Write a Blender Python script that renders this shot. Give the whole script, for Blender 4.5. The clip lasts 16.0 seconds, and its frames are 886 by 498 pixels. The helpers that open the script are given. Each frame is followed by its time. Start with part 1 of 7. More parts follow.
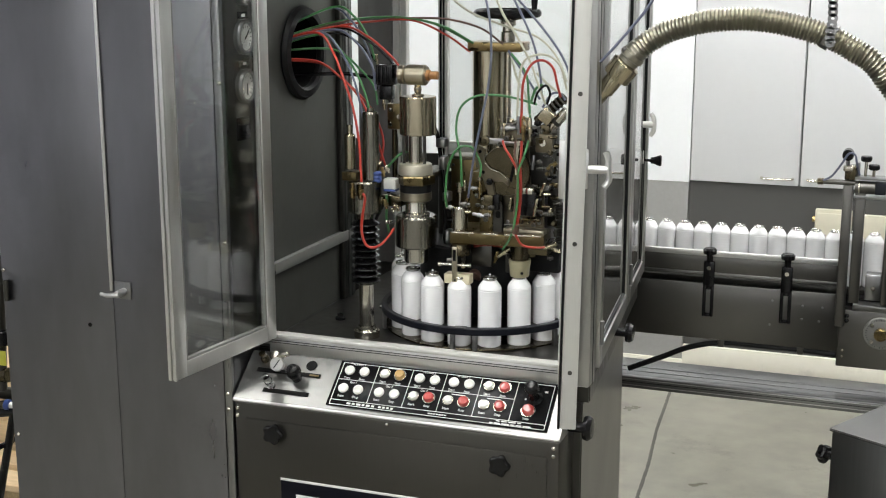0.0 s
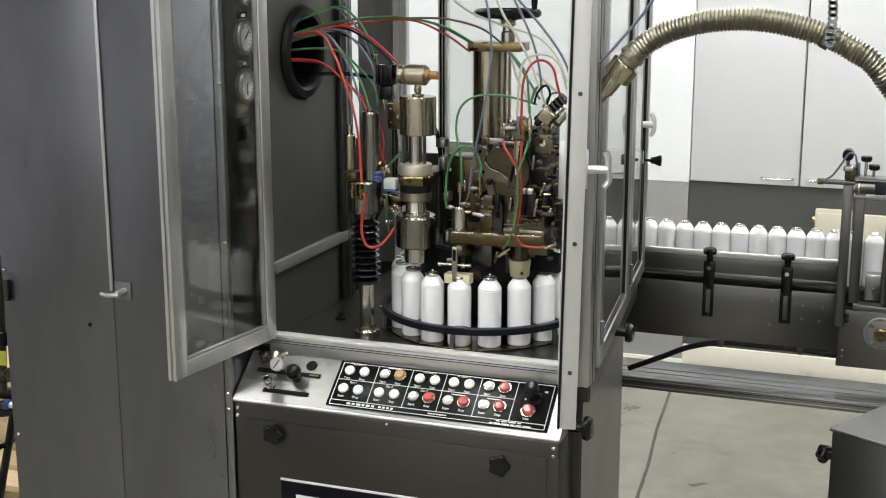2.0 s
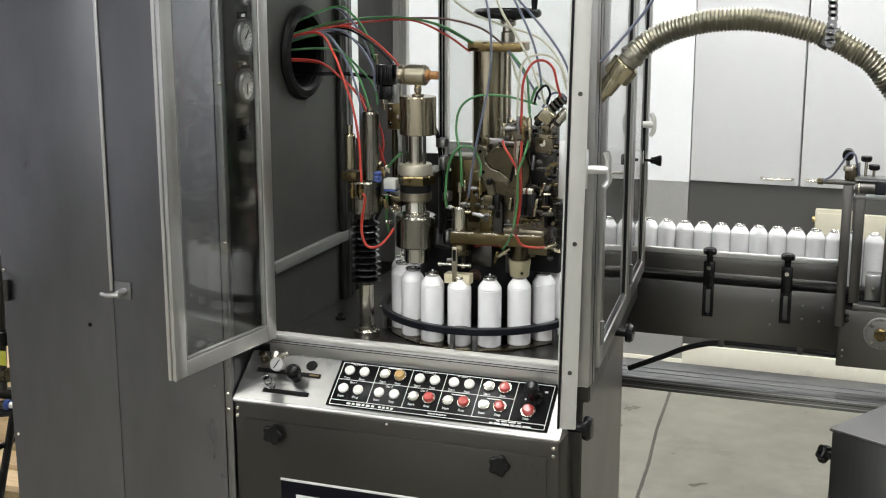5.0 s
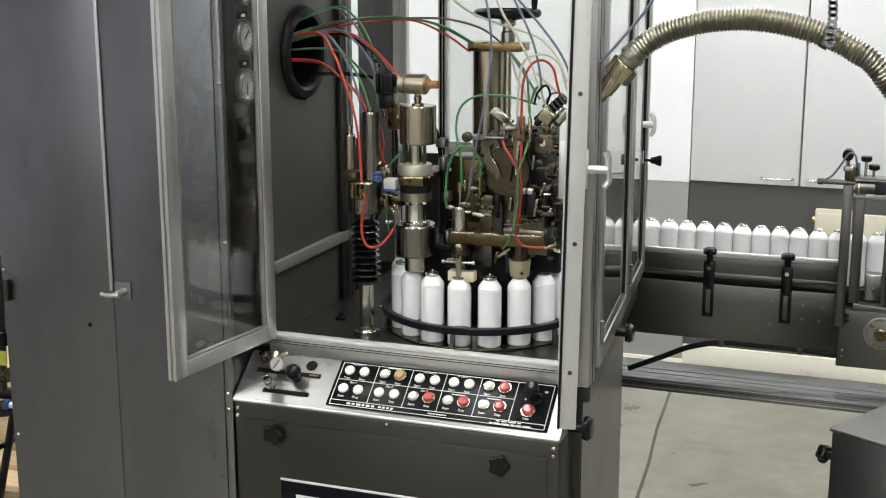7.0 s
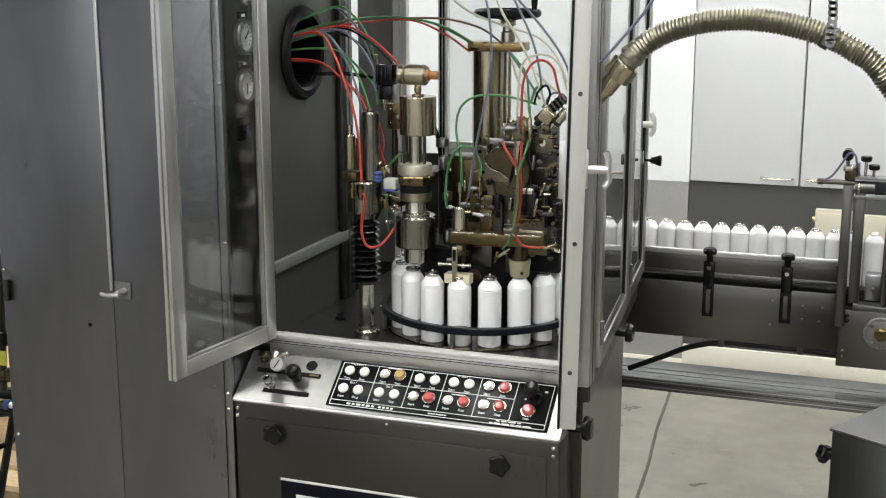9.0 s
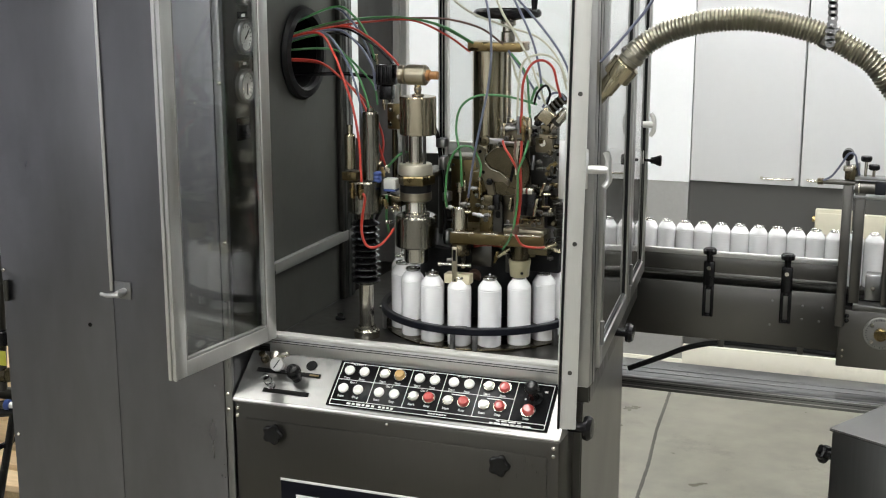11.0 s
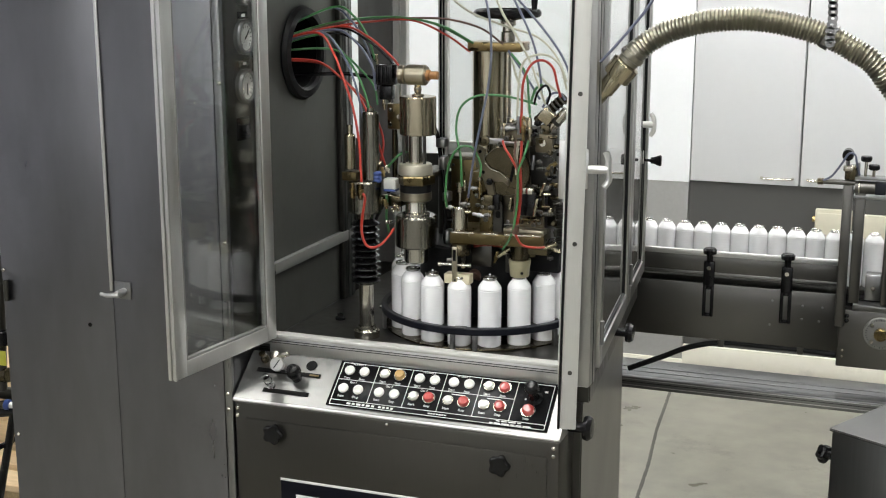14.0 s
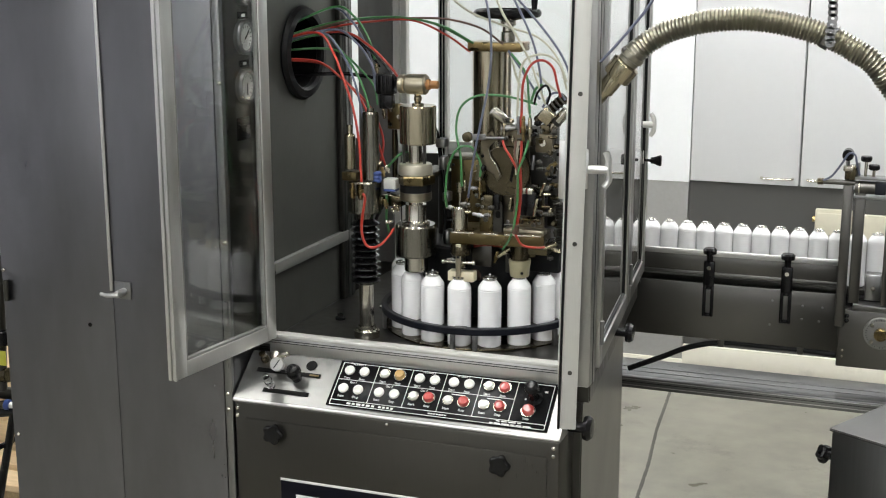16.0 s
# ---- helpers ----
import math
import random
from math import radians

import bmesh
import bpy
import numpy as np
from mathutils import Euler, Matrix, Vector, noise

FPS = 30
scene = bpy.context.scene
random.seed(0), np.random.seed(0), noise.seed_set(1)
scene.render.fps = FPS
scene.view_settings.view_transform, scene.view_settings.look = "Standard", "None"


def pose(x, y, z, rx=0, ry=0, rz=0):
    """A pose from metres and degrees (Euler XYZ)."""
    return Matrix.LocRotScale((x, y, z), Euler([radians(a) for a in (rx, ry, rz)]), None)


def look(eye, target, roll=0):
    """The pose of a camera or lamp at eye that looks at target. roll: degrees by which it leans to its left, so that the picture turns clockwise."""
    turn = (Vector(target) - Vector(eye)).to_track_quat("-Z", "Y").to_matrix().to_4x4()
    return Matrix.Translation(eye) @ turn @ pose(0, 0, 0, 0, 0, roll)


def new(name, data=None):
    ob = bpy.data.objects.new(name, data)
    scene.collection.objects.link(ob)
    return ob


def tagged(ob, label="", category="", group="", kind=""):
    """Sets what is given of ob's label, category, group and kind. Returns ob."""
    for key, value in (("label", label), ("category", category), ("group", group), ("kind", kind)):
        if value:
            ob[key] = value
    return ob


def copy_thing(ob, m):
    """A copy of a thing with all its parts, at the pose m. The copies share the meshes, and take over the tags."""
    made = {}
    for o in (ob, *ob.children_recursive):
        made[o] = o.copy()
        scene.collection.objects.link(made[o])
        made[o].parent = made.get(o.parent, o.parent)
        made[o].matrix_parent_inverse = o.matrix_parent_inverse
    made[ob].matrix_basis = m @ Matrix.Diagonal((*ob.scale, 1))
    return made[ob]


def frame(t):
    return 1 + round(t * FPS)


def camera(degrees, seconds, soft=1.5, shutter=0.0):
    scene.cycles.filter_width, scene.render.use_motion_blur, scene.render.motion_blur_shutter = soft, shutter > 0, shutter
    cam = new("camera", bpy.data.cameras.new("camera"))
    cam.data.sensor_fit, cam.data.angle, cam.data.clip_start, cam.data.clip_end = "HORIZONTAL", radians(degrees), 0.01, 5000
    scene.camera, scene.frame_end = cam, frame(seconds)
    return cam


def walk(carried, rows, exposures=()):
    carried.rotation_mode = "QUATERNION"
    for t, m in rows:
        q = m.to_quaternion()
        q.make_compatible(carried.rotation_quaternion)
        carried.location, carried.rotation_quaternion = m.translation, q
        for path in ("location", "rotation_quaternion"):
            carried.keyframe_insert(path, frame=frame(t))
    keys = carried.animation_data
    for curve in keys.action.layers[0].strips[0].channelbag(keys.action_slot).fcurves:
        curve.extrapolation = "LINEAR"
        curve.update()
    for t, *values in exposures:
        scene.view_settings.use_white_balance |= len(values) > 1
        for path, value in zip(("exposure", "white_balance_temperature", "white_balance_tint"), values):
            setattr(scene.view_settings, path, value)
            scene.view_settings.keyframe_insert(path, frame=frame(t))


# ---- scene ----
cam = camera(37.92, 16.0, soft=1.1)
EYE = (0.924, -2.805, 1.79)
VIEW = look(EYE, (-0.103, 0, 1.121), -0.05)
walk(cam, [(0.0, VIEW), (16.0, VIEW)], exposures=[(0.0, 0.0), (16.0, 0.0)])

# world: faint grey indoor ambience behind the closed room
world = bpy.data.worlds.new("world")
scene.world = world
world.use_nodes = True
world.node_tree.nodes["Background"].inputs[0].default_value = (0.6, 0.63, 0.66, 1)
world.node_tree.nodes["Background"].inputs[1].default_value = 0.05

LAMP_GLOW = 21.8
DECK = 0.95


# ---- materials ----
def material(name, color, rough=0.5, metal=0.0, bump=0.0, scale=40.0, vary=0.12, stretch=(1, 1, 1), rough_vary=0.1,
             stain=0.0, coat=0.0, transmission=0.0, alpha=1.0, emit=0.0, random_tint=0.0, spec=0.5, turned=0.0):
    mat = bpy.data.materials.new(name)
    mat.use_nodes = True
    nt = mat.node_tree
    bsdf = nt.nodes["Principled BSDF"]
    bsdf.inputs["Metallic"].default_value = metal
    bsdf.inputs["Coat Weight"].default_value = coat
    bsdf.inputs["Specular IOR Level"].default_value = spec
    bsdf.inputs["Transmission Weight"].default_value = transmission
    bsdf.inputs["Alpha"].default_value = alpha
    if turned:
        # lathe marks run round the axis and spread highlights along it
        tang = nt.nodes.new("ShaderNodeTangent")
        tang.direction_type, tang.axis = "RADIAL", "Z"
        nt.links.new(tang.outputs[0], bsdf.inputs["Tangent"])
        bsdf.inputs["Anisotropic"].default_value = turned
        bsdf.inputs["Anisotropic Rotation"].default_value = 0.25
    coord = nt.nodes.new("ShaderNodeTexCoord")
    mapping = nt.nodes.new("ShaderNodeMapping")
    mapping.inputs["Scale"].default_value = stretch
    nt.links.new(coord.outputs["Object"], mapping.inputs["Vector"])
    fine = nt.nodes.new("ShaderNodeTexNoise")
    fine.inputs["Scale"].default_value = scale
    fine.inputs["Detail"].default_value = 6
    nt.links.new(mapping.outputs[0], fine.inputs["Vector"])
    broad = nt.nodes.new("ShaderNodeTexNoise")
    broad.inputs["Scale"].default_value = max(1.3, scale * 0.07)
    broad.inputs["Detail"].default_value = 3
    nt.links.new(coord.outputs["Object"], broad.inputs["Vector"])
    mix = nt.nodes.new("ShaderNodeMath")
    mix.operation = "ADD"
    nt.links.new(fine.outputs["Fac"], mix.inputs[0])
    nt.links.new(broad.outputs["Fac"], mix.inputs[1])
    ramp = nt.nodes.new("ShaderNodeMapRange")
    ramp.inputs["From Min"].default_value = 0.6
    ramp.inputs["From Max"].default_value = 1.4
    ramp.inputs["To Min"].default_value = 1 - vary
    ramp.inputs["To Max"].default_value = 1 + vary
    nt.links.new(mix.outputs[0], ramp.inputs["Value"])
    tint = nt.nodes.new("ShaderNodeVectorMath")
    tint.operation = "SCALE"
    tint.inputs[0].default_value = color
    last = ramp.outputs[0]
    if stain:
        blot = nt.nodes.new("ShaderNodeTexNoise")
        blot.inputs["Scale"].default_value = 3.1
        blot.inputs["Detail"].default_value = 8
        blot.inputs["Roughness"].default_value = 0.7
        nt.links.new(coord.outputs["Object"], blot.inputs["Vector"])
        br = nt.nodes.new("ShaderNodeMapRange")
        br.inputs["From Min"].default_value, br.inputs["From Max"].default_value = 0.55, 0.72
        br.inputs["To Min"].default_value, br.inputs["To Max"].default_value = 1.0, 1.0 - stain
        nt.links.new(blot.outputs["Fac"], br.inputs["Value"])
        mul = nt.nodes.new("ShaderNodeMath")
        mul.operation = "MULTIPLY"
        nt.links.new(last, mul.inputs[0])
        nt.links.new(br.outputs[0], mul.inputs[1])
        last = mul.outputs[0]
    if random_tint:
        info = nt.nodes.new("ShaderNodeObjectInfo")
        rr = nt.nodes.new("ShaderNodeMapRange")
        rr.inputs["To Min"].default_value, rr.inputs["To Max"].default_value = 1 - random_tint, 1 + random_tint
        nt.links.new(info.outputs["Random"], rr.inputs["Value"])
        mul2 = nt.nodes.new("ShaderNodeMath")
        mul2.operation = "MULTIPLY"
        nt.links.new(last, mul2.inputs[0])
        nt.links.new(rr.outputs[0], mul2.inputs[1])
        last = mul2.outputs[0]
    nt.links.new(last, tint.inputs["Scale"])
    nt.links.new(tint.outputs[0], bsdf.inputs["Base Color"])
    rmap = nt.nodes.new("ShaderNodeMapRange")
    rmap.inputs["From Min"].default_value, rmap.inputs["From Max"].default_value = 0.6, 1.4
    rmap.inputs["To Min"].default_value = max(0.02, rough * (1 - rough_vary))
    rmap.inputs["To Max"].default_value = min(1, rough * (1 + rough_vary))
    nt.links.new(mix.outputs[0], rmap.inputs["Value"])
    nt.links.new(rmap.outputs[0], bsdf.inputs["Roughness"])
    if bump:
        bm_node = nt.nodes.new("ShaderNodeBump")
        bm_node.inputs["Strength"].default_value = bump
        bm_node.inputs["Distance"].default_value = 0.002
        nt.links.new(fine.outputs["Fac"], bm_node.inputs["Height"])
        nt.links.new(bm_node.outputs[0], bsdf.inputs["Normal"])
    if emit:
        nt.links.new(tint.outputs[0], bsdf.inputs["Emission Color"])
        bsdf.inputs["Emission Strength"].default_value = emit
    return mat


STEEL = material("brushed_steel", (0.25, 0.25, 0.25), 0.30, 1.0, 0.0, 20, 0.08, (10, 10, 0.5), 0.12, stain=0.06)
STEEL_CAB = material("cabinet_steel", (0.192, 0.192, 0.205), 0.30, 1.0, 0.0, 9, 0.10, (3, 3, 0.8), 0.12, stain=0.10)
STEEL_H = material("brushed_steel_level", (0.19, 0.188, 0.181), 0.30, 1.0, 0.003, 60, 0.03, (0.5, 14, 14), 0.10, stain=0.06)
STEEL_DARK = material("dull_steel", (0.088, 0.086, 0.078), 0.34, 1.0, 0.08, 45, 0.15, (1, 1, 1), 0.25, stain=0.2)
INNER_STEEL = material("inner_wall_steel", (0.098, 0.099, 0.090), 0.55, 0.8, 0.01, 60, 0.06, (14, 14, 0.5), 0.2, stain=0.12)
STEEL_OLD = material("oiled_steel", (0.105, 0.089, 0.056), 0.25, 1.0, 0.08, 45, 0.2, (1, 1, 1), 0.3, stain=0.35)
WORN = material("worn_machine_steel", (0.150, 0.130, 0.092), 0.36, 1.0, 0.05, 45, 0.22, (1, 1, 1), 0.35, stain=0.4)
# Vertical tone streaks in these three colours imitate reflections on turned metal.
CHROME = material("polished_steel", (0.57, 0.545, 0.475), 0.17, 1.0, 0.012, 60, 0.30, (16, 16, 0.4), 0.3, turned=0.75)
WARM_CHROME = material("nickel_steel", (0.40, 0.355, 0.255), 0.19, 1.0, 0.012, 60, 0.32, (16, 16, 0.4), 0.3, turned=0.8)
TURNED = material("turned_steel", (0.232, 0.222, 0.188), 0.22, 1.0, 0.012, 60, 0.25, (16, 16, 0.4), 0.3, turned=0.8)
# Console front's dimmer reflection put into a darker steel than its top.
SHADED_FRONT_STEEL = material("shaded_console_front_steel", (0.088, 0.084, 0.074), 0.33, 1.0, 0.008, 60, 0.06, (14, 14, 0.5), 0.2, stain=0.1)
ALUMINIUM = material("aluminium_profile", (0.66, 0.66, 0.65), 0.38, 1.0, 0.04, 60, 0.07, (14, 14, 0.5), 0.2)
SIDE_ALU = material("grey_anodised_profile", (0.36, 0.36, 0.35), 0.33, 1.0, 0.0, 30, 0.06, (8, 8, 0.5), 0.2)
ALU_PAINT = material("matt_anodised_profile", (0.52, 0.52, 0.49), 0.5, 0.3, 0.03, 60, 0.05, (8, 8, 0.5), 0.2)
BRASS = material("brass", (0.55, 0.40, 0.18), 0.28, 1.0, 0.03, 60, 0.15, (1, 1, 1), 0.3)
AGED_BRASS = material("aged_brass", (0.225, 0.168, 0.078), 0.3, 1.0, 0.04, 60, 0.18, (1, 1, 1), 0.3, stain=0.25)
BRONZE = material("bronze", (0.120, 0.094, 0.046), 0.32, 1.0, 0.05, 60, 0.15, (1, 1, 1), 0.3, stain=0.2)
BLACK = material("black_plastic", (0.006, 0.006, 0.0065), 0.22, 0.0, 0.02, 90, 0.2, spec=0.25)
BLACK_MATT = material("black_rubber", (0.007, 0.007, 0.0075), 0.45, 0.0, 0.06, 90, 0.25, spec=0.15)
BLACK_GLOSS = material("glossy_black_rubber", (0.006, 0.006, 0.0065), 0.16, 0.0, 0.03, 60, 0.2, spec=0.55)
PLAIN_STEEL = material("plain_sheet_steel", (0.140, 0.136, 0.127), 0.33, 1.0, 0.006, 60, 0.025, (0.5, 14, 14), 0.12, stain=0.05)
NAVY_BLACK = material("dark_blue_black_plastic", (0.008, 0.009, 0.014), 0.36, 0.0, 0.03, 60, 0.2, spec=0.3)
PLATE_BLACK = material("printed_black_plate", (0.005, 0.005, 0.0055), 0.24, 0.0, 0.01, 50, 0.15, stain=0.1, spec=0.10)
SIGN_BLUE = material("dark_blue_sign", (0.002, 0.0022, 0.006), 0.3, 0.0, 0.02, 50, 0.1, spec=0.2)
WHITE_INK = material("white_ink", (0.72, 0.72, 0.70), 0.5, vary=0.04)
WHITE_BUTTON = material("white_button", (0.68, 0.68, 0.64), 0.35, vary=0.08, coat=0.2)
RED_BUTTON = material("red_button", (0.42, 0.062, 0.055), 0.2, vary=0.08, coat=0.3)
AMBER_BUTTON = material("amber_button", (0.46, 0.28, 0.10), 0.25, vary=0.08, coat=0.3)
OLD_PLASTIC = material("yellowed_plastic", (0.36, 0.33, 0.21), 0.4, bump=0.04, scale=50, vary=0.15, stain=0.2)
CREAM_PLASTIC = material("cream_plastic", (0.62, 0.56, 0.40), 0.42, bump=0.04, scale=50, vary=0.1, stain=0.12)
AMBER_PLASTIC = material("amber_plastic", (0.30, 0.14, 0.045), 0.4, vary=0.15)
CAN_WHITE = material("white_lacquered_can", (0.92, 0.925, 0.93), 0.2, 0.0, 0.01, 30, 0.02, coat=0.4, random_tint=0.015)
TINPLATE = material("tinplate", (0.58, 0.57, 0.54), 0.25, 1.0, 0.02, 60, 0.08)
DARK_HOLE = material("dark_inside", (0.006, 0.006, 0.006), 0.7, vary=0.1, spec=0.1)
RED_HOSE = material("red_hose", (0.33, 0.027, 0.015), 0.36, vary=0.12, scale=60)
GREEN_HOSE = material("green_hose", (0.045, 0.170, 0.055), 0.36, vary=0.12, scale=60)
BLUE_HOSE = material("slate_blue_hose", (0.10, 0.11, 0.16), 0.36, vary=0.12, scale=60)
CLEAR_HOSE = material("milky_hose", (0.42, 0.42, 0.33), 0.32, vary=0.12, scale=60)
BROWN_HOSE = material("brown_hose", (0.10, 0.055, 0.04), 0.4, vary=0.12, scale=60)
HOSE_METAL = material("corrugated_hose_metal", (0.33, 0.315, 0.262), 0.30, 1.0, 0.05, 60, 0.15, stain=0.15)
CONCRETE = material("grey_screed_floor", (0.268, 0.259, 0.218), 0.36, 0.0, 0.12, 9, 0.32, rough_vary=0.4, stain=0.36)
SEAM = material("dark_floor_joint", (0.09, 0.088, 0.078), 0.8, bump=0.4, scale=40, vary=0.4)
WALL_WHITE = material("white_wall_paint", (0.80, 0.82, 0.835), 0.7, bump=0.05, scale=60, vary=0.015)
WALL_GREY = material("grey_wall_paint", (0.33, 0.33, 0.32), 0.6, bump=0.05, scale=60, vary=0.06, stain=0.08)
RECESS_SHADE = material("recess_shade_tone", (0.075, 0.075, 0.072), 0.8, bump=0.05, scale=60, vary=0.06)
LIT_FLOOR_CREAM = material("lit_floor_strip_cream", (0.86, 0.83, 0.73), 0.5, bump=0.05, scale=20, vary=0.05, stain=0.25)
CEILING_MAT = material("ceiling_paint", (0.66, 0.66, 0.67), 0.9, vary=0.03)
# Tones of the unseen walls, set by how they reflect in the steel.
FAR_WALL = material("east_wall_reflected_tone", (0.30, 0.30, 0.30), 0.8, vary=0.05)
WEST_WALL = material("west_wall_reflected_tone", (0.72, 0.73, 0.78), 0.8, vary=0.05)
SOUTH_WALL = material("south_wall_reflected_tone", (0.78, 0.79, 0.83), 0.8, vary=0.05)
CUPBOARD = material("light_grey_laminate", (0.70, 0.71, 0.725), 0.35, 0.0, 0.02, 30, 0.015)
REAR_SHEET = material("greasy_grey_sheet", (0.125, 0.125, 0.12), 0.5, 0.4, 0.04, 9, 0.35, (3, 3, 1), 0.3, stain=0.35)
LID_STEEL = material("satin_lid_steel", (0.105, 0.105, 0.103), 0.48, 1.0, 0.01, 60, 0.05, (14, 0.5, 14), 0.15, stain=0.08)
RAIL_GREY = material("grey_satin_rail", (0.22, 0.22, 0.21), 0.45, 0.5, 0.02, 60, 0.05, (0.5, 14, 14), 0.2)
PORT_DARK = material("unlit_duct", (0.004, 0.004, 0.004), 0.9, vary=0.1, spec=0.05)
DARK_GAP = material("dark_gap", (0.02, 0.02, 0.02), 0.8)
DIAL = material("gauge_dial", (0.75, 0.75, 0.72), 0.5, vary=0.04)
WORN_DIAL = material("worn_grey_dial", (0.34, 0.34, 0.33), 0.45, 0.3, vary=0.12)
PALE_PLASTIC = material("pale_grey_plastic", (0.66, 0.67, 0.67), 0.4, vary=0.05)
BLUE_PLASTIC = material("blue_plastic", (0.025, 0.05, 0.18), 0.4, vary=0.1)
WOOD = material("pallet_wood", (0.66, 0.50, 0.30), 0.7, bump=0.3, scale=14, vary=0.25, stretch=(1, 8, 8))
PAPER = material("cream_cardboard", (0.58, 0.55, 0.44), 0.7, vary=0.06)
YELLOW = material("yellow_green_plastic", (0.45, 0.45, 0.05), 0.5, vary=0.1)
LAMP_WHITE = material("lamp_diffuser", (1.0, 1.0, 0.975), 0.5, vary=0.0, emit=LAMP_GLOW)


def glass_material(name, color, rough):
    mat = bpy.data.materials.new(name)
    mat.use_nodes = True
    nt = mat.node_tree
    bsdf = nt.nodes["Principled BSDF"]
    bsdf.inputs["Base Color"].default_value = (*color, 1)
    bsdf.inputs["Roughness"].default_value = rough
    bsdf.inputs["IOR"].default_value = 1.49
    bsdf.inputs["Transmission Weight"].default_value = 1.0
    return mat


GLASS = glass_material("acrylic_pane", (0.82, 0.84, 0.83), 0.02)
CLEAR_CUP = glass_material("clear_cup", (0.9, 0.92, 0.92), 0.05)


# ---- mesh helpers ----
def axis_frame(p, q):
    p, q = Vector(p), Vector(q)
    d = q - p
    return Matrix.Translation(p) @ d.to_track_quat("Z", "Y").to_matrix().to_4x4(), d.length


def add_box(bm, lo, hi, bevel=0.0, m=None, seg=2):
    lo, hi = Vector(lo), Vector(hi)
    mid, size = (lo + hi) / 2, hi - lo
    made = bmesh.ops.create_cube(bm, size=1.0, matrix=Matrix.Translation(mid) @ Matrix.Diagonal((*size, 1)))["verts"]
    if bevel:
        edges = list({e for v in made for e in v.link_edges})
        out = bmesh.ops.bevel(bm, geom=edges, offset=min(bevel, 0.45 * min(abs(s) for s in size)), segments=seg, profile=0.5, affect="EDGES")
        made = list({v for f in out["faces"] for v in f.verts} | {v for v in made if v.is_valid})
    if m is not None:
        bmesh.ops.transform(bm, matrix=m, verts=made)
    return bm


def add_lathe(bm, profile, seg=28, m=None):
    """Turn a profile of (radius, height) about z."""
    rings = []
    for r, h in profile:
        if r < 1e-6:
            rings.append([bm.verts.new((0, 0, h))])
        else:
            rings.append([bm.verts.new((r * math.cos(a), r * math.sin(a), h)) for a in (2 * math.pi * k / seg for k in range(seg))])
    for a, b in zip(rings, rings[1:]):
        for k in range(seg):
            j = (k + 1) % seg
            if len(a) == 1 and len(b) == 1:
                continue
            if len(a) == 1:
                bm.faces.new((a[0], b[j], b[k]))
            elif len(b) == 1:
                bm.faces.new((a[k], a[j], b[0]))
            else:
                bm.faces.new((a[k], a[j], b[j], b[k]))
    if m is not None:
        bmesh.ops.transform(bm, matrix=m, verts=[v for ring in rings for v in ring])
    return bm


def add_rod(bm, p, q, r, seg=16, r2=None, bevel=0.0):
    m, length = axis_frame(p, q)
    r2 = r if r2 is None else r2
    c = min(bevel or 0.08 * min(r, r2), length * 0.3)
    return add_lathe(bm, [(0, 0), (r - c, 0), (r, c), (r2, length - c), (r2 - c, length), (0, length)], seg, m)


def add_ring(bm, centre, r_in, r_out, z0, z1, seg=64, m=None):
    c = 0.12 * min(r_out - r_in, z1 - z0)
    prof = [(r_in, z0 + c), (r_in + c, z0), (r_out - c, z0), (r_out, z0 + c), (r_out, z1 - c), (r_out - c, z1), (r_in + c, z1), (r_in, z1 - c), (r_in, z0 + c)]
    t = Matrix.Translation(centre)
    return add_lathe(bm, prof, seg, t if m is None else m @ t)


def spline(points, steps=10):
    pts = [Vector(p) for p in points]
    ext = [2 * pts[0] - pts[1], *pts, 2 * pts[-1] - pts[-2]]
    out = []
    for a, b, c, d in zip(ext, ext[1:], ext[2:], ext[3:]):
        for k in range(steps):
            t = k / steps
            out.append(0.5 * ((2 * b) + (c - a) * t + (2 * a - 5 * b + 4 * c - d) * t * t + (3 * b - a - 3 * c + d) * t ** 3))
    out.append(pts[-1])
    return out


def add_tube(bm, points, r, seg=10, steps=10, smooth=True, radius_at=None):
    path = spline(points, steps) if smooth else [Vector(p) for p in points]
    ref = Vector((0, 0, 1))
    rings, u = [], None
    for k, p in enumerate(path):
        d = (path[min(k + 1, len(path) - 1)] - path[max(k - 1, 0)]).normalized()
        if u is None:
            u = d.cross(ref if abs(d.z) < 0.9 else Vector((1, 0, 0))).normalized()
        u = (u - d * u.dot(d)).normalized()
        v = d.cross(u)
        rr = radius_at(k) if radius_at else r
        rings.append([bm.verts.new(p + rr * (math.cos(a) * u + math.sin(a) * v)) for a in (2 * math.pi * i / seg for i in range(seg))])
    for a, b in zip(rings, rings[1:]):
        for k in range(seg):
            j = (k + 1) % seg
            bm.faces.new((a[k], a[j], b[j], b[k]))
    bm.faces.new(rings[0][::-1])
    bm.faces.new(rings[-1])
    return bm


def add_plate(bm, outline, thickness, m=None, bevel=0.0):
    """An outline of (x, z) extruded along y from 0 to thickness."""
    front = [bm.verts.new((x, 0, z)) for x, z in outline]
    back = [bm.verts.new((x, thickness, z)) for x, z in outline]
    n = len(outline)
    bm.faces.new(front)
    bm.faces.new(back[::-1])
    for k in range(n):
        j = (k + 1) % n
        bm.faces.new((front[j], front[k], back[k], back[j]))
    made = front + back
    if m is not None:
        bmesh.ops.transform(bm, matrix=m, verts=made)
    bmesh.ops.recalc_face_normals(bm, faces=bm.faces)
    return bm


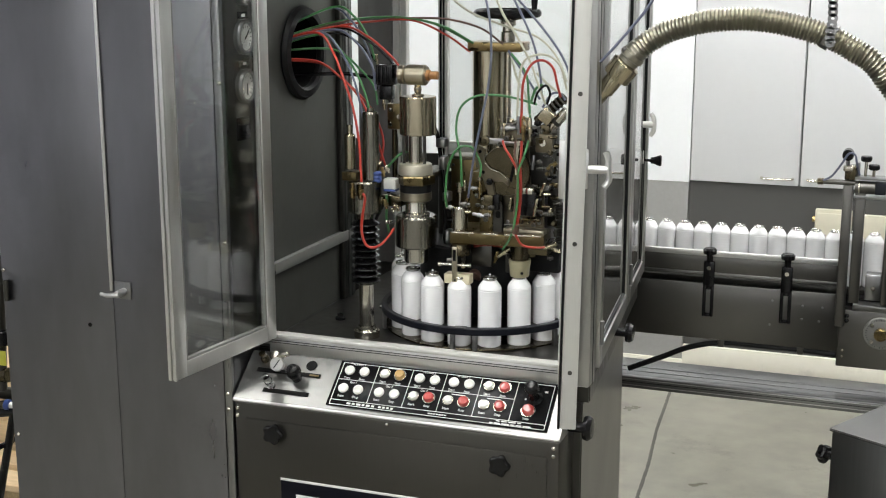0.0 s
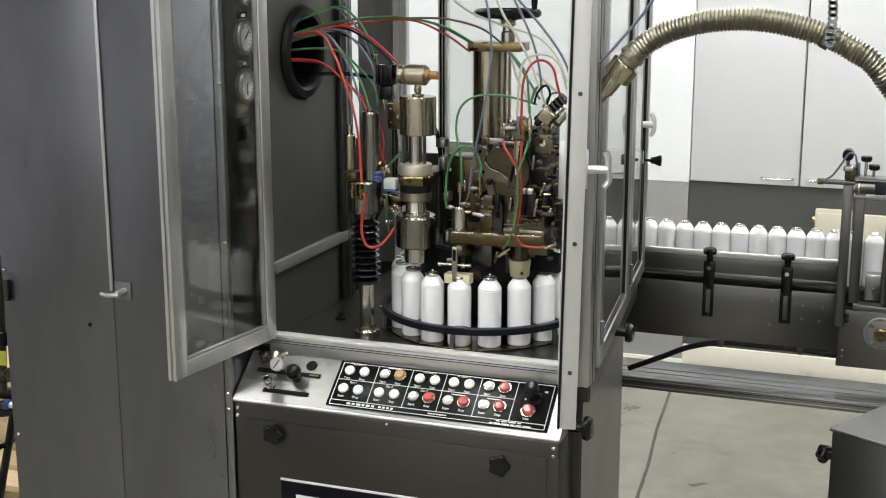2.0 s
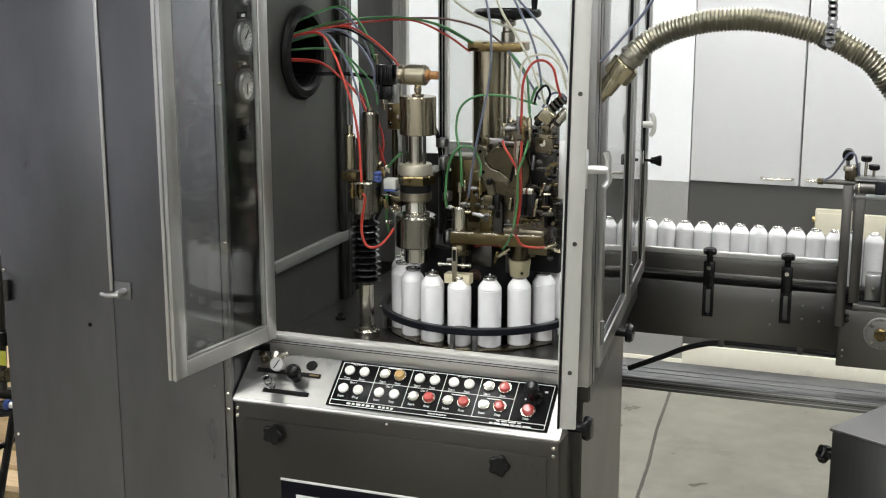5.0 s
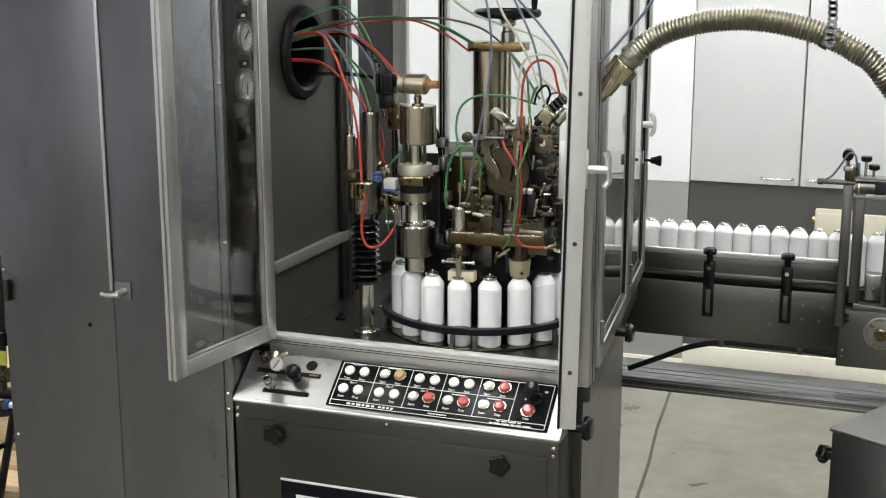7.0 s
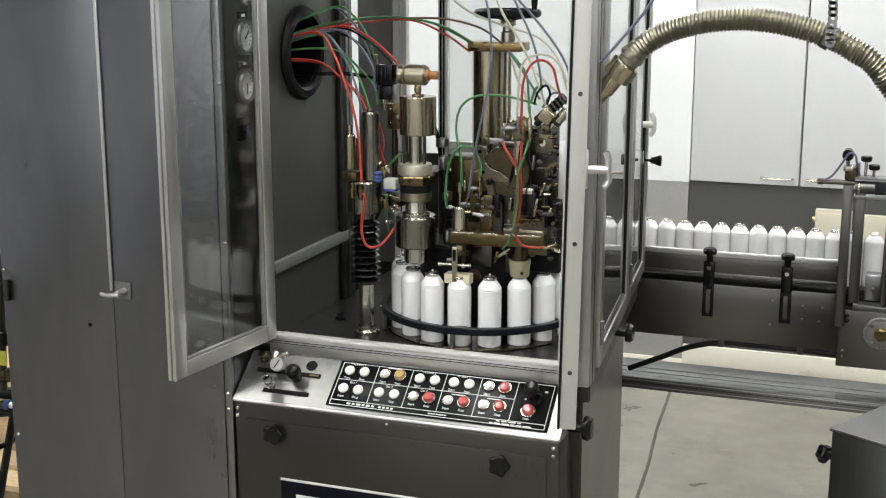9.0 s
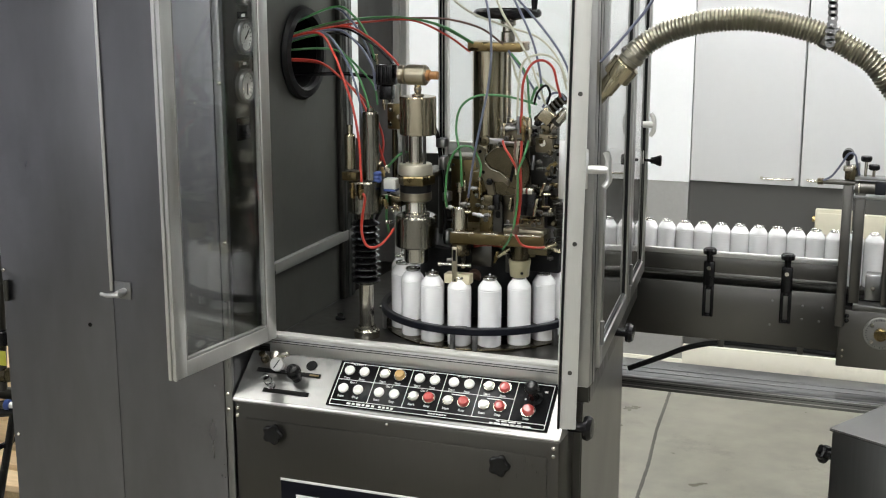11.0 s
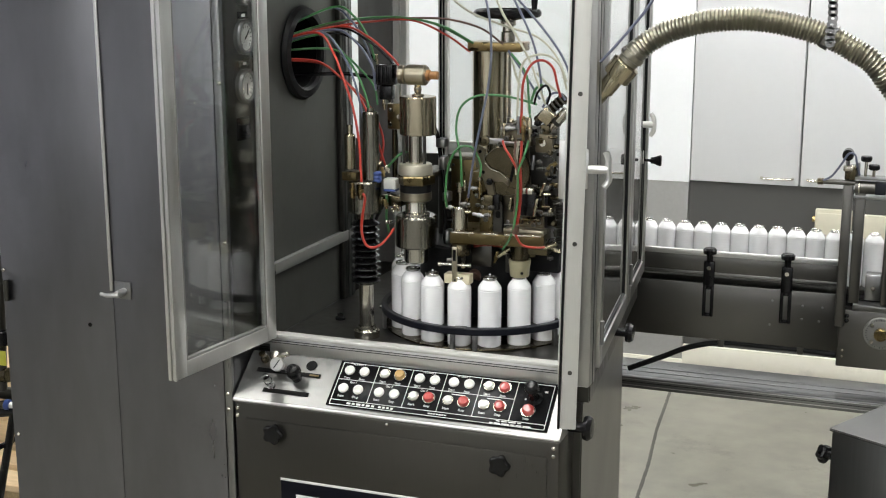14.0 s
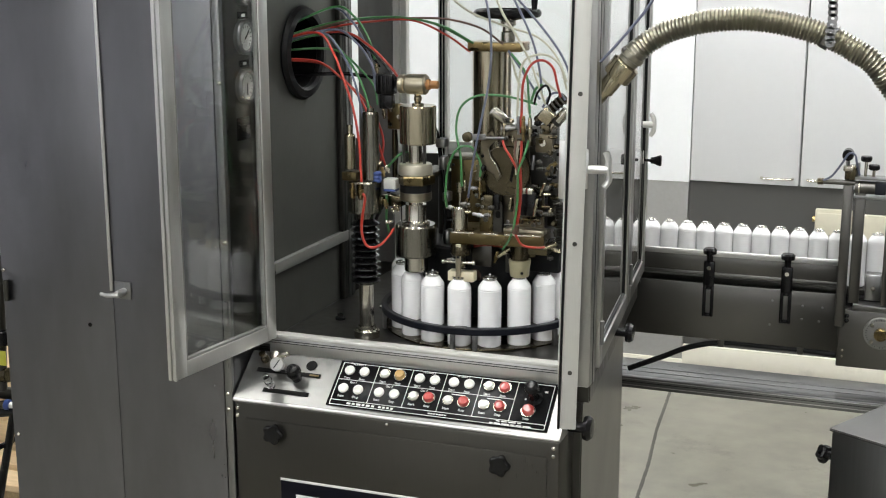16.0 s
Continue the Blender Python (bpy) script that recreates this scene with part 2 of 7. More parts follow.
def mesh_of(name, bm, mat, smooth=True, angle=26):
    bmesh.ops.recalc_face_normals(bm, faces=bm.faces)
    me = bpy.data.meshes.new(name)
    bm.to_mesh(me)
    bm.free()
    me.materials.append(mat)
    if smooth:
        me.shade_smooth()
        me.set_sharp_from_angle(angle=radians(angle))
    return me


def part(name, bm, mat, parent=None, label="", m=None, angle=26):
    ob = new(name, mesh_of(name, bm, mat, True, angle))
    if parent is not None:
        ob.parent = parent
    if m is not None:
        ob.matrix_basis = m
    if label:
        ob["label"] = label
    return ob


def thing(name, label, category, at=(0, 0, 0), group="", kind="", m=None):
    ob = new(name)
    ob.empty_display_size = 0.05
    ob.matrix_basis = m if m is not None else Matrix.Translation(at)
    return tagged(ob, label, category, group, kind)


def structure(name, bm, mat, label="", category=""):
    return tagged(part(name, bm, mat), label, category, kind="structure")


def box_part(name, lo, hi, mat, parent=None, label="", bevel=0.002):
    return part(name, add_box(bmesh.new(), lo, hi, bevel), mat, parent, label)


def rod_part(name, p, q, r, mat, parent=None, label="", seg=20, r2=None):
    if name == "screw":
        # domed head
        m, h = axis_frame(p, q)
        return part(name, add_lathe(bmesh.new(), [(0, 0), (r, 0), (r * 0.98, h * 0.35), (r * 0.80, h * 0.75), (r * 0.45, h * 0.97), (0, h)], 14, m), mat, parent, label, angle=60)
    return part(name, add_rod(bmesh.new(), p, q, r, seg, r2), mat, parent, label)


def lathe_part(name, profile, mat, parent=None, label="", m=None, seg=32):
    return part(name, add_lathe(bmesh.new(), profile, seg), mat, parent, label, m)


def text_part(name, words, size, mat, parent, m, label=""):
    cu = bpy.data.curves.new(name, "FONT")
    cu.body, cu.size, cu.align_x, cu.align_y, cu.extrude = words, size, "CENTER", "CENTER", 0.0002
    cu.resolution_u = 2
    tmp = bpy.data.objects.new(name, cu)
    scene.collection.objects.link(tmp)
    bpy.context.view_layer.update()
    me = bpy.data.meshes.new_from_object(tmp.evaluated_get(bpy.context.evaluated_depsgraph_get()))
    bpy.data.objects.remove(tmp)
    me.materials.clear()
    me.materials.append(mat)
    ob = new(name, me)
    ob.parent, ob.matrix_basis = parent, m
    if label:
        ob["label"] = label
    return ob


# ---- the room ----
def build_room():
    structure("floor", add_box(bmesh.new(), (-4.6, -5.2, -0.1), (4.6, 3.6, 0.0)), CONCRETE, "smooth grey screed floor with faint stains", "floor")
    joint = add_tube(bmesh.new(), [(0.03, 2.521, 0.002), (0.052, 2.221, 0.002), (0.071, 1.95, 0.002), (0.109, 1.594, 0.002), (0.134, 1.28, 0.002), (0.177, 0.839, 0.002)], 0.0062, 6, 40)
    rng = random.Random(3)
    for v in joint.verts:
        v.co.z = 0.0005 + 0.12 * v.co.z
        v.co.x += rng.uniform(-0.0016, 0.0016)
    structure("floor_joint", joint, SEAM, "dark cracked floor joint", "floor joint")
    yw = 2.795
    # pillar with a grey lower half, beside the recess
    structure("wall_back", add_box(bmesh.new(), (-4.6, yw, 0.842), (0.02, yw + 0.8, 3.3)), WALL_WHITE, "white painted wall above a grey dado", "wall")
    structure("wall_back_dado", add_box(bmesh.new(), (-4.6, yw + 0.003, 0.0), (0.018, yw + 0.8, 0.842)), WALL_GREY, "unseen grey band added to darken low reflections in the steel with scuffs", "wall")
    structure("wall_recess", add_box(bmesh.new(), (0.018, yw + 0.55, 0.0), (4.6, yw + 0.8, 3.3)), WALL_WHITE, "white wall of the recess under the cupboards", "wall")
    # Shade under the cupboards put into the dark colour of this panel.
    structure("wall_lower_panel", add_box(bmesh.new(), (0.022, yw + 0.012, 0.0), (4.6, yw + 0.03, 0.849)), RECESS_SHADE, "dark panel coloured as the shade under the cupboards", "wall")
    # Added cream strips paint the floor at the wall as brightly lit.
    structure("baseboard", add_box(bmesh.new(), (0.022, yw - 0.012, 0.0), (4.6, yw + 0.0115, 0.105), 0.003), LIT_FLOOR_CREAM, "cream strip painted as the brightly lit recess floor", "baseboard")
    structure("baseboard_pillar", add_box(bmesh.new(), (-1.2, yw - 0.012, 0.0), (0.0215, yw + 0.0025, 0.035), 0.003), LIT_FLOOR_CREAM, "low cream strip painted as lit floor below the grey wall", "baseboard")
    # Unseen walls; their tones and the added south band shape the steel's reflections.
    structure("wall_east", add_box(bmesh.new(), (4.6, -5.2, 0.0), (4.8, 3.6, 3.3)), FAR_WALL, "unseen plain wall toned for reflections in the steel", "wall")
    structure("wall_west", add_box(bmesh.new(), (-4.8, -5.2, 0.0), (-4.6, 3.6, 3.3)), WEST_WALL, "unseen plain wall toned for reflections in the steel", "wall")
    structure("wall_south", add_box(bmesh.new(), (-4.6, -5.4, 0.0), (4.6, -5.2, 3.3)), SOUTH_WALL, "unseen pale wall toned to brighten reflections in the steel", "wall")
    structure("wall_south_dado", add_box(bmesh.new(), (-4.6, -5.197, 0.0), (4.6, -5.194, 0.842)), WALL_GREY, "unseen grey band added to darken low reflections in the steel", "wall")
    structure("ceiling", add_box(bmesh.new(), (-4.8, -5.4, 3.3), (4.8, 3.6, 3.4)), CEILING_MAT, "plain pale ceiling", "ceiling")


def build_cupboards():
    yw = 2.795
    first = thing("wall_cupboard", "tall light grey laminate wall cupboard with a bar handle", "cupboard", (0.022, yw, 0.85), "wall cupboards")
    w = 0.462
    box_part("body", (0.0, 0.02, 0.0), (w, 0.5, 2.2), CUPBOARD, first, "", 0.002)
    door = box_part("door", (0.003, 0.0, 0.0), (w - 0.003, 0.018, 2.2), CUPBOARD, first, "", 0.002)
    bm = add_tube(bmesh.new(), [(w - 0.155, 0.0, 0.031), (w - 0.15, -0.022, 0.031), (w - 0.09, -0.026, 0.029), (w - 0.03, -0.022, 0.031), (w - 0.025, 0.0, 0.031)], 0.005, 8, 6)
    part("handle", bm, CHROME, door, "slim chrome bow handle")
    second = copy_thing(first, pose(0.488, yw, 0.85) )
    for ob in second.children:
        for sub in ob.children:
            sub.matrix_basis = pose(-0.275, 0, 0)
    copy_thing(first, pose(0.954, yw, 0.85))
    for k in range(3, 6):
        copy_thing(first, pose(0.488 + 0.466 * (k - 1), yw, 0.85))


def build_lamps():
    # Unseen lamps: overhead light is inferred, their number and rows set for fill.
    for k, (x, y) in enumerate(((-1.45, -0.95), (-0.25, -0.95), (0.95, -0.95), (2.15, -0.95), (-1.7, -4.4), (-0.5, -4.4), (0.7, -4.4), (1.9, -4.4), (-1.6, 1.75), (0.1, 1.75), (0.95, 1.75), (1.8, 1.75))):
        lamp = thing("ceiling_light", "unseen ceiling light with a bright diffuser", "ceiling light", (x, y, 3.3), "ceiling lights")
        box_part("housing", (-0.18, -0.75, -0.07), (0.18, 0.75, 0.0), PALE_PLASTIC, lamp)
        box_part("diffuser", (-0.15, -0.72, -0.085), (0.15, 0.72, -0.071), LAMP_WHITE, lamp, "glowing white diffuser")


build_room()
build_cupboards()
build_lamps()


# ---- tall steel cabinet ----
def build_cabinet():
    x0, x1, y0, y1 = -1.002, -0.417, -0.470, 0.175
    cab = thing("control_cabinet", "tall brushed stainless steel control cabinet with a lever handle", "cabinet", (0, 0, 0))
    shell = add_box(bmesh.new(), (x0, y0 + 0.012, 0.0), (-0.520, y1, 2.25), 0.004)
    add_box(shell, (-0.519, y0 + 0.012, 0.0), (x1, -0.337, 2.25), 0.002)
    add_box(shell, (-0.519, -0.336, 0.0), (x1, y1, 0.95), 0.002)
    part("body", shell, STEEL_CAB, cab)
    left = box_part("door", (x0, y0, 0.05), (-0.7060, y0 + 0.011, 2.24), STEEL_CAB, cab, "", 0.003)
    right = box_part("door", (-0.7056, y0, 0.05), (-0.436, y0 + 0.011, 2.24), STEEL_CAB, cab, "", 0.003)
    # folded bright edge where the doors meet
    part("edge_strip", add_box(bmesh.new(), (-0.7110, y0 - 0.005, 1.08), (-0.7030, y0 - 0.0005, 2.24), 0.0022), ALUMINIUM, left, "bright folded edge")
    box_part("corner_strip", (-0.4345, y0 - 0.001, 0.0), (x1 + 0.001, y0 + 0.011, 2.25), STEEL, cab, "", 0.003)
    plate = box_part("handle_plate", (-0.698, y0 - 0.004, 1.064), (-0.657, y0, 1.103), STEEL, cab, "square steel plate", 0.001)
    bm = add_rod(bmesh.new(), (-0.673, y0 - 0.004, 1.082), (-0.673, y0 - 0.034, 1.082), 0.008)
    add_tube(bm, [(-0.665, y0 - 0.036, 1.083), (-0.680, y0 - 0.038, 1.081), (-0.697, y0 - 0.037, 1.079), (-0.714, y0 - 0.033, 1.080)], 0.0062, 10, 6, radius_at=lambda k: 0.0060 - 0.0001 * k)
    part("lever", bm, ALUMINIUM, plate, "polished lever")
    for z in (0.45, 1.057, 1.66):
        rod_part("hinge", (-0.988, y0 - 0.006, z - 0.024), (-0.988, y0 - 0.006, z + 0.024), 0.006, STEEL_DARK, left)
    for z in (1.056, 1.78):
        rod_part("hinge", (-0.424, y0 - 0.006, z - 0.026), (-0.424, y0 - 0.006, z + 0.026), 0.006, STEEL, right)
    for p in ((-0.421, 1.544), (-0.423, 1.209), (-0.426, 0.875), (-0.426, 0.840), (-0.995, 1.104), (-0.988, 0.709), (-0.426, 1.9)):
        rod_part("screw", (p[0], y0, p[1]), (p[0], y0 - 0.005, p[1]), 0.0048, CHROME, cab, "", 12)
    rod_part("plug", (-0.77, y0, 0.996), (-0.77, y0 - 0.002, 0.996), 0.005, BLACK, cab, "", 12)
    # gauges on the narrow side towards the filling space
    box_part("gauge_plate", (x1 - 0.002, -0.455, 0.955), (x1 + 0.002, -0.352, 2.2), STEEL_DARK, cab, "narrow dull steel gauge plate", 0.001)
    for z in (1.735, 1.633, 1.531):
        m = Matrix.Translation((x1 + 0.002, -0.381, z)) @ Matrix.Rotation(radians(90), 4, "Z") @ pose(0, 0, 0, 90)
        g = lathe_part("gauge", [(0, 0), (0.036, 0), (0.037, 0.010), (0.034, 0.014), (0.029, 0.014), (0.028, 0.008), (0, 0.008)], STEEL, cab, "round pressure gauge with a pale dial", m)
        lathe_part("dial", [(0, 0.0092), (0.0275, 0.0092), (0.0275, 0.0082), (0, 0.0082)], DIAL, g)
        ticks = bmesh.new()
        for k in range(13):
            a = radians(-135 + 270 * k / 12)
            add_box(ticks, (-0.0009, 0.019, 0.0093), (0.0009, 0.0250, 0.0097), 0, Matrix.Rotation(a, 4, "Z"))
        part("ticks", ticks, BLACK, g)
        turn = {1.633: -45, 1.531: 178}.get(z, 20)
        part("needle", add_box(bmesh.new(), (-0.0014, -0.006, 0.010), (0.0014, 0.019, 0.0108), 0, Matrix.Rotation(radians(turn), 4, "Z")), BLACK, g)
    for z in (1.678, 1.578, 1.780):
        nm = box_part("name_plate", (x1 + 0.002, -0.398, z - 0.007), (x1 + 0.005, -0.358, z + 0.007), BLACK, cab, "small black label with a pale mark", 0.0005)
        box_part("mark", (x1 + 0.0051, -0.385, z - 0.003), (x1 + 0.0056, -0.371, z + 0.003), WHITE_INK, nm, "", 0)
    sw = box_part("switch_plate", (x1 + 0.002, -0.416, 1.418), (x1 + 0.006, -0.364, 1.466), BLACK, cab, "black rotary switch plate", 0.001)
    rod_part("knob", (x1 + 0.006, -0.390, 1.441), (x1 + 0.016, -0.390, 1.441), 0.010, BLACK_MATT, sw)


# ---- machine body ----
def frame_loop(bm, lo, hi, width, depth_lo, depth_hi, bevel=0.002):
    """Four bars round an opening; lo and hi are (u, z), depth runs along y."""
    (u0, z0), (u1, z1) = lo, hi
    for a, b in (((u0, z0), (u0 + width, z1)), ((u1 - width, z0), (u1, z1)), ((u0 + width, z0), (u1 - width, z0 + width)), ((u0 + width, z1 - width), (u1 - width, z1))):
        add_box(bm, (a[0], depth_lo, a[1]), (b[0], depth_hi, b[1]), bevel)
    return bm


def star_knob(parent, at, axis=(0, -1, 0), r=0.017, depth=0.022, label="black five-lobed star knob"):
    bm = bmesh.new()
    n = 40
    prof = []
    for k in range(n):
        a = 2 * math.pi * k / n
        prof.append((r * (1 + 0.13 * math.cos(5 * a)) * math.cos(a), r * (1 + 0.13 * math.cos(5 * a)) * math.sin(a)))
    levels = ((0.86, depth * 0.35), (1.0, depth * 0.5), (1.0, depth * 0.85), (0.85, depth))
    rings = [[bm.verts.new((x * s, y * s, h)) for x, y in prof] for s, h in levels]
    for a, b in zip(rings, rings[1:]):
        for k in range(n):
            bm.faces.new((a[k], a[(k + 1) % n], b[(k + 1) % n], b[k]))
    bm.faces.new(rings[0][::-1])
    bm.faces.new(rings[-1])
    add_lathe(bm, [(0, 0), (r * 0.45, 0), (r * 0.5, depth * 0.4), (0, depth * 0.4)], 16)
    q = Vector(axis).to_track_quat("Z", "Y").to_matrix().to_4x4()
    return part("star_knob", bm, BLACK, parent, label, Matrix.Translation(at) @ q)


def skew_block(x0, x_front, x_back, y0, y1, z0, z1):
    """A block whose right side runs slightly inwards to the back."""
    bm = bmesh.new()
    foot = ((x0, y0), (x_front, y0), (x_back, y1), (x0, y1))
    lo = [bm.verts.new((x, y, z0)) for x, y in foot]
    hi = [bm.verts.new((x, y, z1)) for x, y in foot]
    bm.faces.new(lo[::-1])
    bm.faces.new(hi)
    for k in range(4):
        bm.faces.new((lo[k], lo[(k + 1) % 4], hi[(k + 1) % 4], hi[k]))
    bmesh.ops.bevel(bm, geom=list(bm.edges), offset=0.003, segments=2, affect="EDGES")
    return bm


def pierced_wall(x0, x1, y0, y1, z0, z1, centre, r):
    """A sheet facing x with a round hole."""
    cy, cz = centre
    angles = sorted([2 * math.pi * k / 48 for k in range(48)] + [math.atan2(z - cz, y - cy) % (2 * math.pi) for y in (y0, y1) for z in (z0, z1)])
    bm = bmesh.new()
    loops = []
    for a in angles:
        c, s = math.cos(a), math.sin(a)
        reach = min(((y1 if c > 0 else y0) - cy) / c if abs(c) > 1e-6 else 1e9, ((z1 if s > 0 else z0) - cz) / s if abs(s) > 1e-6 else 1e9)
        loops.append([bm.verts.new((x, cy + d * c, cz + d * s)) for x, d in ((x0, r), (x1, r), (x1, reach), (x0, reach))])
    for a, b in zip(loops, loops[1:] + loops[:1]):
        for k in range(4):
            bm.faces.new((a[k], a[(k + 1) % 4], b[(k + 1) % 4], b[k]))
    return bm


def build_machine():
    mac = thing("filling_machine", "stainless steel rotary filling machine with open glazed doors", "filling machine")
    # base below the deck
    part("base", skew_block(-0.413, 0.332, 0.232, -0.36, 0.50, 0.0, 0.905), PLAIN_STEEL, mac)
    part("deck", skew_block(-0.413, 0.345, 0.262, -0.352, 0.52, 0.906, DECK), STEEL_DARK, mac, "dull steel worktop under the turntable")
    sill = box_part("sill", (-0.375, -0.372, 0.945), (0.345, -0.346, 0.985), ALUMINIUM, mac, "pale steel sill", 0.003)
    box_part("sill_cap", (-0.375, -0.3735, 0.9795), (0.345, -0.345, 0.9885), ALU_PAINT, sill, "pale strip along the sill's top edge", 0.003)
    for z in (0.9735, 0.9685):
        box_part("groove", (-0.375, -0.3726, z), (0.345, -0.3721, z + 0.0016), DARK_GAP, sill, "", 0)
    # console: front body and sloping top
    box_part("console_body", (-0.411, -0.470, 0.3), (0.314, -0.361, 0.858), SHADED_FRONT_STEEL, mac, "", 0.004)
    bm = bmesh.new()
    add_plate(bm, [(-0.472, 0.8585), (-0.370, 0.8585), (-0.370, 0.946), (-0.376, 0.946), (-0.474, 0.868)], 0.727,
              Matrix(((0, 1, 0, -0.412), (1, 0, 0, 0), (0, 0, 1, 0), (0, 0, 0, 1))))
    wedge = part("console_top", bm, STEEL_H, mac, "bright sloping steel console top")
    rod_part("front_lip", (-0.412, -0.4735, 0.8655), (0.315, -0.4735, 0.8655), 0.0034, ALUMINIUM, mac, "bright rounded front lip", 12)
    for x in (-0.405, 0.302):
        for z in (0.846, 0.829):
            rod_part("screw", (x, -0.470, z), (x, -0.474, z), 0.005, CHROME, mac, "", 12)
    rod_part("screw", (-0.055, -0.470, 0.851), (-0.055, -0.473, 0.851), 0.004, CHROME, mac, "", 12)
    for p in ((-0.314, -0.470, 0.801), (0.194, -0.470, 0.800)):
        star_knob(mac, p, r=0.021)
    seam = box_part("service_panel", (-0.385, -0.4745, 0.30), (0.29, -0.4705, 0.826), SHADED_FRONT_STEEL, mac, "", 0.002)
    sign = box_part("sign", (-0.301, -0.4785, 0.60), (0.15, -0.4750, 0.699), SIGN_BLUE, mac, "dark blue sign with a pale top edge", 0.001)
    box_part("edge", (-0.301, -0.4795, 0.6965), (0.15, -0.4770, 0.7015), WHITE_INK, sign, "", 0.0005)
    for k, (a, w) in enumerate(((-0.265, 0.075), (-0.16, 0.10), (-0.03, 0.13))):
        box_part("bar", (a, -0.4793, 0.636), (a + w, -0.4786, 0.668), WHITE_INK, sign, "", 0)
    build_console(mac)
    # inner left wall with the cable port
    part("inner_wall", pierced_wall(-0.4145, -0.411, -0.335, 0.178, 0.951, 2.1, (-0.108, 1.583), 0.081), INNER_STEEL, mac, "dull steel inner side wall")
    box_part("wall_rail", (-0.4105, -0.319, 1.100), (-0.396, 0.165, 1.126), RAIL_GREY, mac, "pale level rail", 0.002)
    for y in (-0.30, 0.14):
        rod_part("screw", (-0.396, y, 1.108), (-0.393, y, 1.108), 0.004, BLACK, mac, "", 10)
    m = Matrix.Translation((-0.4105, -0.108, 1.583)) @ pose(0, 0, 0, 0, 90)
    port = lathe_part("cable_port", [(0.080, 0), (0.103, 0), (0.107, 0.006), (0.102, 0.016), (0.086, 0.018), (0.080, 0.012), (0.079, 0.002)], BLACK_MATT, mac, "round black cable port", m, 48)
    lathe_part("duct", [(0, -0.100), (0.0805, -0.100), (0.0805, 0.001), (0.0785, 0.001), (0.0785, -0.097), (0, -0.097)], PORT_DARK, mac, "dark duct behind the port", m, 40)
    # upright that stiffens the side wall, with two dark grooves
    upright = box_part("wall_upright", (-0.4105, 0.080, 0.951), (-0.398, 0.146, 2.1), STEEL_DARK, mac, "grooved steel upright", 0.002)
    for y in (0.092, 0.128):
        box_part("groove", (-0.3978, y, 0.951), (-0.3974, y + 0.004, 2.1), DARK_GAP, upright, "", 0)
    box_part("ridge", (-0.3979, 0.108, 0.951), (-0.3950, 0.116, 2.1), STEEL, upright, "bright ridge", 0.001)
    # posts of the enclosure
    box_part("corner_post", (-0.4105, -0.335, 0.951), (-0.390, -0.320, 2.1), ALUMINIUM, mac, "", 0.002)
    box_part("corner_post", (0.318, -0.386, 0.951), (0.351, -0.340, 2.1), SIDE_ALU, mac, "", 0.003)
    box_part("post_groove", (0.3512, -0.366, 0.951), (0.3516, -0.360, 2.1), DARK_GAP, mac, "", 0)
    box_part("corner_post", (-0.440, 0.166, 0.951), (-0.417, 0.190, 2.1), STEEL_DARK, mac, "", 0.002)
    # rear frame with its panes
    box_part("rear_post", (-0.300, 0.500, 0.951), (-0.273, 0.525, 2.1), ALU_PAINT, mac, "", 0.002)
    box_part("rear_post_seal", (-0.2935, 0.4965, 0.951), (-0.289, 0.4995, 2.1), BLACK, mac, "", 0)
    box_part("rear_post_seal", (-0.2845, 0.4965, 0.951), (-0.2805, 0.4995, 2.1), BLACK, mac, "", 0)
    box_part("rear_post", (-0.432, 0.500, 0.951), (-0.414, 0.525, 2.1), ALU_PAINT, mac, "", 0.002)
    box_part("rear_post", (-0.409, 0.500, 0.951), (-0.392, 0.525, 2.1), ALU_PAINT, mac, "", 0.002)
    box_part("rear_panel", (-0.538, 0.505, 0.951), (-0.436, 0.515, 2.1), REAR_SHEET, mac, "greasy grey steel rear panel", 0.001)
    box_part("rear_rail", (-0.272, 0.500, 1.270), (0.27, 0.525, 1.306), ALU_PAINT, mac, "", 0.002)
    box_part("rear_skirt", (-0.435, 0.505, 0.951), (0.27, 0.515, 1.269), STEEL_DARK, mac, "", 0.001)
    box_part("rear_skirt", (-0.66, 0.516, 0.6), (-0.42, 0.522, 1.30), STEEL_DARK, mac, "", 0.001)
    rear = box_part("rear_pane", (-0.271, 0.512, 1.307), (0.27, 0.516, 2.1), GLASS, mac, "", 0)
    rear.visible_shadow = False
    box_part("roof", (-0.41, -0.35, 2.101), (0.36, 0.53, 2.12), STEEL, mac, "", 0.002)
    build_front_doors(mac)
    build_side(mac)
    return mac


def glazed_door(parent, width, height, bar, depth, name="glazed_door", mat=ALUMINIUM, seal_mat=BLACK_MATT, label="open glazed door in an aluminium frame"):
    """A door in its own space: hinge at x = 0, running to x = width, thickness about y, bottom at z = 0."""
    door = part(name, frame_loop(bmesh.new(), (0, 0), (width, height), bar, -depth / 2, depth / 2), mat, parent, label)
    seal = bmesh.new()
    frame_loop(seal, (bar, bar), (width - bar, height - bar), 0.005, -0.006, 0.006, 0)
    part("seal", seal, seal_mat, door)
    pane = box_part("pane", (bar + 0.004, -0.0025, bar + 0.004), (width - bar - 0.004, 0.0025, height - bar - 0.004), GLASS, door, "clear acrylic pane", 0)
    pane.visible_shadow = False
    return door


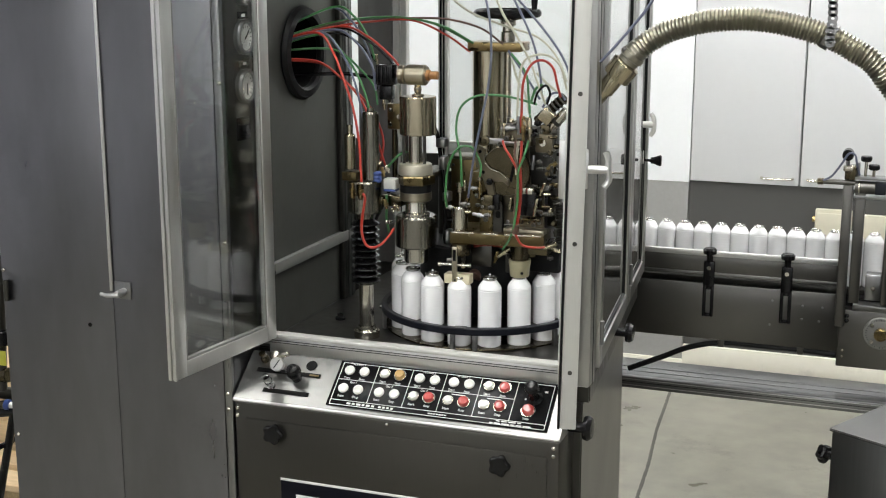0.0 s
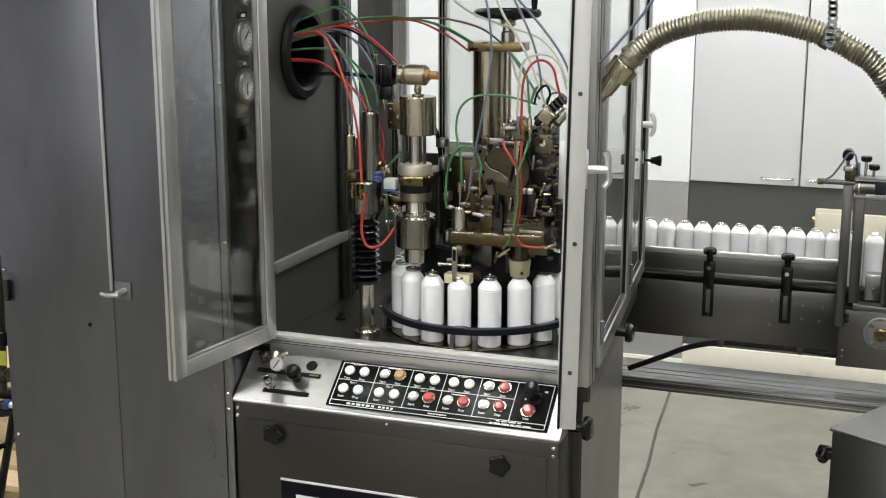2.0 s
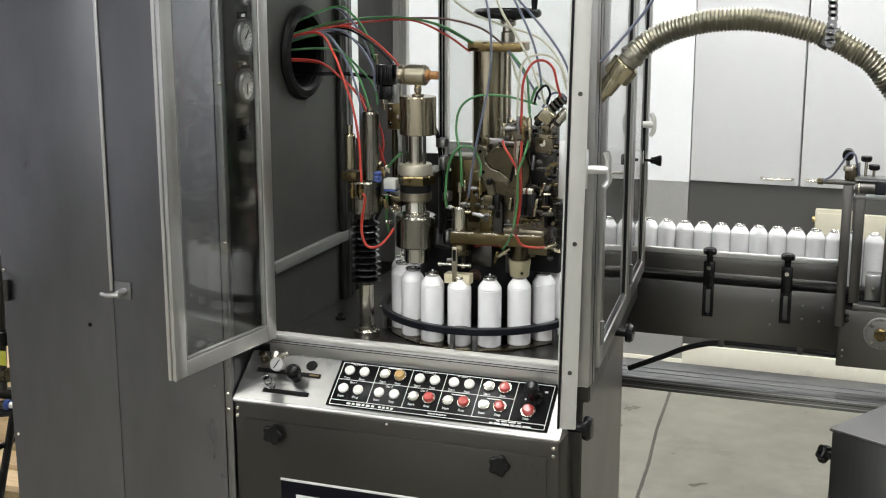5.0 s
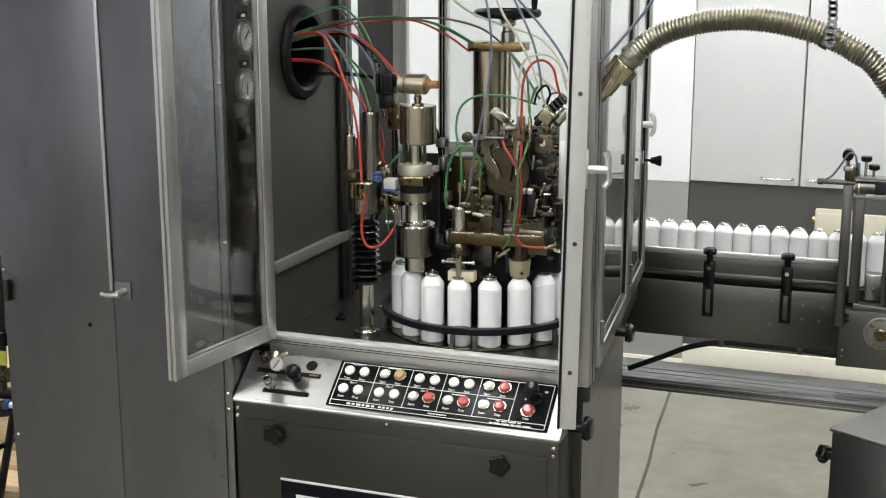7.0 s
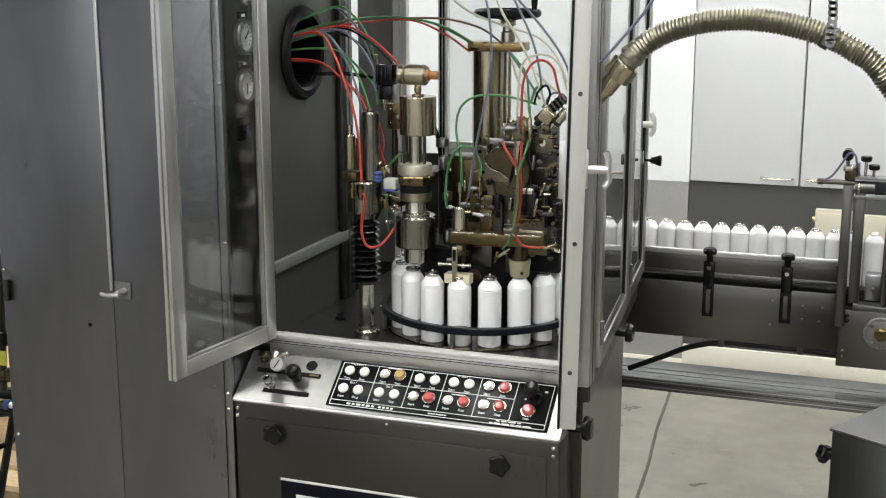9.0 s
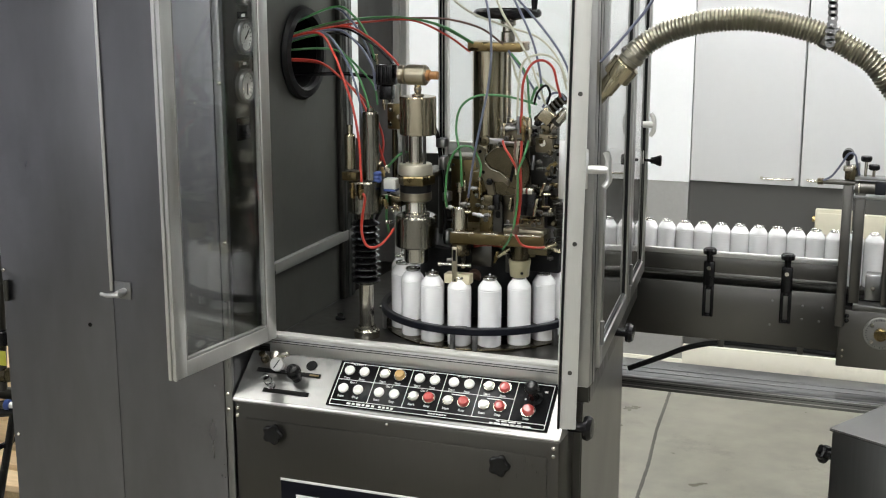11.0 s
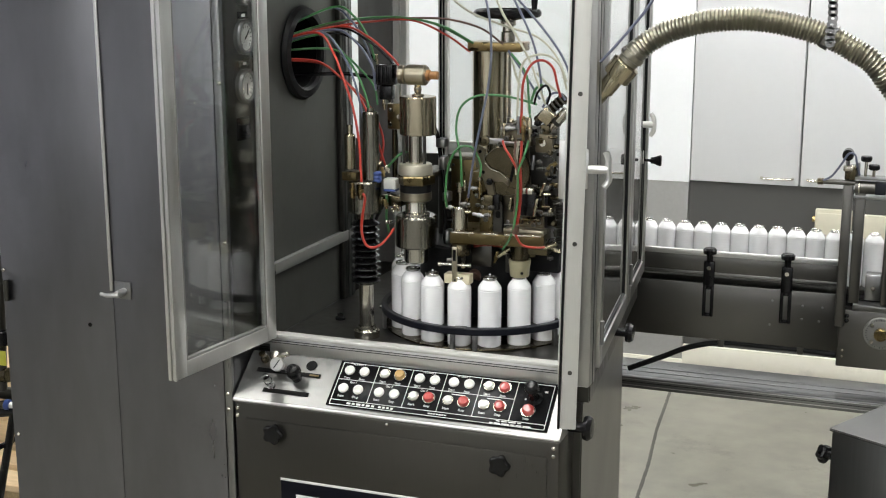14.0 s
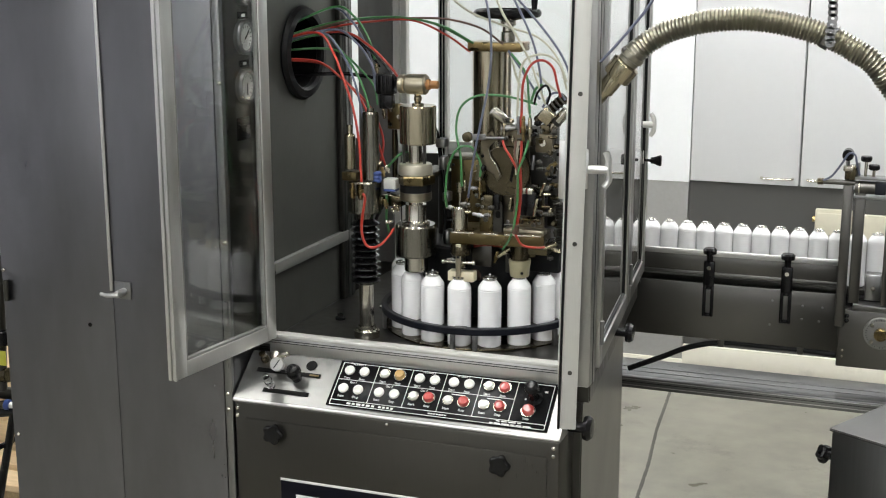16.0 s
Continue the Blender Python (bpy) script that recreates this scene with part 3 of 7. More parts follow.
def build_front_doors(mac):
    # left leaf, swung open a little past square
    a, b = Vector((-0.356, -0.385)), Vector((-0.402, -0.718))
    d = b - a
    left = glazed_door(mac, d.length, 1.1, 0.032, 0.016, seal_mat=RAIL_GREY)
    left.matrix_basis = Matrix.Translation((a.x, a.y, 0.985)) @ Matrix.Rotation(math.atan2(d.y, d.x), 4, "Z")
    # double-lipped free edge
    box_part("edge_strip", (d.length + 0.001, -0.010, 0.0), (d.length + 0.006, -0.002, 1.1), ALUMINIUM, left, "", 0.001)
    box_part("edge_strip", (d.length + 0.001, 0.002, 0.0), (d.length + 0.006, 0.010, 1.1), ALUMINIUM, left, "", 0.001)
    # right leaf, open towards the front
    a, b = Vector((0.304, -0.405)), Vector((0.3925, -0.716))
    d = b - a
    right = glazed_door(mac, d.length, 1.1, 0.030, 0.028, mat=ALU_PAINT)
    right.matrix_basis = Matrix.Translation((a.x, a.y, 0.985)) @ Matrix.Rotation(radians(0.9), 4, "Y") @ Matrix.Rotation(math.atan2(d.y, d.x), 4, "Z")
    box_part("edge_seal", (d.length - 0.008, -0.019, 0.0), (d.length + 0.001, -0.0145, 1.1), BLACK_MATT, right, "black edge seal", 0.001)
    for z in (0.590, 0.335, 0.105):
        rod_part("bolt", (d.length, 0.0, z), (d.length + 0.002, 0.0, z), 0.004, STEEL_DARK, right, "", 12)
    handle = bmesh.new()
    add_rod(handle, (d.length - 0.012, 0.014, 0.462), (d.length - 0.012, 0.050, 0.462), 0.0075)
    add_tube(handle, [(d.length - 0.012, 0.046, 0.432), (d.length - 0.012, 0.054, 0.445), (d.length - 0.012, 0.052, 0.462), (d.length - 0.012, 0.052, 0.478), (d.length - 0.012, 0.047, 0.492)], 0.0056, 10, 6)
    add_box(handle, (d.length - 0.024, 0.013, 0.43), (d.length - 0.002, 0.018, 0.495), 0.001)
    part("handle", handle, ALUMINIUM, right, "pale metal T handle")


def build_side(mac):
    # right side: two glazed leaves in line, seen at a grazing angle
    a, b = Vector((0.347, -0.335)), Vector((0.262, 0.55))
    d = b - a
    turn = Matrix.Rotation(math.atan2(d.y, d.x), 4, "Z")
    for k, (s0, s1) in enumerate(((0.01, 0.515), (0.525, 0.885))):
        p = a + d.normalized() * s0
        leaf = glazed_door(mac, s1 - s0, 1.1, 0.036, 0.022, "side_door", SIDE_ALU, label="closed glazed side door")
        leaf.matrix_basis = Matrix.Translation((p.x, p.y, 0.974)) @ turn
        if k == 1:
            bm = add_rod(bmesh.new(), (0.19, -0.011, 0.416), (0.19, -0.036, 0.416), 0.008)
            add_tube(bm, [(0.19, -0.030, 0.388), (0.19, -0.038, 0.401), (0.19, -0.038, 0.429), (0.19, -0.030, 0.444)], 0.006, 10, 6)
            part("handle", bm, ALU_PAINT, leaf, "pale metal T handle")
            bm = add_lathe(bmesh.new(), [(0, 0), (0.004, 0), (0.004, 0.014), (0.008, 0.016), (0.009, 0.024), (0.013, 0.034), (0.0145, 0.040), (0.012, 0.043), (0, 0.043)], 18, pose(0.27, -0.011, 0.314, 90))
            part("pull_knob", bm, BLACK, leaf, "black pull knob")
        for z in (0.05, 0.9):
            rod_part("hinge", (0.004, -0.013, z), (0.004, -0.013, z + 0.05), 0.005, STEEL, leaf)
    p = (0.310, -0.03, 0.968)
    bm = add_lathe(bmesh.new(), [(0, 0), (0.010, 0), (0.010, 0.038), (0.021, 0.040), (0.022, 0.048), (0.018, 0.055), (0, 0.057)], 20, Matrix.Translation(p) @ pose(0, 0, 0, 0, 90))
    part("clamp_knob", bm, BLACK, mac, "black mushroom knob")
    p = (0.310, -0.405, 0.872)
    bm = add_lathe(bmesh.new(), [(0, 0), (0.011, 0), (0.011, 0.036), (0.024, 0.038), (0.026, 0.046), (0.020, 0.054), (0, 0.057)], 20, Matrix.Translation(p) @ pose(0, 0, 0, 0, 90))
    part("clamp_knob", bm, BLACK, mac, "black mushroom knob")


# ---- button console ----
SLOPE = math.atan2(0.946 - 0.868, -0.376 + 0.474)


def on_console(x, s, lift=0.0):
    """A place on the sloping top: x along the machine, s metres up the slope from its front edge."""
    return Matrix.Translation((x, -0.474 + s * math.cos(SLOPE), 0.868 + s * math.sin(SLOPE))) @ Matrix.Rotation(SLOPE, 4, "X") @ Matrix.Translation((0, 0, lift))


def build_console(mac):
    s_lo, s_hi, x_lo, x_hi = 0.0105, 0.1240, -0.196, 0.287
    plate = part("button_plate", add_box(bmesh.new(), (x_lo, 0, 0), (x_hi, s_hi - s_lo, 0.003), 0.001), PLATE_BLACK, mac, "black printed button plate with white lines", on_console(0, s_lo, 0.0005))
    h = s_hi - s_lo
    cols = [-0.1885, -0.1065, -0.0285, 0.0475, 0.1250, 0.2040, 0.2800]
    for x in cols:
        box_part("printed_line", (x - 0.0006, 0.0035 if x in (cols[0], cols[-1]) else 0.0150, 0.003), (x + 0.0006, h - 0.005, 0.0034), WHITE_INK, plate, "", 0)
    for y in (0.0035, 0.0150, 0.0665, h - 0.005):
        x_end = 0.2040 if abs(y - 0.0665) < 0.001 else 0.2800
        box_part("printed_line", (cols[0], y - 0.0006, 0.0031), (x_end, y + 0.0006, 0.0035), WHITE_INK, plate, "", 0)
    W, A, R = WHITE_BUTTON, AMBER_BUTTON, RED_BUTTON
    top = [(W, W), (W, A), (W, W), (W, W), (W, R)]
    low = [(W, W), (W, W), (W, R), (W, R), (W, R)]
    flat = {(0, 0), (0, 1), (0, 4), (0, 5), (0, 6), (0, 7), (1, 0), (1, 1), (1, 2), (1, 3)}
    for row, kinds in enumerate((top, low)):
        y = 0.0895 if row == 0 else 0.0440
        for c, pair in enumerate(kinds):
            for j, mat in enumerate(pair):
                x = cols[c] + (0.0195 if j == 0 else 0.0535)
                big = (row, 2 * c + j) in flat or mat is not W
                r = 0.0110 if big else 0.0093
                tall = 0.005 if mat is W else 0.012
                if not big:
                    tall = 0.009
                m = Matrix.Translation((x, y, 0.003))
                b = part("push_button", add_lathe(bmesh.new(), [(0, 0), (r, 0), (r, tall * 0.55), (r * 0.96, tall * 0.85), (r * 0.86, tall), (r * 0.72, tall), (r * 0.62, tall * 0.86), (0, tall * 0.80)], 24), mat, plate,
                         "white push button" if mat is W else ("red push button" if mat is R else "amber push button"), m)
                if not big or mat is not W:
                    part("bezel", add_ring(bmesh.new(), (0, 0, 0), r, r + 0.0026, 0, 0.0045, 24), CHROME, plate, "", m)
                text_part("lettering", "Start" if j == 0 else "Stop", 0.0075, WHITE_INK, plate, Matrix.Translation((x - 0.001, y - 0.0185, 0.0032)))
        for c in range(5):
            w = 0.024
            words = {(0, 0): "Product 1", (0, 2): "Product 2", (0, 3): "Product 3", (1, 0): "Gas 1", (1, 1): "Gas 2", (1, 2): "Gas 3"}.get((row, c))
            if words:
                text_part("lettering", words, 0.0070, WHITE_INK, plate, Matrix.Translation((cols[c] + 0.037, y + 0.0170, 0.0032)))
            else:
                part("printed_bar", add_box(bmesh.new(), (cols[c] + 0.022, y + 0.0163, 0.003), (cols[c] + 0.052, y + 0.0180, 0.0034)), WHITE_INK, plate)
    m = Matrix.Translation((0.2385, 0.0430, 0.003))
    part("push_button", add_lathe(bmesh.new(), [(0, 0), (0.0125, 0), (0.0125, 0.007), (0.011, 0.010), (0.008, 0.012), (0, 0.012)], 24), RED_BUTTON, plate, "red push button", m)
    part("bezel", add_ring(bmesh.new(), (0, 0, 0), 0.0125, 0.015, 0, 0.003, 24), CHROME, plate, "", m)
    text_part("lettering", "Stop", 0.0075, WHITE_INK, plate, Matrix.Translation((0.2370, 0.0245, 0.0032)))
    def bar(xa, ya, xb, yb):
        part("printed_bar", add_box(bmesh.new(), (xa, ya, 0.003), (xb, yb, 0.0034)), WHITE_INK, plate)

    x = -0.150
    for w in (0.012, 0.010, 0.013, 0.009, 0.012, 0.010):
        bar(x, 0.0068, x + w - 0.0035, 0.0112)
        x += w
    x += 0.006
    for w in (0.009, 0.009, 0.009, 0.009):
        bar(x, 0.0068, x + w - 0.0035, 0.0112)
        x += w
    for k in range(7):
        bar(0.032 + 0.006 * k, 0.0078, 0.0362 + 0.006 * k, 0.0104)
    for y0, xa, xb in ((0.0050, 0.165, 0.255), (0.0105, 0.178, 0.225)):
        x = xa
        k = 0
        while x < xb:
            w = 0.008 + 0.004 * (k % 3)
            bar(x, y0, x + w, y0 + 0.0022)
            x += w + 0.003
            k += 1
    # joystick
    m = Matrix.Translation((0.246, 0.0720, 0.003))
    j = part("joystick", add_lathe(bmesh.new(), [(0, 0), (0.017, 0), (0.017, 0.004), (0.011, 0.010), (0.008, 0.024), (0.0075, 0.030), (0, 0.030)], 24), BLACK, plate, "black ball-topped joystick", m)
    part("ball", add_lathe(bmesh.new(), [(0, 0.028), (0.010, 0.029), (0.0145, 0.034), (0.0155, 0.042), (0.0135, 0.050), (0.008, 0.055), (0, 0.056)], 24), BLACK, plate, "", m)
    for x, y in ((0.266, 0.092), (0.228, 0.070)):
        part("printed_bar", add_box(bmesh.new(), (x - 0.003, y - 0.002, 0.003), (x + 0.003, y + 0.002, 0.0034)), WHITE_INK, plate)
    # bare steel part: two slots with scales, lever, valve, glass cup
    for (xa, xb, s) in ((-0.384, -0.232, 0.078), (-0.351, -0.243, 0.029)):
        sl = part("slot", add_box(bmesh.new(), (xa, -0.005, 0), (xb, 0.005, 0.0012)), DARK_HOLE, mac, "black slot with a scale", on_console(0, s, 0.0008))
        if s > 0.05:
            part("scale", add_box(bmesh.new(), (-0.258, -0.0022, 0.0012), (-0.236, 0.0022, 0.0016)), BRONZE, sl)
    lev = bmesh.new()
    add_rod(lev, (0, 0, 0), (0, 0, 0.018), 0.011)
    add_rod(lev, (0.0, 0, 0.014), (-0.035, 0.004, 0.017), 0.004)
    add_lathe(lev, [(0, 0.012), (0.009, 0.013), (0.0145, 0.018), (0.0168, 0.026), (0.0160, 0.034), (0.0115, 0.041), (0.005, 0.0440), (0, 0.0445)], 28)
    part("slot_lever", lev, BLACK, mac, "black knobbed lever", on_console(-0.283, 0.066))
    part("hole", add_lathe(bmesh.new(), [(0, 0), (0.0125, 0), (0.0125, 0.001), (0, 0.001)], 28), DARK_HOLE, mac, "round black opening", on_console(-0.2615, 0.1027, 0.0006))
    cup = part("sight_glass", add_lathe(bmesh.new(), [(0, 0), (0.010, 0), (0.010, 0.006), (0.008, 0.008), (0.0085, 0.016), (0.0095, 0.020), (0.0085, 0.022), (0.0095, 0.024), (0.0085, 0.027), (0.0085, 0.034), (0.006, 0.041), (0, 0.043)], 20), CLEAR_CUP, mac, "clear oil sight glass", on_console(-0.336, 0.040))
    valve = bmesh.new()
    add_rod(valve, (0, 0, 0), (0, 0, 0.030), 0.008)
    add_lathe(valve, [(0, 0.026), (0.0095, 0.026), (0.0105, 0.029), (0.0095, 0.034), (0, 0.035)], 20)
    add_rod(valve, (0.010, 0, 0.030), (0.034, 0.004, 0.036), 0.006)
    part("regulator", valve, CHROME, mac, "chrome regulator with a round cap", on_console(-0.340, 0.100))
    cap = bmesh.new()
    n = 60
    rings = [[cap.verts.new(((r + (0.0005 if k % 2 else 0)) * math.cos(2 * math.pi * k / n), (r + (0.0005 if k % 2 else 0)) * math.sin(2 * math.pi * k / n), h)) for k in range(n)] for r, h in ((0.0135, 0), (0.0150, 0.002), (0.0150, 0.012), (0.0138, 0.014))]
    for a, b in zip(rings, rings[1:]):
        for k in range(n):
            cap.faces.new((a[k], a[(k + 1) % n], b[(k + 1) % n], b[k]))
    cap.faces.new(rings[0][::-1])
    cap.faces.new(rings[-1])
    dialcap = part("regulator_dial", cap, WORN_DIAL, mac, "pale knurled dial", on_console(-0.332, 0.088, 0.014) @ pose(0, 0, 0, 30, 8))
    part("dial_mark", add_box(bmesh.new(), (-0.0010, -0.011, 0.0141), (0.0010, 0.0115, 0.0146)), BLACK, dialcap, "", Matrix.Rotation(radians(-25), 4, "Z"))
    part("dark_fitting", add_lathe(bmesh.new(), [(0, 0), (0.009, 0), (0.009, 0.010), (0.006, 0.014), (0.008, 0.026), (0, 0.028)], 18), STEEL_OLD, mac, "", on_console(-0.374, 0.104))


build_cabinet()
build_machine()


# ---- turntable and stations ----
def build_turntable():
    tab = thing("turntable", "round steel turntable with a black guide ring round the cans", "turntable", (0, 0, DECK))
    part("disc", add_lathe(bmesh.new(), [(0, 0), (0.232, 0), (0.233, 0.002), (0.232, 0.004), (0, 0.004)], 96), STEEL_OLD, tab, "dull worn steel disc")
    part("star_wheel", star_mesh(), STEEL_DARK, tab, "dark star wheel with can pockets")
    part("hub", add_lathe(bmesh.new(), [(0, 0.004), (0.10, 0.004), (0.10, 0.05), (0.150, 0.055), (0.150, 0.205), (0.145, 0.21), (0, 0.21)], 64), BLACK_MATT, tab, "dark central drum")
    guide = part("guide_ring", add_arc(bmesh.new(), 0.2275, 0.2425, 0.0375, 0.0535, -214, 34), NAVY_BLACK, tab, "blue-black plastic guide ring")
    for a in (-88.5, -76.5, -148.0, -30.0):
        c, s = math.cos(radians(a)), math.sin(radians(a))
        m = Matrix.Translation((0.238 * c, 0.238 * s, 0.0)) @ Matrix.Rotation(radians(a), 4, "Z")
        part("ring_post", add_box(bmesh.new(), (-0.004, -0.0055, 0.0), (0.004, 0.0055, 0.037), 0.001, m), STEEL, tab)
    a = radians(-155.5)
    m = Matrix.Translation((0.2425 * math.cos(a), 0.2425 * math.sin(a), 0.046)) @ Matrix.Rotation(a, 4, "Z") @ pose(0, 0, 0, 0, 90)
    part("ring_bolt", add_lathe(bmesh.new(), [(0, 0), (0.006, 0), (0.006, 0.004), (0, 0.005)], 12), CHROME, tab, "", m)
    j = Matrix.Rotation(radians(-84), 4, "Z")
    part("ring_joint", add_box(bmesh.new(), (0.2268, -0.014, 0.0540), (0.243, 0.012, 0.0548), 0.0, j), STEEL_DARK, tab)


def add_arc(bm, r0, r1, z0, z1, a0, a1, seg=72):
    c = 0.0018
    prof = [(r0, z0), (r1 - c, z0), (r1, z0 + c), (r1, z1 - c), (r1 - c, z1), (r0 + c, z1), (r0, z1 - c)]
    rings = []
    for k in range(seg + 1):
        a = radians(a0 + (a1 - a0) * k / seg)
        rings.append([bm.verts.new((r * math.cos(a), r * math.sin(a), z)) for r, z in prof])
    for a, b in zip(rings, rings[1:]):
        for k in range(len(prof)):
            j = (k + 1) % len(prof)
            bm.faces.new((a[k], b[k], b[j], a[j]))
    bm.faces.new(rings[0])
    bm.faces.new(rings[-1][::-1])
    return bm


def star_mesh():
    bm = bmesh.new()
    lo, hi = [], []
    n = 18 * 12
    for k in range(n):
        ang = FIRST_POCKET + 360 * k / n
        u = ((360 * k / n + 10) % 20) - 10
        r = 0.205 if abs(u) > 8.2 else 0.1945 - math.sqrt(max(0.0, 0.0275 ** 2 - (0.1945 * math.sin(radians(u))) ** 2)) * 0.9
        a = radians(ang)
        lo.append(bm.verts.new((r * math.cos(a), r * math.sin(a), 0.030)))
        hi.append(bm.verts.new((r * math.cos(a), r * math.sin(a), 0.044)))
    bm.faces.new(lo[::-1])
    bm.faces.new(hi)
    for k in range(n):
        j = (k + 1) % n
        bm.faces.new((lo[k], lo[j], hi[j], hi[k]))
    return bm


FIRST_POCKET = -68.0


def hex_profile(bm, p, q, r):
    return add_rod(bm, p, q, r, 6)


def fitting(parent, p, q, r=0.0045, mat=None, name="hose_fitting"):
    """A small stepped push-in fitting from p to q."""
    m, length = axis_frame(p, q)
    bm = add_lathe(bmesh.new(), [(0, 0), (r * 0.8, 0), (r * 0.8, length * 0.3), (r * 1.25, length * 0.32), (r * 1.25, length * 0.55), (r, length * 0.58), (r, length * 0.92), (r * 0.7, length), (0, length)], 12, m)
    return part(name, bm, mat or WARM_CHROME, parent)


def build_lift_column():
    x, y = -0.215, -0.200
    col = thing("lift_column", "steel lift column in a black rubber bellows", "lift column", (x, y, DECK))
    lathe_part("flange", [(0, 0), (0.029, 0), (0.029, 0.016), (0.026, 0.019), (0.021, 0.020), (0.021, 0.026), (0, 0.026)], CHROME, col, "round steel flange")
    lathe_part("rod", [(0, 0.0262), (0.0165, 0.0262), (0.0165, 0.128), (0, 0.128)], CHROME, col, "polished steel rod")
    prof = [(0.018, 0.124)]
    for k in range(10):
        z = 0.126 + k * 0.0145
        prof += [(0.021, z), (0.0325 + 0.0015 * math.sin(k), z + 0.006), (0.0325, z + 0.0085), (0.022, z + 0.0142)]
    prof += [(0.018, 0.275)]
    lathe_part("bellows", prof, BLACK_GLOSS, col, "black ribbed rubber bellows")
    lathe_part("upper_cylinder", [(0, 0.276), (0.020, 0.276), (0.020, 0.289), (0.036, 0.290), (0.038, 0.294), (0.038, 0.358), (0.0355, 0.362), (0, 0.362)], TURNED, col, "steel cylinder", pose(-0.0015, 0, 0), 40)
    box_part("block", (-0.043, -0.03, 0.363), (-0.008, 0.01, 0.383), BRONZE, col, "bronze block", 0.003)
    lathe_part("side_cylinder", [(0, 0), (0.0075, 0), (0.0125, 0.002), (0.0125, 0.076), (0.010, 0.079), (0.006, 0.080), (0.006, 0.100), (0, 0.100)], WARM_CHROME, col, "slim cylinder", pose(-0.0305, -0.01, 0.386))
    lathe_part("main_cylinder", [(0, 0), (0.0175, 0), (0.0185, 0.002), (0.0185, 0.148), (0.016, 0.152), (0.008, 0.153), (0.008, 0.160), (0, 0.160)], TURNED, col, "tall polished cylinder", pose(0.0140, 0.004, 0.363), 32)
    for dx, dz in ((-0.006, 0.352), (0.0135, 0.350)):
        p = Vector((dx, -0.055, dz))
        fitting(col, p + Vector((0, 0, 0.012)), p + Vector((0, 0, -0.022)), 0.0058, AGED_BRASS)
        fitting(col, p + Vector((0, 0.018, -0.014)), p + Vector((0, -0.004, -0.014)), 0.0050, AGED_BRASS)
    # deck fittings beside it
    nut = thing("deck_plug", "small dark plug on the deck", "plug", (-0.332, -0.09, DECK))
    lathe_part("plug", [(0, 0), (0.012, 0), (0.012, 0.006), (0.007, 0.008), (0.007, 0.014), (0, 0.015)], BLACK, nut)


RAM = {}


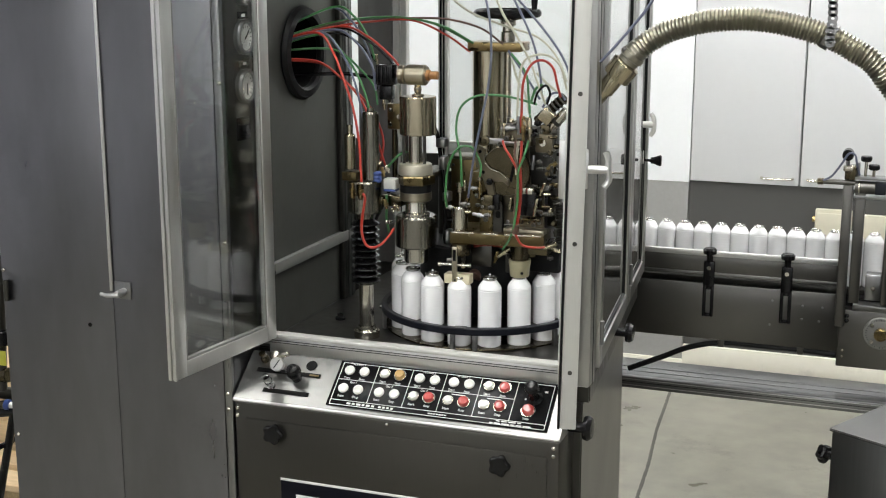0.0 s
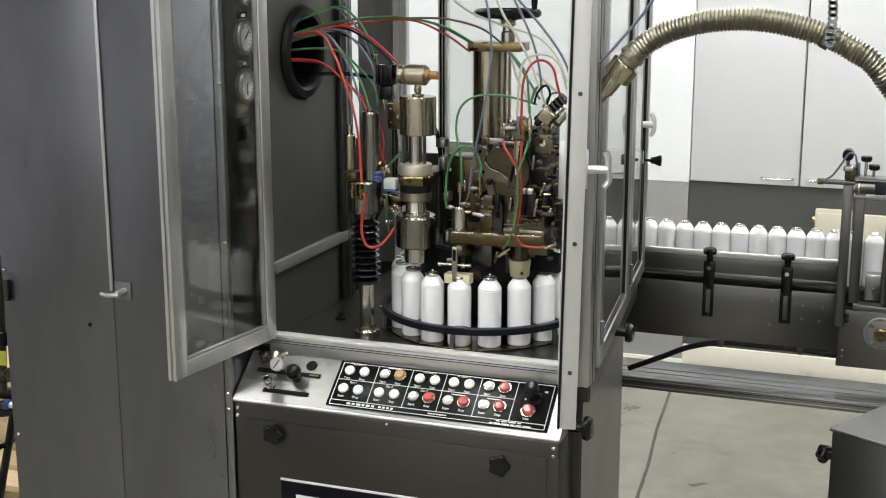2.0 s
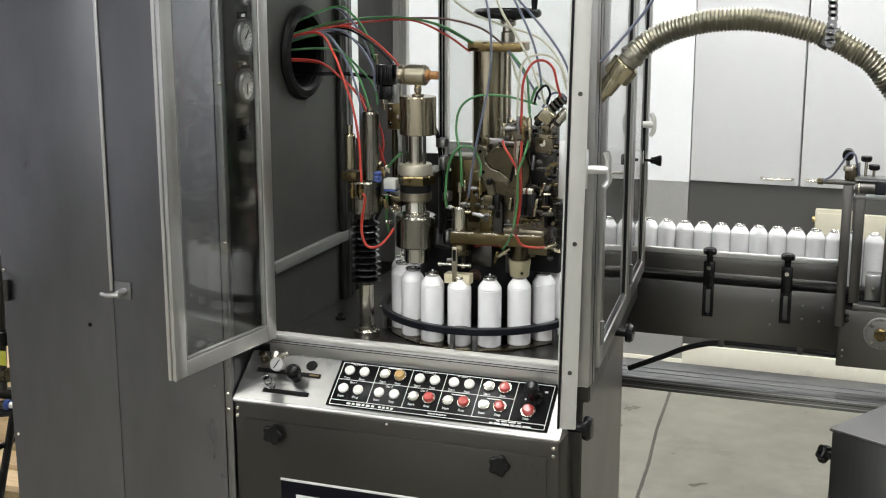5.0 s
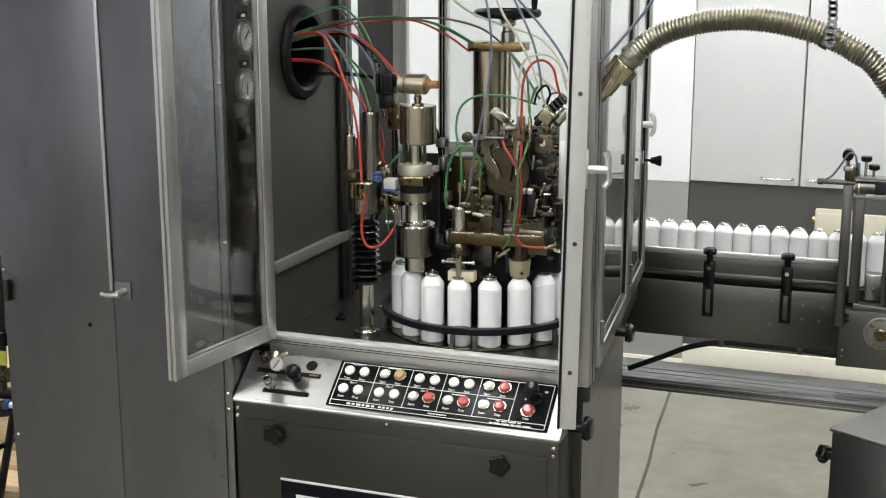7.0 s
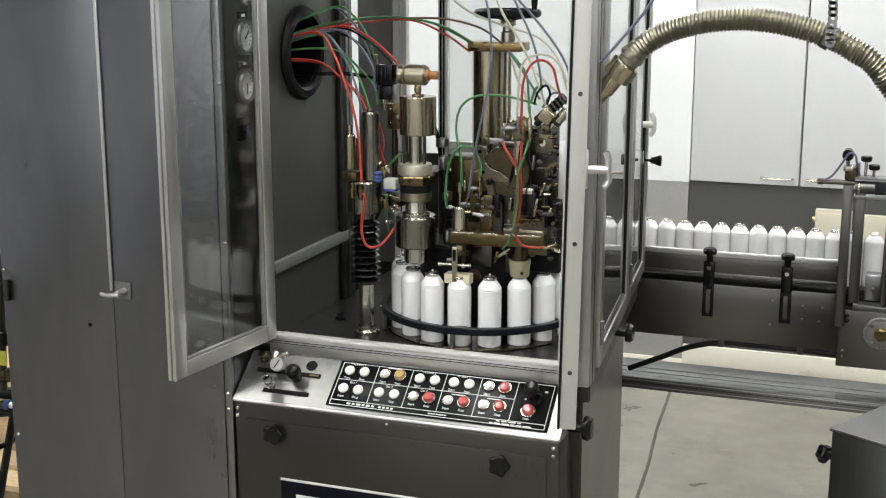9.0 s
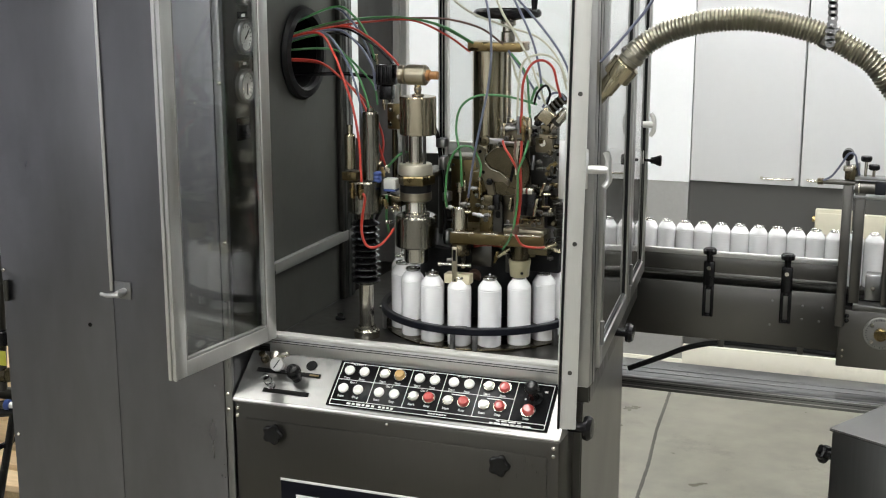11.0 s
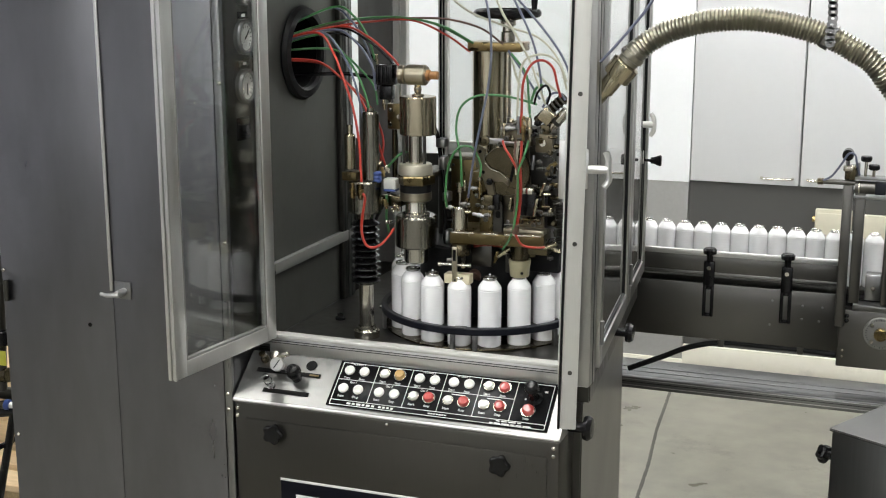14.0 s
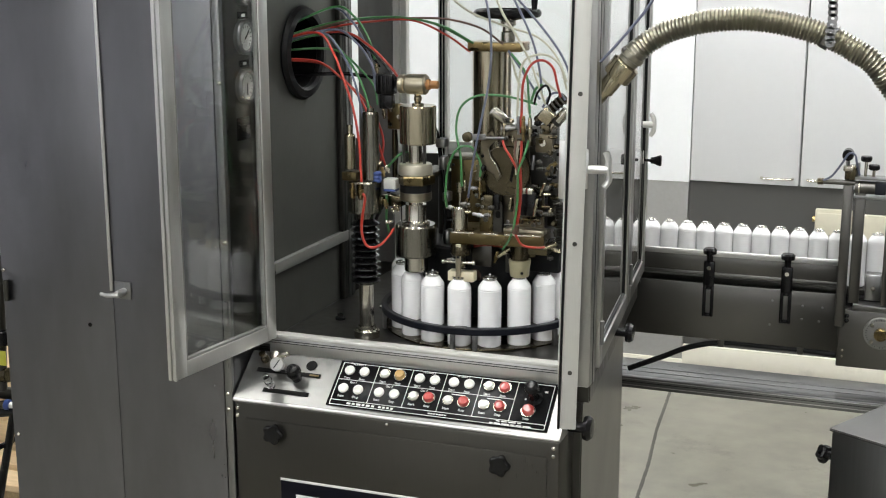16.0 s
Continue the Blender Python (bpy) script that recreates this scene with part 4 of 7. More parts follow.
def build_gassing():
    x, y = -0.105, -0.170
    st = thing("gassing_station", "gas filling head with stacked steel and brass collars", "filling head", (x, y, DECK))
    # fixed collars
    lathe_part("collar", [(0.014, 0.3765), (0.036, 0.3765), (0.0375, 0.3785), (0.0375, 0.392), (0.036, 0.400), (0.033, 0.402), (0.014, 0.402)], PALE_NICKEL, st, "pale nickel collar")
    nut = part("hex_nut", add_lathe(bmesh.new(), [(0.014, 0.3555), (0.041, 0.3555), (0.043, 0.3585), (0.043, 0.3735), (0.041, 0.3760), (0.014, 0.3760)], 6, Matrix.Rotation(radians(12), 4, "Z")), BRONZE, st, "bronze hexagon nut")
    lathe_part("black_seal", [(0.014, 0.3385), (0.035, 0.3385), (0.035, 0.3550), (0.014, 0.3550)], BLACK_MATT, st, "black seal")
    lathe_part("lower_collar", [(0.014, 0.3185), (0.033, 0.3185), (0.036, 0.3215), (0.036, 0.3380), (0.014, 0.3380)], CREAM_METAL, st, "pale brass collar")
    box_part("arm", (-0.02, 0.02, 0.358), (0.02, 0.17, 0.372), STEEL_DARK, st, "", 0.003)
    lathe_part("post", [(0, 0.006), (0.022, 0.006), (0.022, 0.36), (0, 0.36)], STEEL_DARK, st, "", pose(0.01, 0.18, 0))
    # the moving ram
    ram = part("ram", add_lathe(bmesh.new(), [(0, 0.178), (0.0155, 0.178), (0.0155, 0.47), (0, 0.47)], 24), CHROME, st, "polished ram rod")
    lathe_part("upper_cylinder", [(0, 0.466), (0.039, 0.466), (0.0405, 0.468), (0.0405, 0.548), (0.039, 0.550), (0, 0.550)], WARM_CHROME, ram, "polished steel cylinder", pose(0.006, 0, 0), 48)
    for a in (-150, -20, 60, 160):
        c, s = 0.026 * math.cos(radians(a)), 0.026 * math.sin(radians(a))
        rod_part("guide_pin", (c, s, 0.385), (c, s, 0.466), 0.0035, STEEL_DARK, ram)
    lathe_part("cap", [(0, 0.286), (0.031, 0.286), (0.031, 0.291), (0.0245, 0.293), (0.0235, 0.296), (0.0235, 0.330), (0, 0.330)], CHROME, ram, "polished cap")
    lathe_part("lower_cylinder", [(0, 0.214), (0.044, 0.214), (0.046, 0.217), (0.046, 0.281), (0.043, 0.2855), (0, 0.2855)], TURNED, ram, "brushed steel cylinder", None, 48)
    lathe_part("nozzle", [(0, 0.178), (0.025, 0.178), (0.0265, 0.180), (0.0265, 0.2135), (0, 0.2135)], CHROME, ram, "steel nozzle", None, 32)
    lathe_part("neck", [(0, 0.5505), (0.013, 0.5505), (0.013, 0.554), (0.0065, 0.556), (0.0085, 0.563), (0.0085, 0.568), (0.0065, 0.571), (0.009, 0.576), (0, 0.576)], WARM_CHROME, ram, "", pose(0.006, 0, 0))
    elbow = bmesh.new()
    add_lathe(elbow, [(0, -0.042), (0.020, -0.042), (0.021, -0.040), (0.021, -0.030), (0.018, -0.028), (0.020, -0.026), (0.0225, -0.022), (0.0225, 0.018), (0.019, 0.022), (0, 0.022)], 32, pose(0.0, 0, 0.596, 0, 90))
    part("elbow", elbow, CREAM_METAL, ram, "round nickel elbow", pose(0.006, 0, 0))
    lathe_part("plug", [(0, 0.022), (0.012, 0.022), (0.012, 0.028), (0.009, 0.030), (0.009, 0.046), (0.007, 0.048), (0, 0.048)], AMBER_PLASTIC, ram, "amber plastic plug", pose(0.006, 0, 0.596, 0, 90), 20)
    sol = bmesh.new()
    add_box(sol, (-0.096, 0.005, 0.570), (-0.056, 0.035, 0.616), 0.003)
    part("solenoid", sol, BLACK, ram, "black solenoid valve")
    part("solenoid_base", add_box(bmesh.new(), (-0.090, 0.008, 0.538), (-0.060, 0.032, 0.569), 0.003), BLACK, ram)
    part("solenoid_plug", add_box(bmesh.new(), (-0.055, 0.008, 0.586), (-0.041, 0.026, 0.606), 0.003), BLACK, ram)
    for k in range(4):
        part("solenoid_rib", add_box(bmesh.new(), (-0.0945 + 0.010 * k, 0.001, 0.574), (-0.0885 + 0.010 * k, 0.0048, 0.612), 0.001), BLACK, ram)
    for dx, dz in ((-0.094, 0.616), (-0.078, 0.516)):
        fitting(ram, (dx, 0.012, dz), (dx - 0.002, 0.010, dz + 0.022), 0.004)
    RAM["ram"] = ram
    # side bracket and valve manifold
    br = box_part("bracket", (-0.080, 0.03, 0.470), (-0.042, 0.045, 0.528), BRONZE, st, "drilled bronze bracket", 0.003)
    for p in ((-0.070, 0.482), (-0.070, 0.514), (-0.05, 0.50)):
        rod_part("bolt", (p[0], 0.03, p[1]), (p[0], 0.024, p[1]), 0.005, CHROME, br, "", 12)
    rod_part("link", (-0.045, 0.02, 0.498), (-0.025, 0.02, 0.498), 0.010, STEEL_OLD, st)
    rod_part("stay", (-0.066, 0.04, 0.33), (-0.066, 0.04, 0.47), 0.006, STEEL_OLD, st)
    box_part("manifold", (-0.085, 0.0, 0.300), (-0.035, 0.03, 0.325), STEEL_OLD, st, "oily steel manifold", 0.003)
    lathe_part("filter", [(0, 0), (0.010, 0), (0.0115, 0.004), (0.010, 0.008), (0.0115, 0.012), (0.010, 0.016), (0.0115, 0.020), (0.010, 0.024), (0, 0.026)], BLUE_PLASTIC, st, "small blue ribbed silencer", pose(-0.081, -0.03, 0.359))
    box_part("label_block", (-0.0625, -0.038, 0.346), (-0.0335, -0.012, 0.369), ALU_PAINT, st, "pale block with a blue edge", 0.002)
    box_part("label_edge", (-0.062, -0.039, 0.3410), (-0.034, -0.013, 0.3457), BLUE_PLASTIC, st, "", 0.001)
    rng = random.Random(4)
    spots = ((-0.104, 0.318), (-0.094, 0.314), (-0.110, 0.300), (-0.080, 0.302), (-0.068, 0.372), (-0.055, 0.380), (-0.098, 0.338), (-0.062, 0.298), (-0.046, 0.290), (-0.074, 0.404),
             (-0.092, 0.382), (-0.050, 0.270), (-0.034, 0.296))
    for k, (dx, dz) in enumerate(spots):
        d = Vector((rng.uniform(-0.3, 0.3), rng.uniform(-0.8, 0.1), rng.uniform(-0.2, 1.0))).normalized() * rng.uniform(0.014, 0.024)
        p = Vector((dx, -0.02, dz))
        fitting(st, p, p + d, rng.uniform(0.0035, 0.005), (WARM_CHROME, AGED_BRASS, CHROME)[k % 3])
    # pale valve bodies behind the head
    for dx, dz, w, h in ((0.026, 0.440, 0.022, 0.020), (0.034, 0.395, 0.014, 0.030), (0.042, 0.318, 0.015, 0.022), (0.046, 0.225, 0.012, 0.034)):
        box_part("valve_body", (dx, 0.055, dz - h / 2), (dx + w, 0.085, dz + h / 2), STEEL, st, "", 0.003)


PALE_NICKEL = material("pale_satin_nickel", (0.52, 0.49, 0.40), 0.45, 0.8, 0.03, 60, 0.08)
PALE_GREY_METAL = material("grey_satin_sheet", (0.30, 0.30, 0.32), 0.45, 0.7, 0.02, 60, 0.06)
CREAM_METAL = material("satin_nickel", (0.37, 0.335, 0.255), 0.32, 1.0, 0.03, 60, 0.08)


def build_lift_drive():
    """Tall polished cylinder with a screw and handwheel."""
    x, y = -0.013, 0.060
    st = thing("height_drive", "tall polished cylinder with a threaded screw and black handwheel", "height drive", (x, y, DECK - 0.019))
    lathe_part("cylinder", [(0, 0.40), (0.035, 0.40), (0.036, 0.402), (0.036, 0.655), (0, 0.655)], WARM_CHROME, st, "tall polished cylinder", None, 48)
    lathe_part("column", [(0, 0.0235), (0.030, 0.0235), (0.030, 0.3995), (0, 0.3995)], STEEL_DARK, st)
    box_part("top_plate", (-0.039, -0.036, 0.655), (0.089, 0.04, 0.676), AGED_BRASS, st, "thick brass top plate", 0.003)
    prof = []
    z = 0.40
    while z < 0.655:
        prof += [(0.0072, z), (0.0095, z + 0.0022), (0.0095, z + 0.0032), (0.0072, z + 0.005)]
        z += 0.0054
    lathe_part("screw", [(0, 0.40)] + prof + [(0, 0.655)], CHROME, st, "threaded steel screw", pose(0.0515, -0.01, 0), 16)
    rod_part("guide_rod", (0.032, 0.02, 0.40), (0.032, 0.02, 0.654), 0.005, STEEL_DARK, st)
    lathe_part("hub", [(0, 0.6765), (0.0165, 0.6765), (0.0165, 0.698), (0.013, 0.702), (0.013, 0.712), (0.0185, 0.714), (0.0185, 0.722), (0.014, 0.740), (0, 0.742)], CHROME, st, "", pose(0.0505, -0.01, 0))
    wheel = bmesh.new()
    circle = [(0.068 * math.cos(a), 0.068 * math.sin(a), 0) for a in (2 * math.pi * k / 40 for k in range(41))]
    add_tube(wheel, circle, 0.010, 12, 1, smooth=False)
    for k in range(3):
        a = radians(30 + 120 * k)
        add_rod(wheel, (0, 0, -0.012), (0.064 * math.cos(a), 0.064 * math.sin(a), 0), 0.008, 10)
    add_lathe(wheel, [(0, -0.020), (0.016, -0.020), (0.018, 0.0), (0.012, 0.008), (0, 0.009)], 20)
    w = part("handwheel", wheel, BLACK, st, "black spoked handwheel", pose(0.0490, -0.01, 0.741))
    part("crank_handle", add_lathe(bmesh.new(), [(0, 0), (0.006, 0.0), (0.008, 0.02), (0.007, 0.05), (0, 0.055)], 14, pose(0.052, 0.04, 0.006)), BLACK, w)


MOVERS = {}


def build_crimper():
    """Valve crimping station: platform, brackets, rocker disc."""
    st = thing("crimping_station", "oily steel crimping station with a rocker disc on a platform", "crimping head", (0.085, -0.10, DECK))
    o = Vector((0.085, -0.10, DECK))

    def P(p):
        return tuple(Vector(p) - o)

    def plate(name, corners, y0, depth, mat, label="", parent=st):
        bm = add_plate(bmesh.new(), [(c[0] - o.x, c[2] - o.z) for c in corners], depth, Matrix.Translation((0, y0 - o.y, 0)))
        bmesh.ops.bevel(bm, geom=list(bm.edges), offset=0.0012, segments=1, affect="EDGES")
        return part(name, bm, mat, parent, label)

    # platform
    a, b = Vector((-0.018, -0.19, 1.18)), Vector((0.191, -0.168, 1.187))
    run = (b - a).length
    m = Matrix.Translation(P(a)) @ Matrix.Rotation(math.atan2(b.y - a.y, b.x - a.x), 4, "Z")
    part("platform", add_box(bmesh.new(), (0, 0, 0), (run, 0.12, 0.026), 0.0015), BRONZE, st, "thick steel platform", m)
    # Polished strips along parts of the platform's upper front edge.
    for u0, u1 in ((0.004, 0.055), (0.072, 0.108), (0.122, run - 0.006)):
        part("worn_edge", add_box(bmesh.new(), (u0, -0.0008, 0.0235), (u1, 0.004, 0.0272), 0.0008), CHROME, st, "bright edge strip", m)
    lathe_part("platform_post", [(0, 0.0), (0.02, 0.0), (0.02, a.z - DECK), (0, a.z - DECK)], STEEL_DARK, st, "", pose(0.02, 0.05, 0.0))
    # small vertical cylinder on the platform
    p = Vector((-0.002, -0.165, 1.204))
    lathe_part("small_cylinder", [(0, 0), (0.0165, 0), (0.0172, 0.002), (0.0172, 0.053), (0.015, 0.056), (0, 0.056)], CHROME, st, "small polished cylinder", Matrix.Translation(P(p)), 24)
    rod_part("piston_rod", P(p + Vector((0.0, 0, 0.056))), P(p + Vector((0.0, 0, 0.090))), 0.0035, CHROME, st)
    lathe_part("rod_head", [(0, 0.088), (0.0075, 0.088), (0.0075, 0.108), (0, 0.108)], WARM_CHROME, st, "", Matrix.Translation(P(p)), 16)
    p2 = Vector((0.011, -0.17, 1.296))
    fitting(st, P(p2), P(p2 + Vector((0, 0, 0.024))), 0.0045)
    # bronze box behind
    lo, hi = Vector((-0.073, -0.03, 1.169)), Vector((0.0, -0.03, 1.344))
    box_part("oil_box", P((lo.x, -0.03, lo.z)), P((hi.x, 0.03, hi.z)), BRONZE, st, "bronze coloured box", 0.004)
    box_part("box_lid", P((-0.076, -0.034, 1.3445)), P((0.003, 0.032, 1.3505)), WORN, st, "thin steel lid", 0.001)
    for q in ((-0.066, 1.330), (-0.008, 1.330), (-0.066, 1.196)):
        rod_part("box_screw", P((q[0], -0.031, q[1])), P((q[0], -0.034, q[1])), 0.0035, STEEL_DARK, st, "", 10)
    # brackets in the middle
    def box_px(name, lo, hi, y0, y1, mat, label=""):
        return box_part(name, P((lo[0], y0, lo[2])), P((hi[0], y1, hi[2])), mat, st, label, 0.002)

    box_px("valve_block", (0.0406, 0, 1.202), (0.0716, 0, 1.2555), -0.16, -0.125, BRONZE, "dull brass valve block")
    box_px("block_foot", (0.036, 0, 1.2005), (0.073, 0, 1.2035), -0.168, -0.12, CHROME, "bright foot strip")
    box_px("valve_block", (0.0446, 0, 1.2560), (0.073, 0, 1.2890), -0.165, -0.12, STEEL_OLD, "oily steel block")
    box_px("valve_coil", (0.0735, 0, 1.2560), (0.086, 0, 1.2900), -0.163, -0.125, BLACK, "black coil")
    for q in ((0.050, 1.263), (0.067, 1.263), (0.050, 1.281)):
        rod_part("block_screw", P((q[0], -0.165, q[1])), P((q[0], -0.168, q[1])), 0.003, STEEL, st, "", 10)
    box_px("valve_block", (0.022, 0, 1.286), (0.052, 0, 1.337), -0.15, -0.12, BRONZE, "bronze valve block")
    slotted = plate("slotted_bracket", [(0.0705, 0, 1.2027), (0.0925, 0, 1.2027), (0.0925, 0, 1.262), (0.088, 0, 1.2735), (0.076, 0, 1.2735), (0.0705, 0, 1.262)], -0.155, 0.006, STEEL_DARK, "slotted bracket")
    for q, r in ((1.2425, 0.0058), (1.2475, 0.0058), (1.2631, 0.003)):
        rod_part("bracket_hole", P((0.0825, -0.1552, q)), P((0.0825, -0.1560, q)), r, DARK_HOLE, slotted, "", 14)
    plate("side_plate", [(0.0862, 0, 1.197), (0.1797, 0, 1.201), (0.179, 0, 1.291), (0.148, 0, 1.308), (0.142, 0, 1.407), (0.085, 0, 1.404)], -0.13, 0.010, WORN, "worn steel side plate")
    box_px("foot_strip", (0.0955, 0, 1.2045), (0.1875, 0, 1.2165), -0.16, -0.131, CREAM_METAL, "pale worn foot strip")
    box_px("grey_cover", (0.166, 0, 1.172), (0.196, 0, 1.2735), -0.08, -0.02, PALE_GREY_METAL, "grey sheet cover")
    for q in ((0.0975, 1.226), (0.170, 1.228), (0.170, 1.280), (0.098, 1.300)):
        rod_part("plate_bolt", P((q[0], -0.130, q[1])), P((q[0], -0.135, q[1])), 0.0042, STEEL, st, "", 6)
    box_px("dark_valve", (0.137, -0.17, 1.249), (0.17, -0.17, 1.301), -0.17, -0.135, BLACK, "black pneumatic valve")
    box_px("valve_cap", (0.142, -0.172, 1.297), (0.165, -0.172, 1.311), -0.172, -0.14, CHROME)
    box_px("upper_block", (0.088, -0.15, 1.397), (0.154, -0.15, 1.432), -0.15, -0.12, WORN, "steel block")
    box_px("bolt_block", (0.165, -0.155, 1.387), (0.203, -0.155, 1.427), -0.155, -0.12, WORN, "worn steel clamp block")
    c = Vector((0.182, -0.155, 1.408))
    rod_part("bolt", P(c), P(c + Vector((0, -0.006, 0))), 0.0075, CHROME, st)
    box_px("back_wall", (0.058, -0.06, 1.16), (0.186, -0.06, 1.431), -0.06, -0.03, STEEL_DARK, "dark back plate")
    # rocker disc and its crank plate
    c = Vector((0.108, -0.14, 1.359))
    hub = Vector((0.098, -0.14, 1.342))
    lathe_part("rocker_disc", [(0, 0), (0.054, 0), (0.055, 0.002), (0.055, 0.010), (0.054, 0.012), (0, 0.012)], STEEL_OLD, st, "round oily steel rocker disc", Matrix.Translation(P(hub)) @ pose(0, 0, 0, 90), 48)
    plate("disc_slot", [(0.107, 0, 1.322), (0.113, 0, 1.318), (0.118, 0, 1.352), (0.114, 0, 1.356)], -0.1535, 0.001, DARK_HOLE, "dark slot")
    rod_part("disc_pin", P((0.112, -0.1525, 1.366)), P((0.112, -0.156, 1.366)), 0.003, STEEL_DARK, st, "", 10)
    edge = [(0.035, -0.158, 1.398), (0.055, -0.158, 1.388), (0.05, -0.158, 1.364), (0.063, -0.158, 1.347), (0.086, -0.158, 1.339), (0.108, -0.158, 1.325), (0.106, -0.158, 1.31), (0.093, -0.158, 1.319), (0.071, -0.158, 1.318), (0.076, -0.158, 1.289), (0.063, -0.158, 1.282), (0.045, -0.158, 1.329), (0.027, -0.158, 1.365)]
    bm = add_plate(bmesh.new(), [(e[0] - c.x, e[2] - c.z) for e in edge], 0.006, Matrix.Translation((0, -0.018, 0)))
    bmesh.ops.bevel(bm, geom=list(bm.edges), offset=0.001, segments=1, affect="EDGES")
    rock = part("crank_plate", bm, WORN, st, "bent steel crank plate", Matrix.Translation(P(c)))
    for q in ((0.041, -0.158, 1.383), (0.049, -0.158, 1.338)):
        d = Vector(q) - c
        rod_part("hole", (d.x, -0.0182, d.z), (d.x, -0.0190, d.z), 0.0038, BLACK, rock, "", 14)
    d = Vector((0.066, -0.158, 1.319)) - c
    part("ball_knob", add_lathe(bmesh.new(), [(0, -0.008), (0.005, -0.0065), (0.008, 0), (0.005, 0.0065), (0, 0.008)], 16, Matrix.Translation((d.x, -0.026, d.z))), BLACK, rock, "black ball knob")
    rim = [Vector(q) - c + Vector((0, -0.0004, 0)) for q in ((0.0507, -0.158, 1.360), (0.0655, -0.158, 1.346), (0.087, -0.158, 1.3385), (0.1065, -0.158, 1.3235))]
    part("worn_edge", add_tube(bmesh.new(), rim, 0.0013, 6, 4), CHROME, rock, "bright edge strip")
    MOVERS["rock"] = (rock, Matrix.Translation(P(c)))
    # sliding arm with a roller
    c = Vector((0.056, -0.165, 1.409))
    arm = part("slide_arm", add_box(bmesh.new(), (0.0, -0.004, -0.007), (0.040, 0.004, 0.006), 0.002), STEEL, st, "steel arm with a roller", Matrix.Translation(P(c)))
    lathe_part("roller", [(0, 0), (0.011, 0), (0.011, 0.012), (0.005, 0.013), (0.005, 0.016), (0, 0.016)], STEEL_OLD, arm, "", pose(0, 0.002, 0, 90), 20)
    rod_part("arm_rod", (0.038, 0, -0.002), (0.085, 0, -0.003), 0.003, STEEL, arm)
    MOVERS["arm"] = (arm, Matrix.Translation(P(c)))
    # swinging bright piston
    c = Vector((0.107, -0.13, 1.437))
    pis = part("swing_piston", add_lathe(bmesh.new(), [(0, 0), (0.004, 0), (0.004, 0.012), (0.0105, 0.014), (0.0112, 0.016), (0.0112, 0.056), (0.0105, 0.058), (0, 0.058)], 24), CHROME, st, "small polished piston", Matrix.Translation(P(c)))
    MOVERS["piston"] = (pis, Matrix.Translation(P(c)))
    # cross fitting row
    ft = (((0.091, -0.165, 1.436), (0.126, -0.165, 1.44), 0.0055), ((0.098, -0.165, 1.422), (0.098, -0.165, 1.448), 0.0045), ((0.142, -0.168, 1.412), (0.141, -0.168, 1.466), 0.0048), ((0.157, -0.168, 1.412), (0.156, -0.168, 1.463), 0.0045),
          ((0.131, -0.168, 1.426), (0.13, -0.168, 1.465), 0.004), ((-0.033, -0.168, 1.255), (-0.036, -0.168, 1.284), 0.0042), ((0.045, -0.172, 1.281), (0.046, -0.172, 1.321), 0.0042), ((0.046, -0.172, 1.321), (0.046, -0.172, 1.33), 0.005),
          ((0.058, -0.172, 1.242), (0.029, -0.172, 1.247), 0.0042), ((0.025, -0.172, 1.25), (0.012, -0.172, 1.25), 0.0048), ((0.015, -0.168, 1.266), (0.018, -0.168, 1.287), 0.004), ((0.168, -0.17, 1.25), (0.175, -0.17, 1.289), 0.004),
          ((0.161, -0.16, 1.35), (0.163, -0.16, 1.381), 0.004), ((0.175, -0.15, 1.294), (0.188, -0.15, 1.32), 0.005), ((0.191, -0.15, 1.351), (0.212, -0.15, 1.366), 0.005), ((0.108, -0.15, 1.258), (0.111, -0.15, 1.284), 0.005),
          ((0.02, -0.17, 1.303), (0.04, -0.17, 1.304), 0.004), ((0.116, -0.17, 1.175), (0.087, -0.17, 1.153), 0.0045), ((0.08, -0.17, 1.14), (0.087, -0.17, 1.166), 0.004), ((0.192, -0.17, 1.18), (0.221, -0.17, 1.193), 0.005), ((-0.033, -0.168, 1.258), (-0.013, -0.168, 1.256), 0.004),
          ((0.203, -0.15, 1.177), (0.224, -0.15, 1.17), 0.004))
    for k, (p, q, r) in enumerate(ft):
        fitting(st, P(p), P(q), r, (STEEL, WARM_CHROME, AGED_BRASS, WARM_CHROME)[k % 4])
    # crowd of small bolts and couplings
    rng = random.Random(11)
    zones = (((0.022, -0.166, 1.218), (0.074, -0.166, 1.291), 9), ((0.097, -0.142, 1.218), (0.179, -0.142, 1.293), 12), ((0.16, -0.14, 1.304), (0.213, -0.14, 1.375), 10), ((0.07, -0.125, 1.140), (0.203, -0.125, 1.178), 16), ((-0.032, -0.17, 1.131), (0.041, -0.17, 1.169), 8), ((0.1, -0.16, 1.415), (0.213, -0.16, 1.468), 8),
             ((0.178, -0.15, 1.215), (0.220, -0.15, 1.40), 22), ((0.088, -0.166, 1.395), (0.20, -0.166, 1.435), 12), ((-0.062, -0.06, 1.20), (-0.030, -0.06, 1.30), 5), ((0.11, -0.155, 1.225), (0.176, -0.155, 1.31), 10))
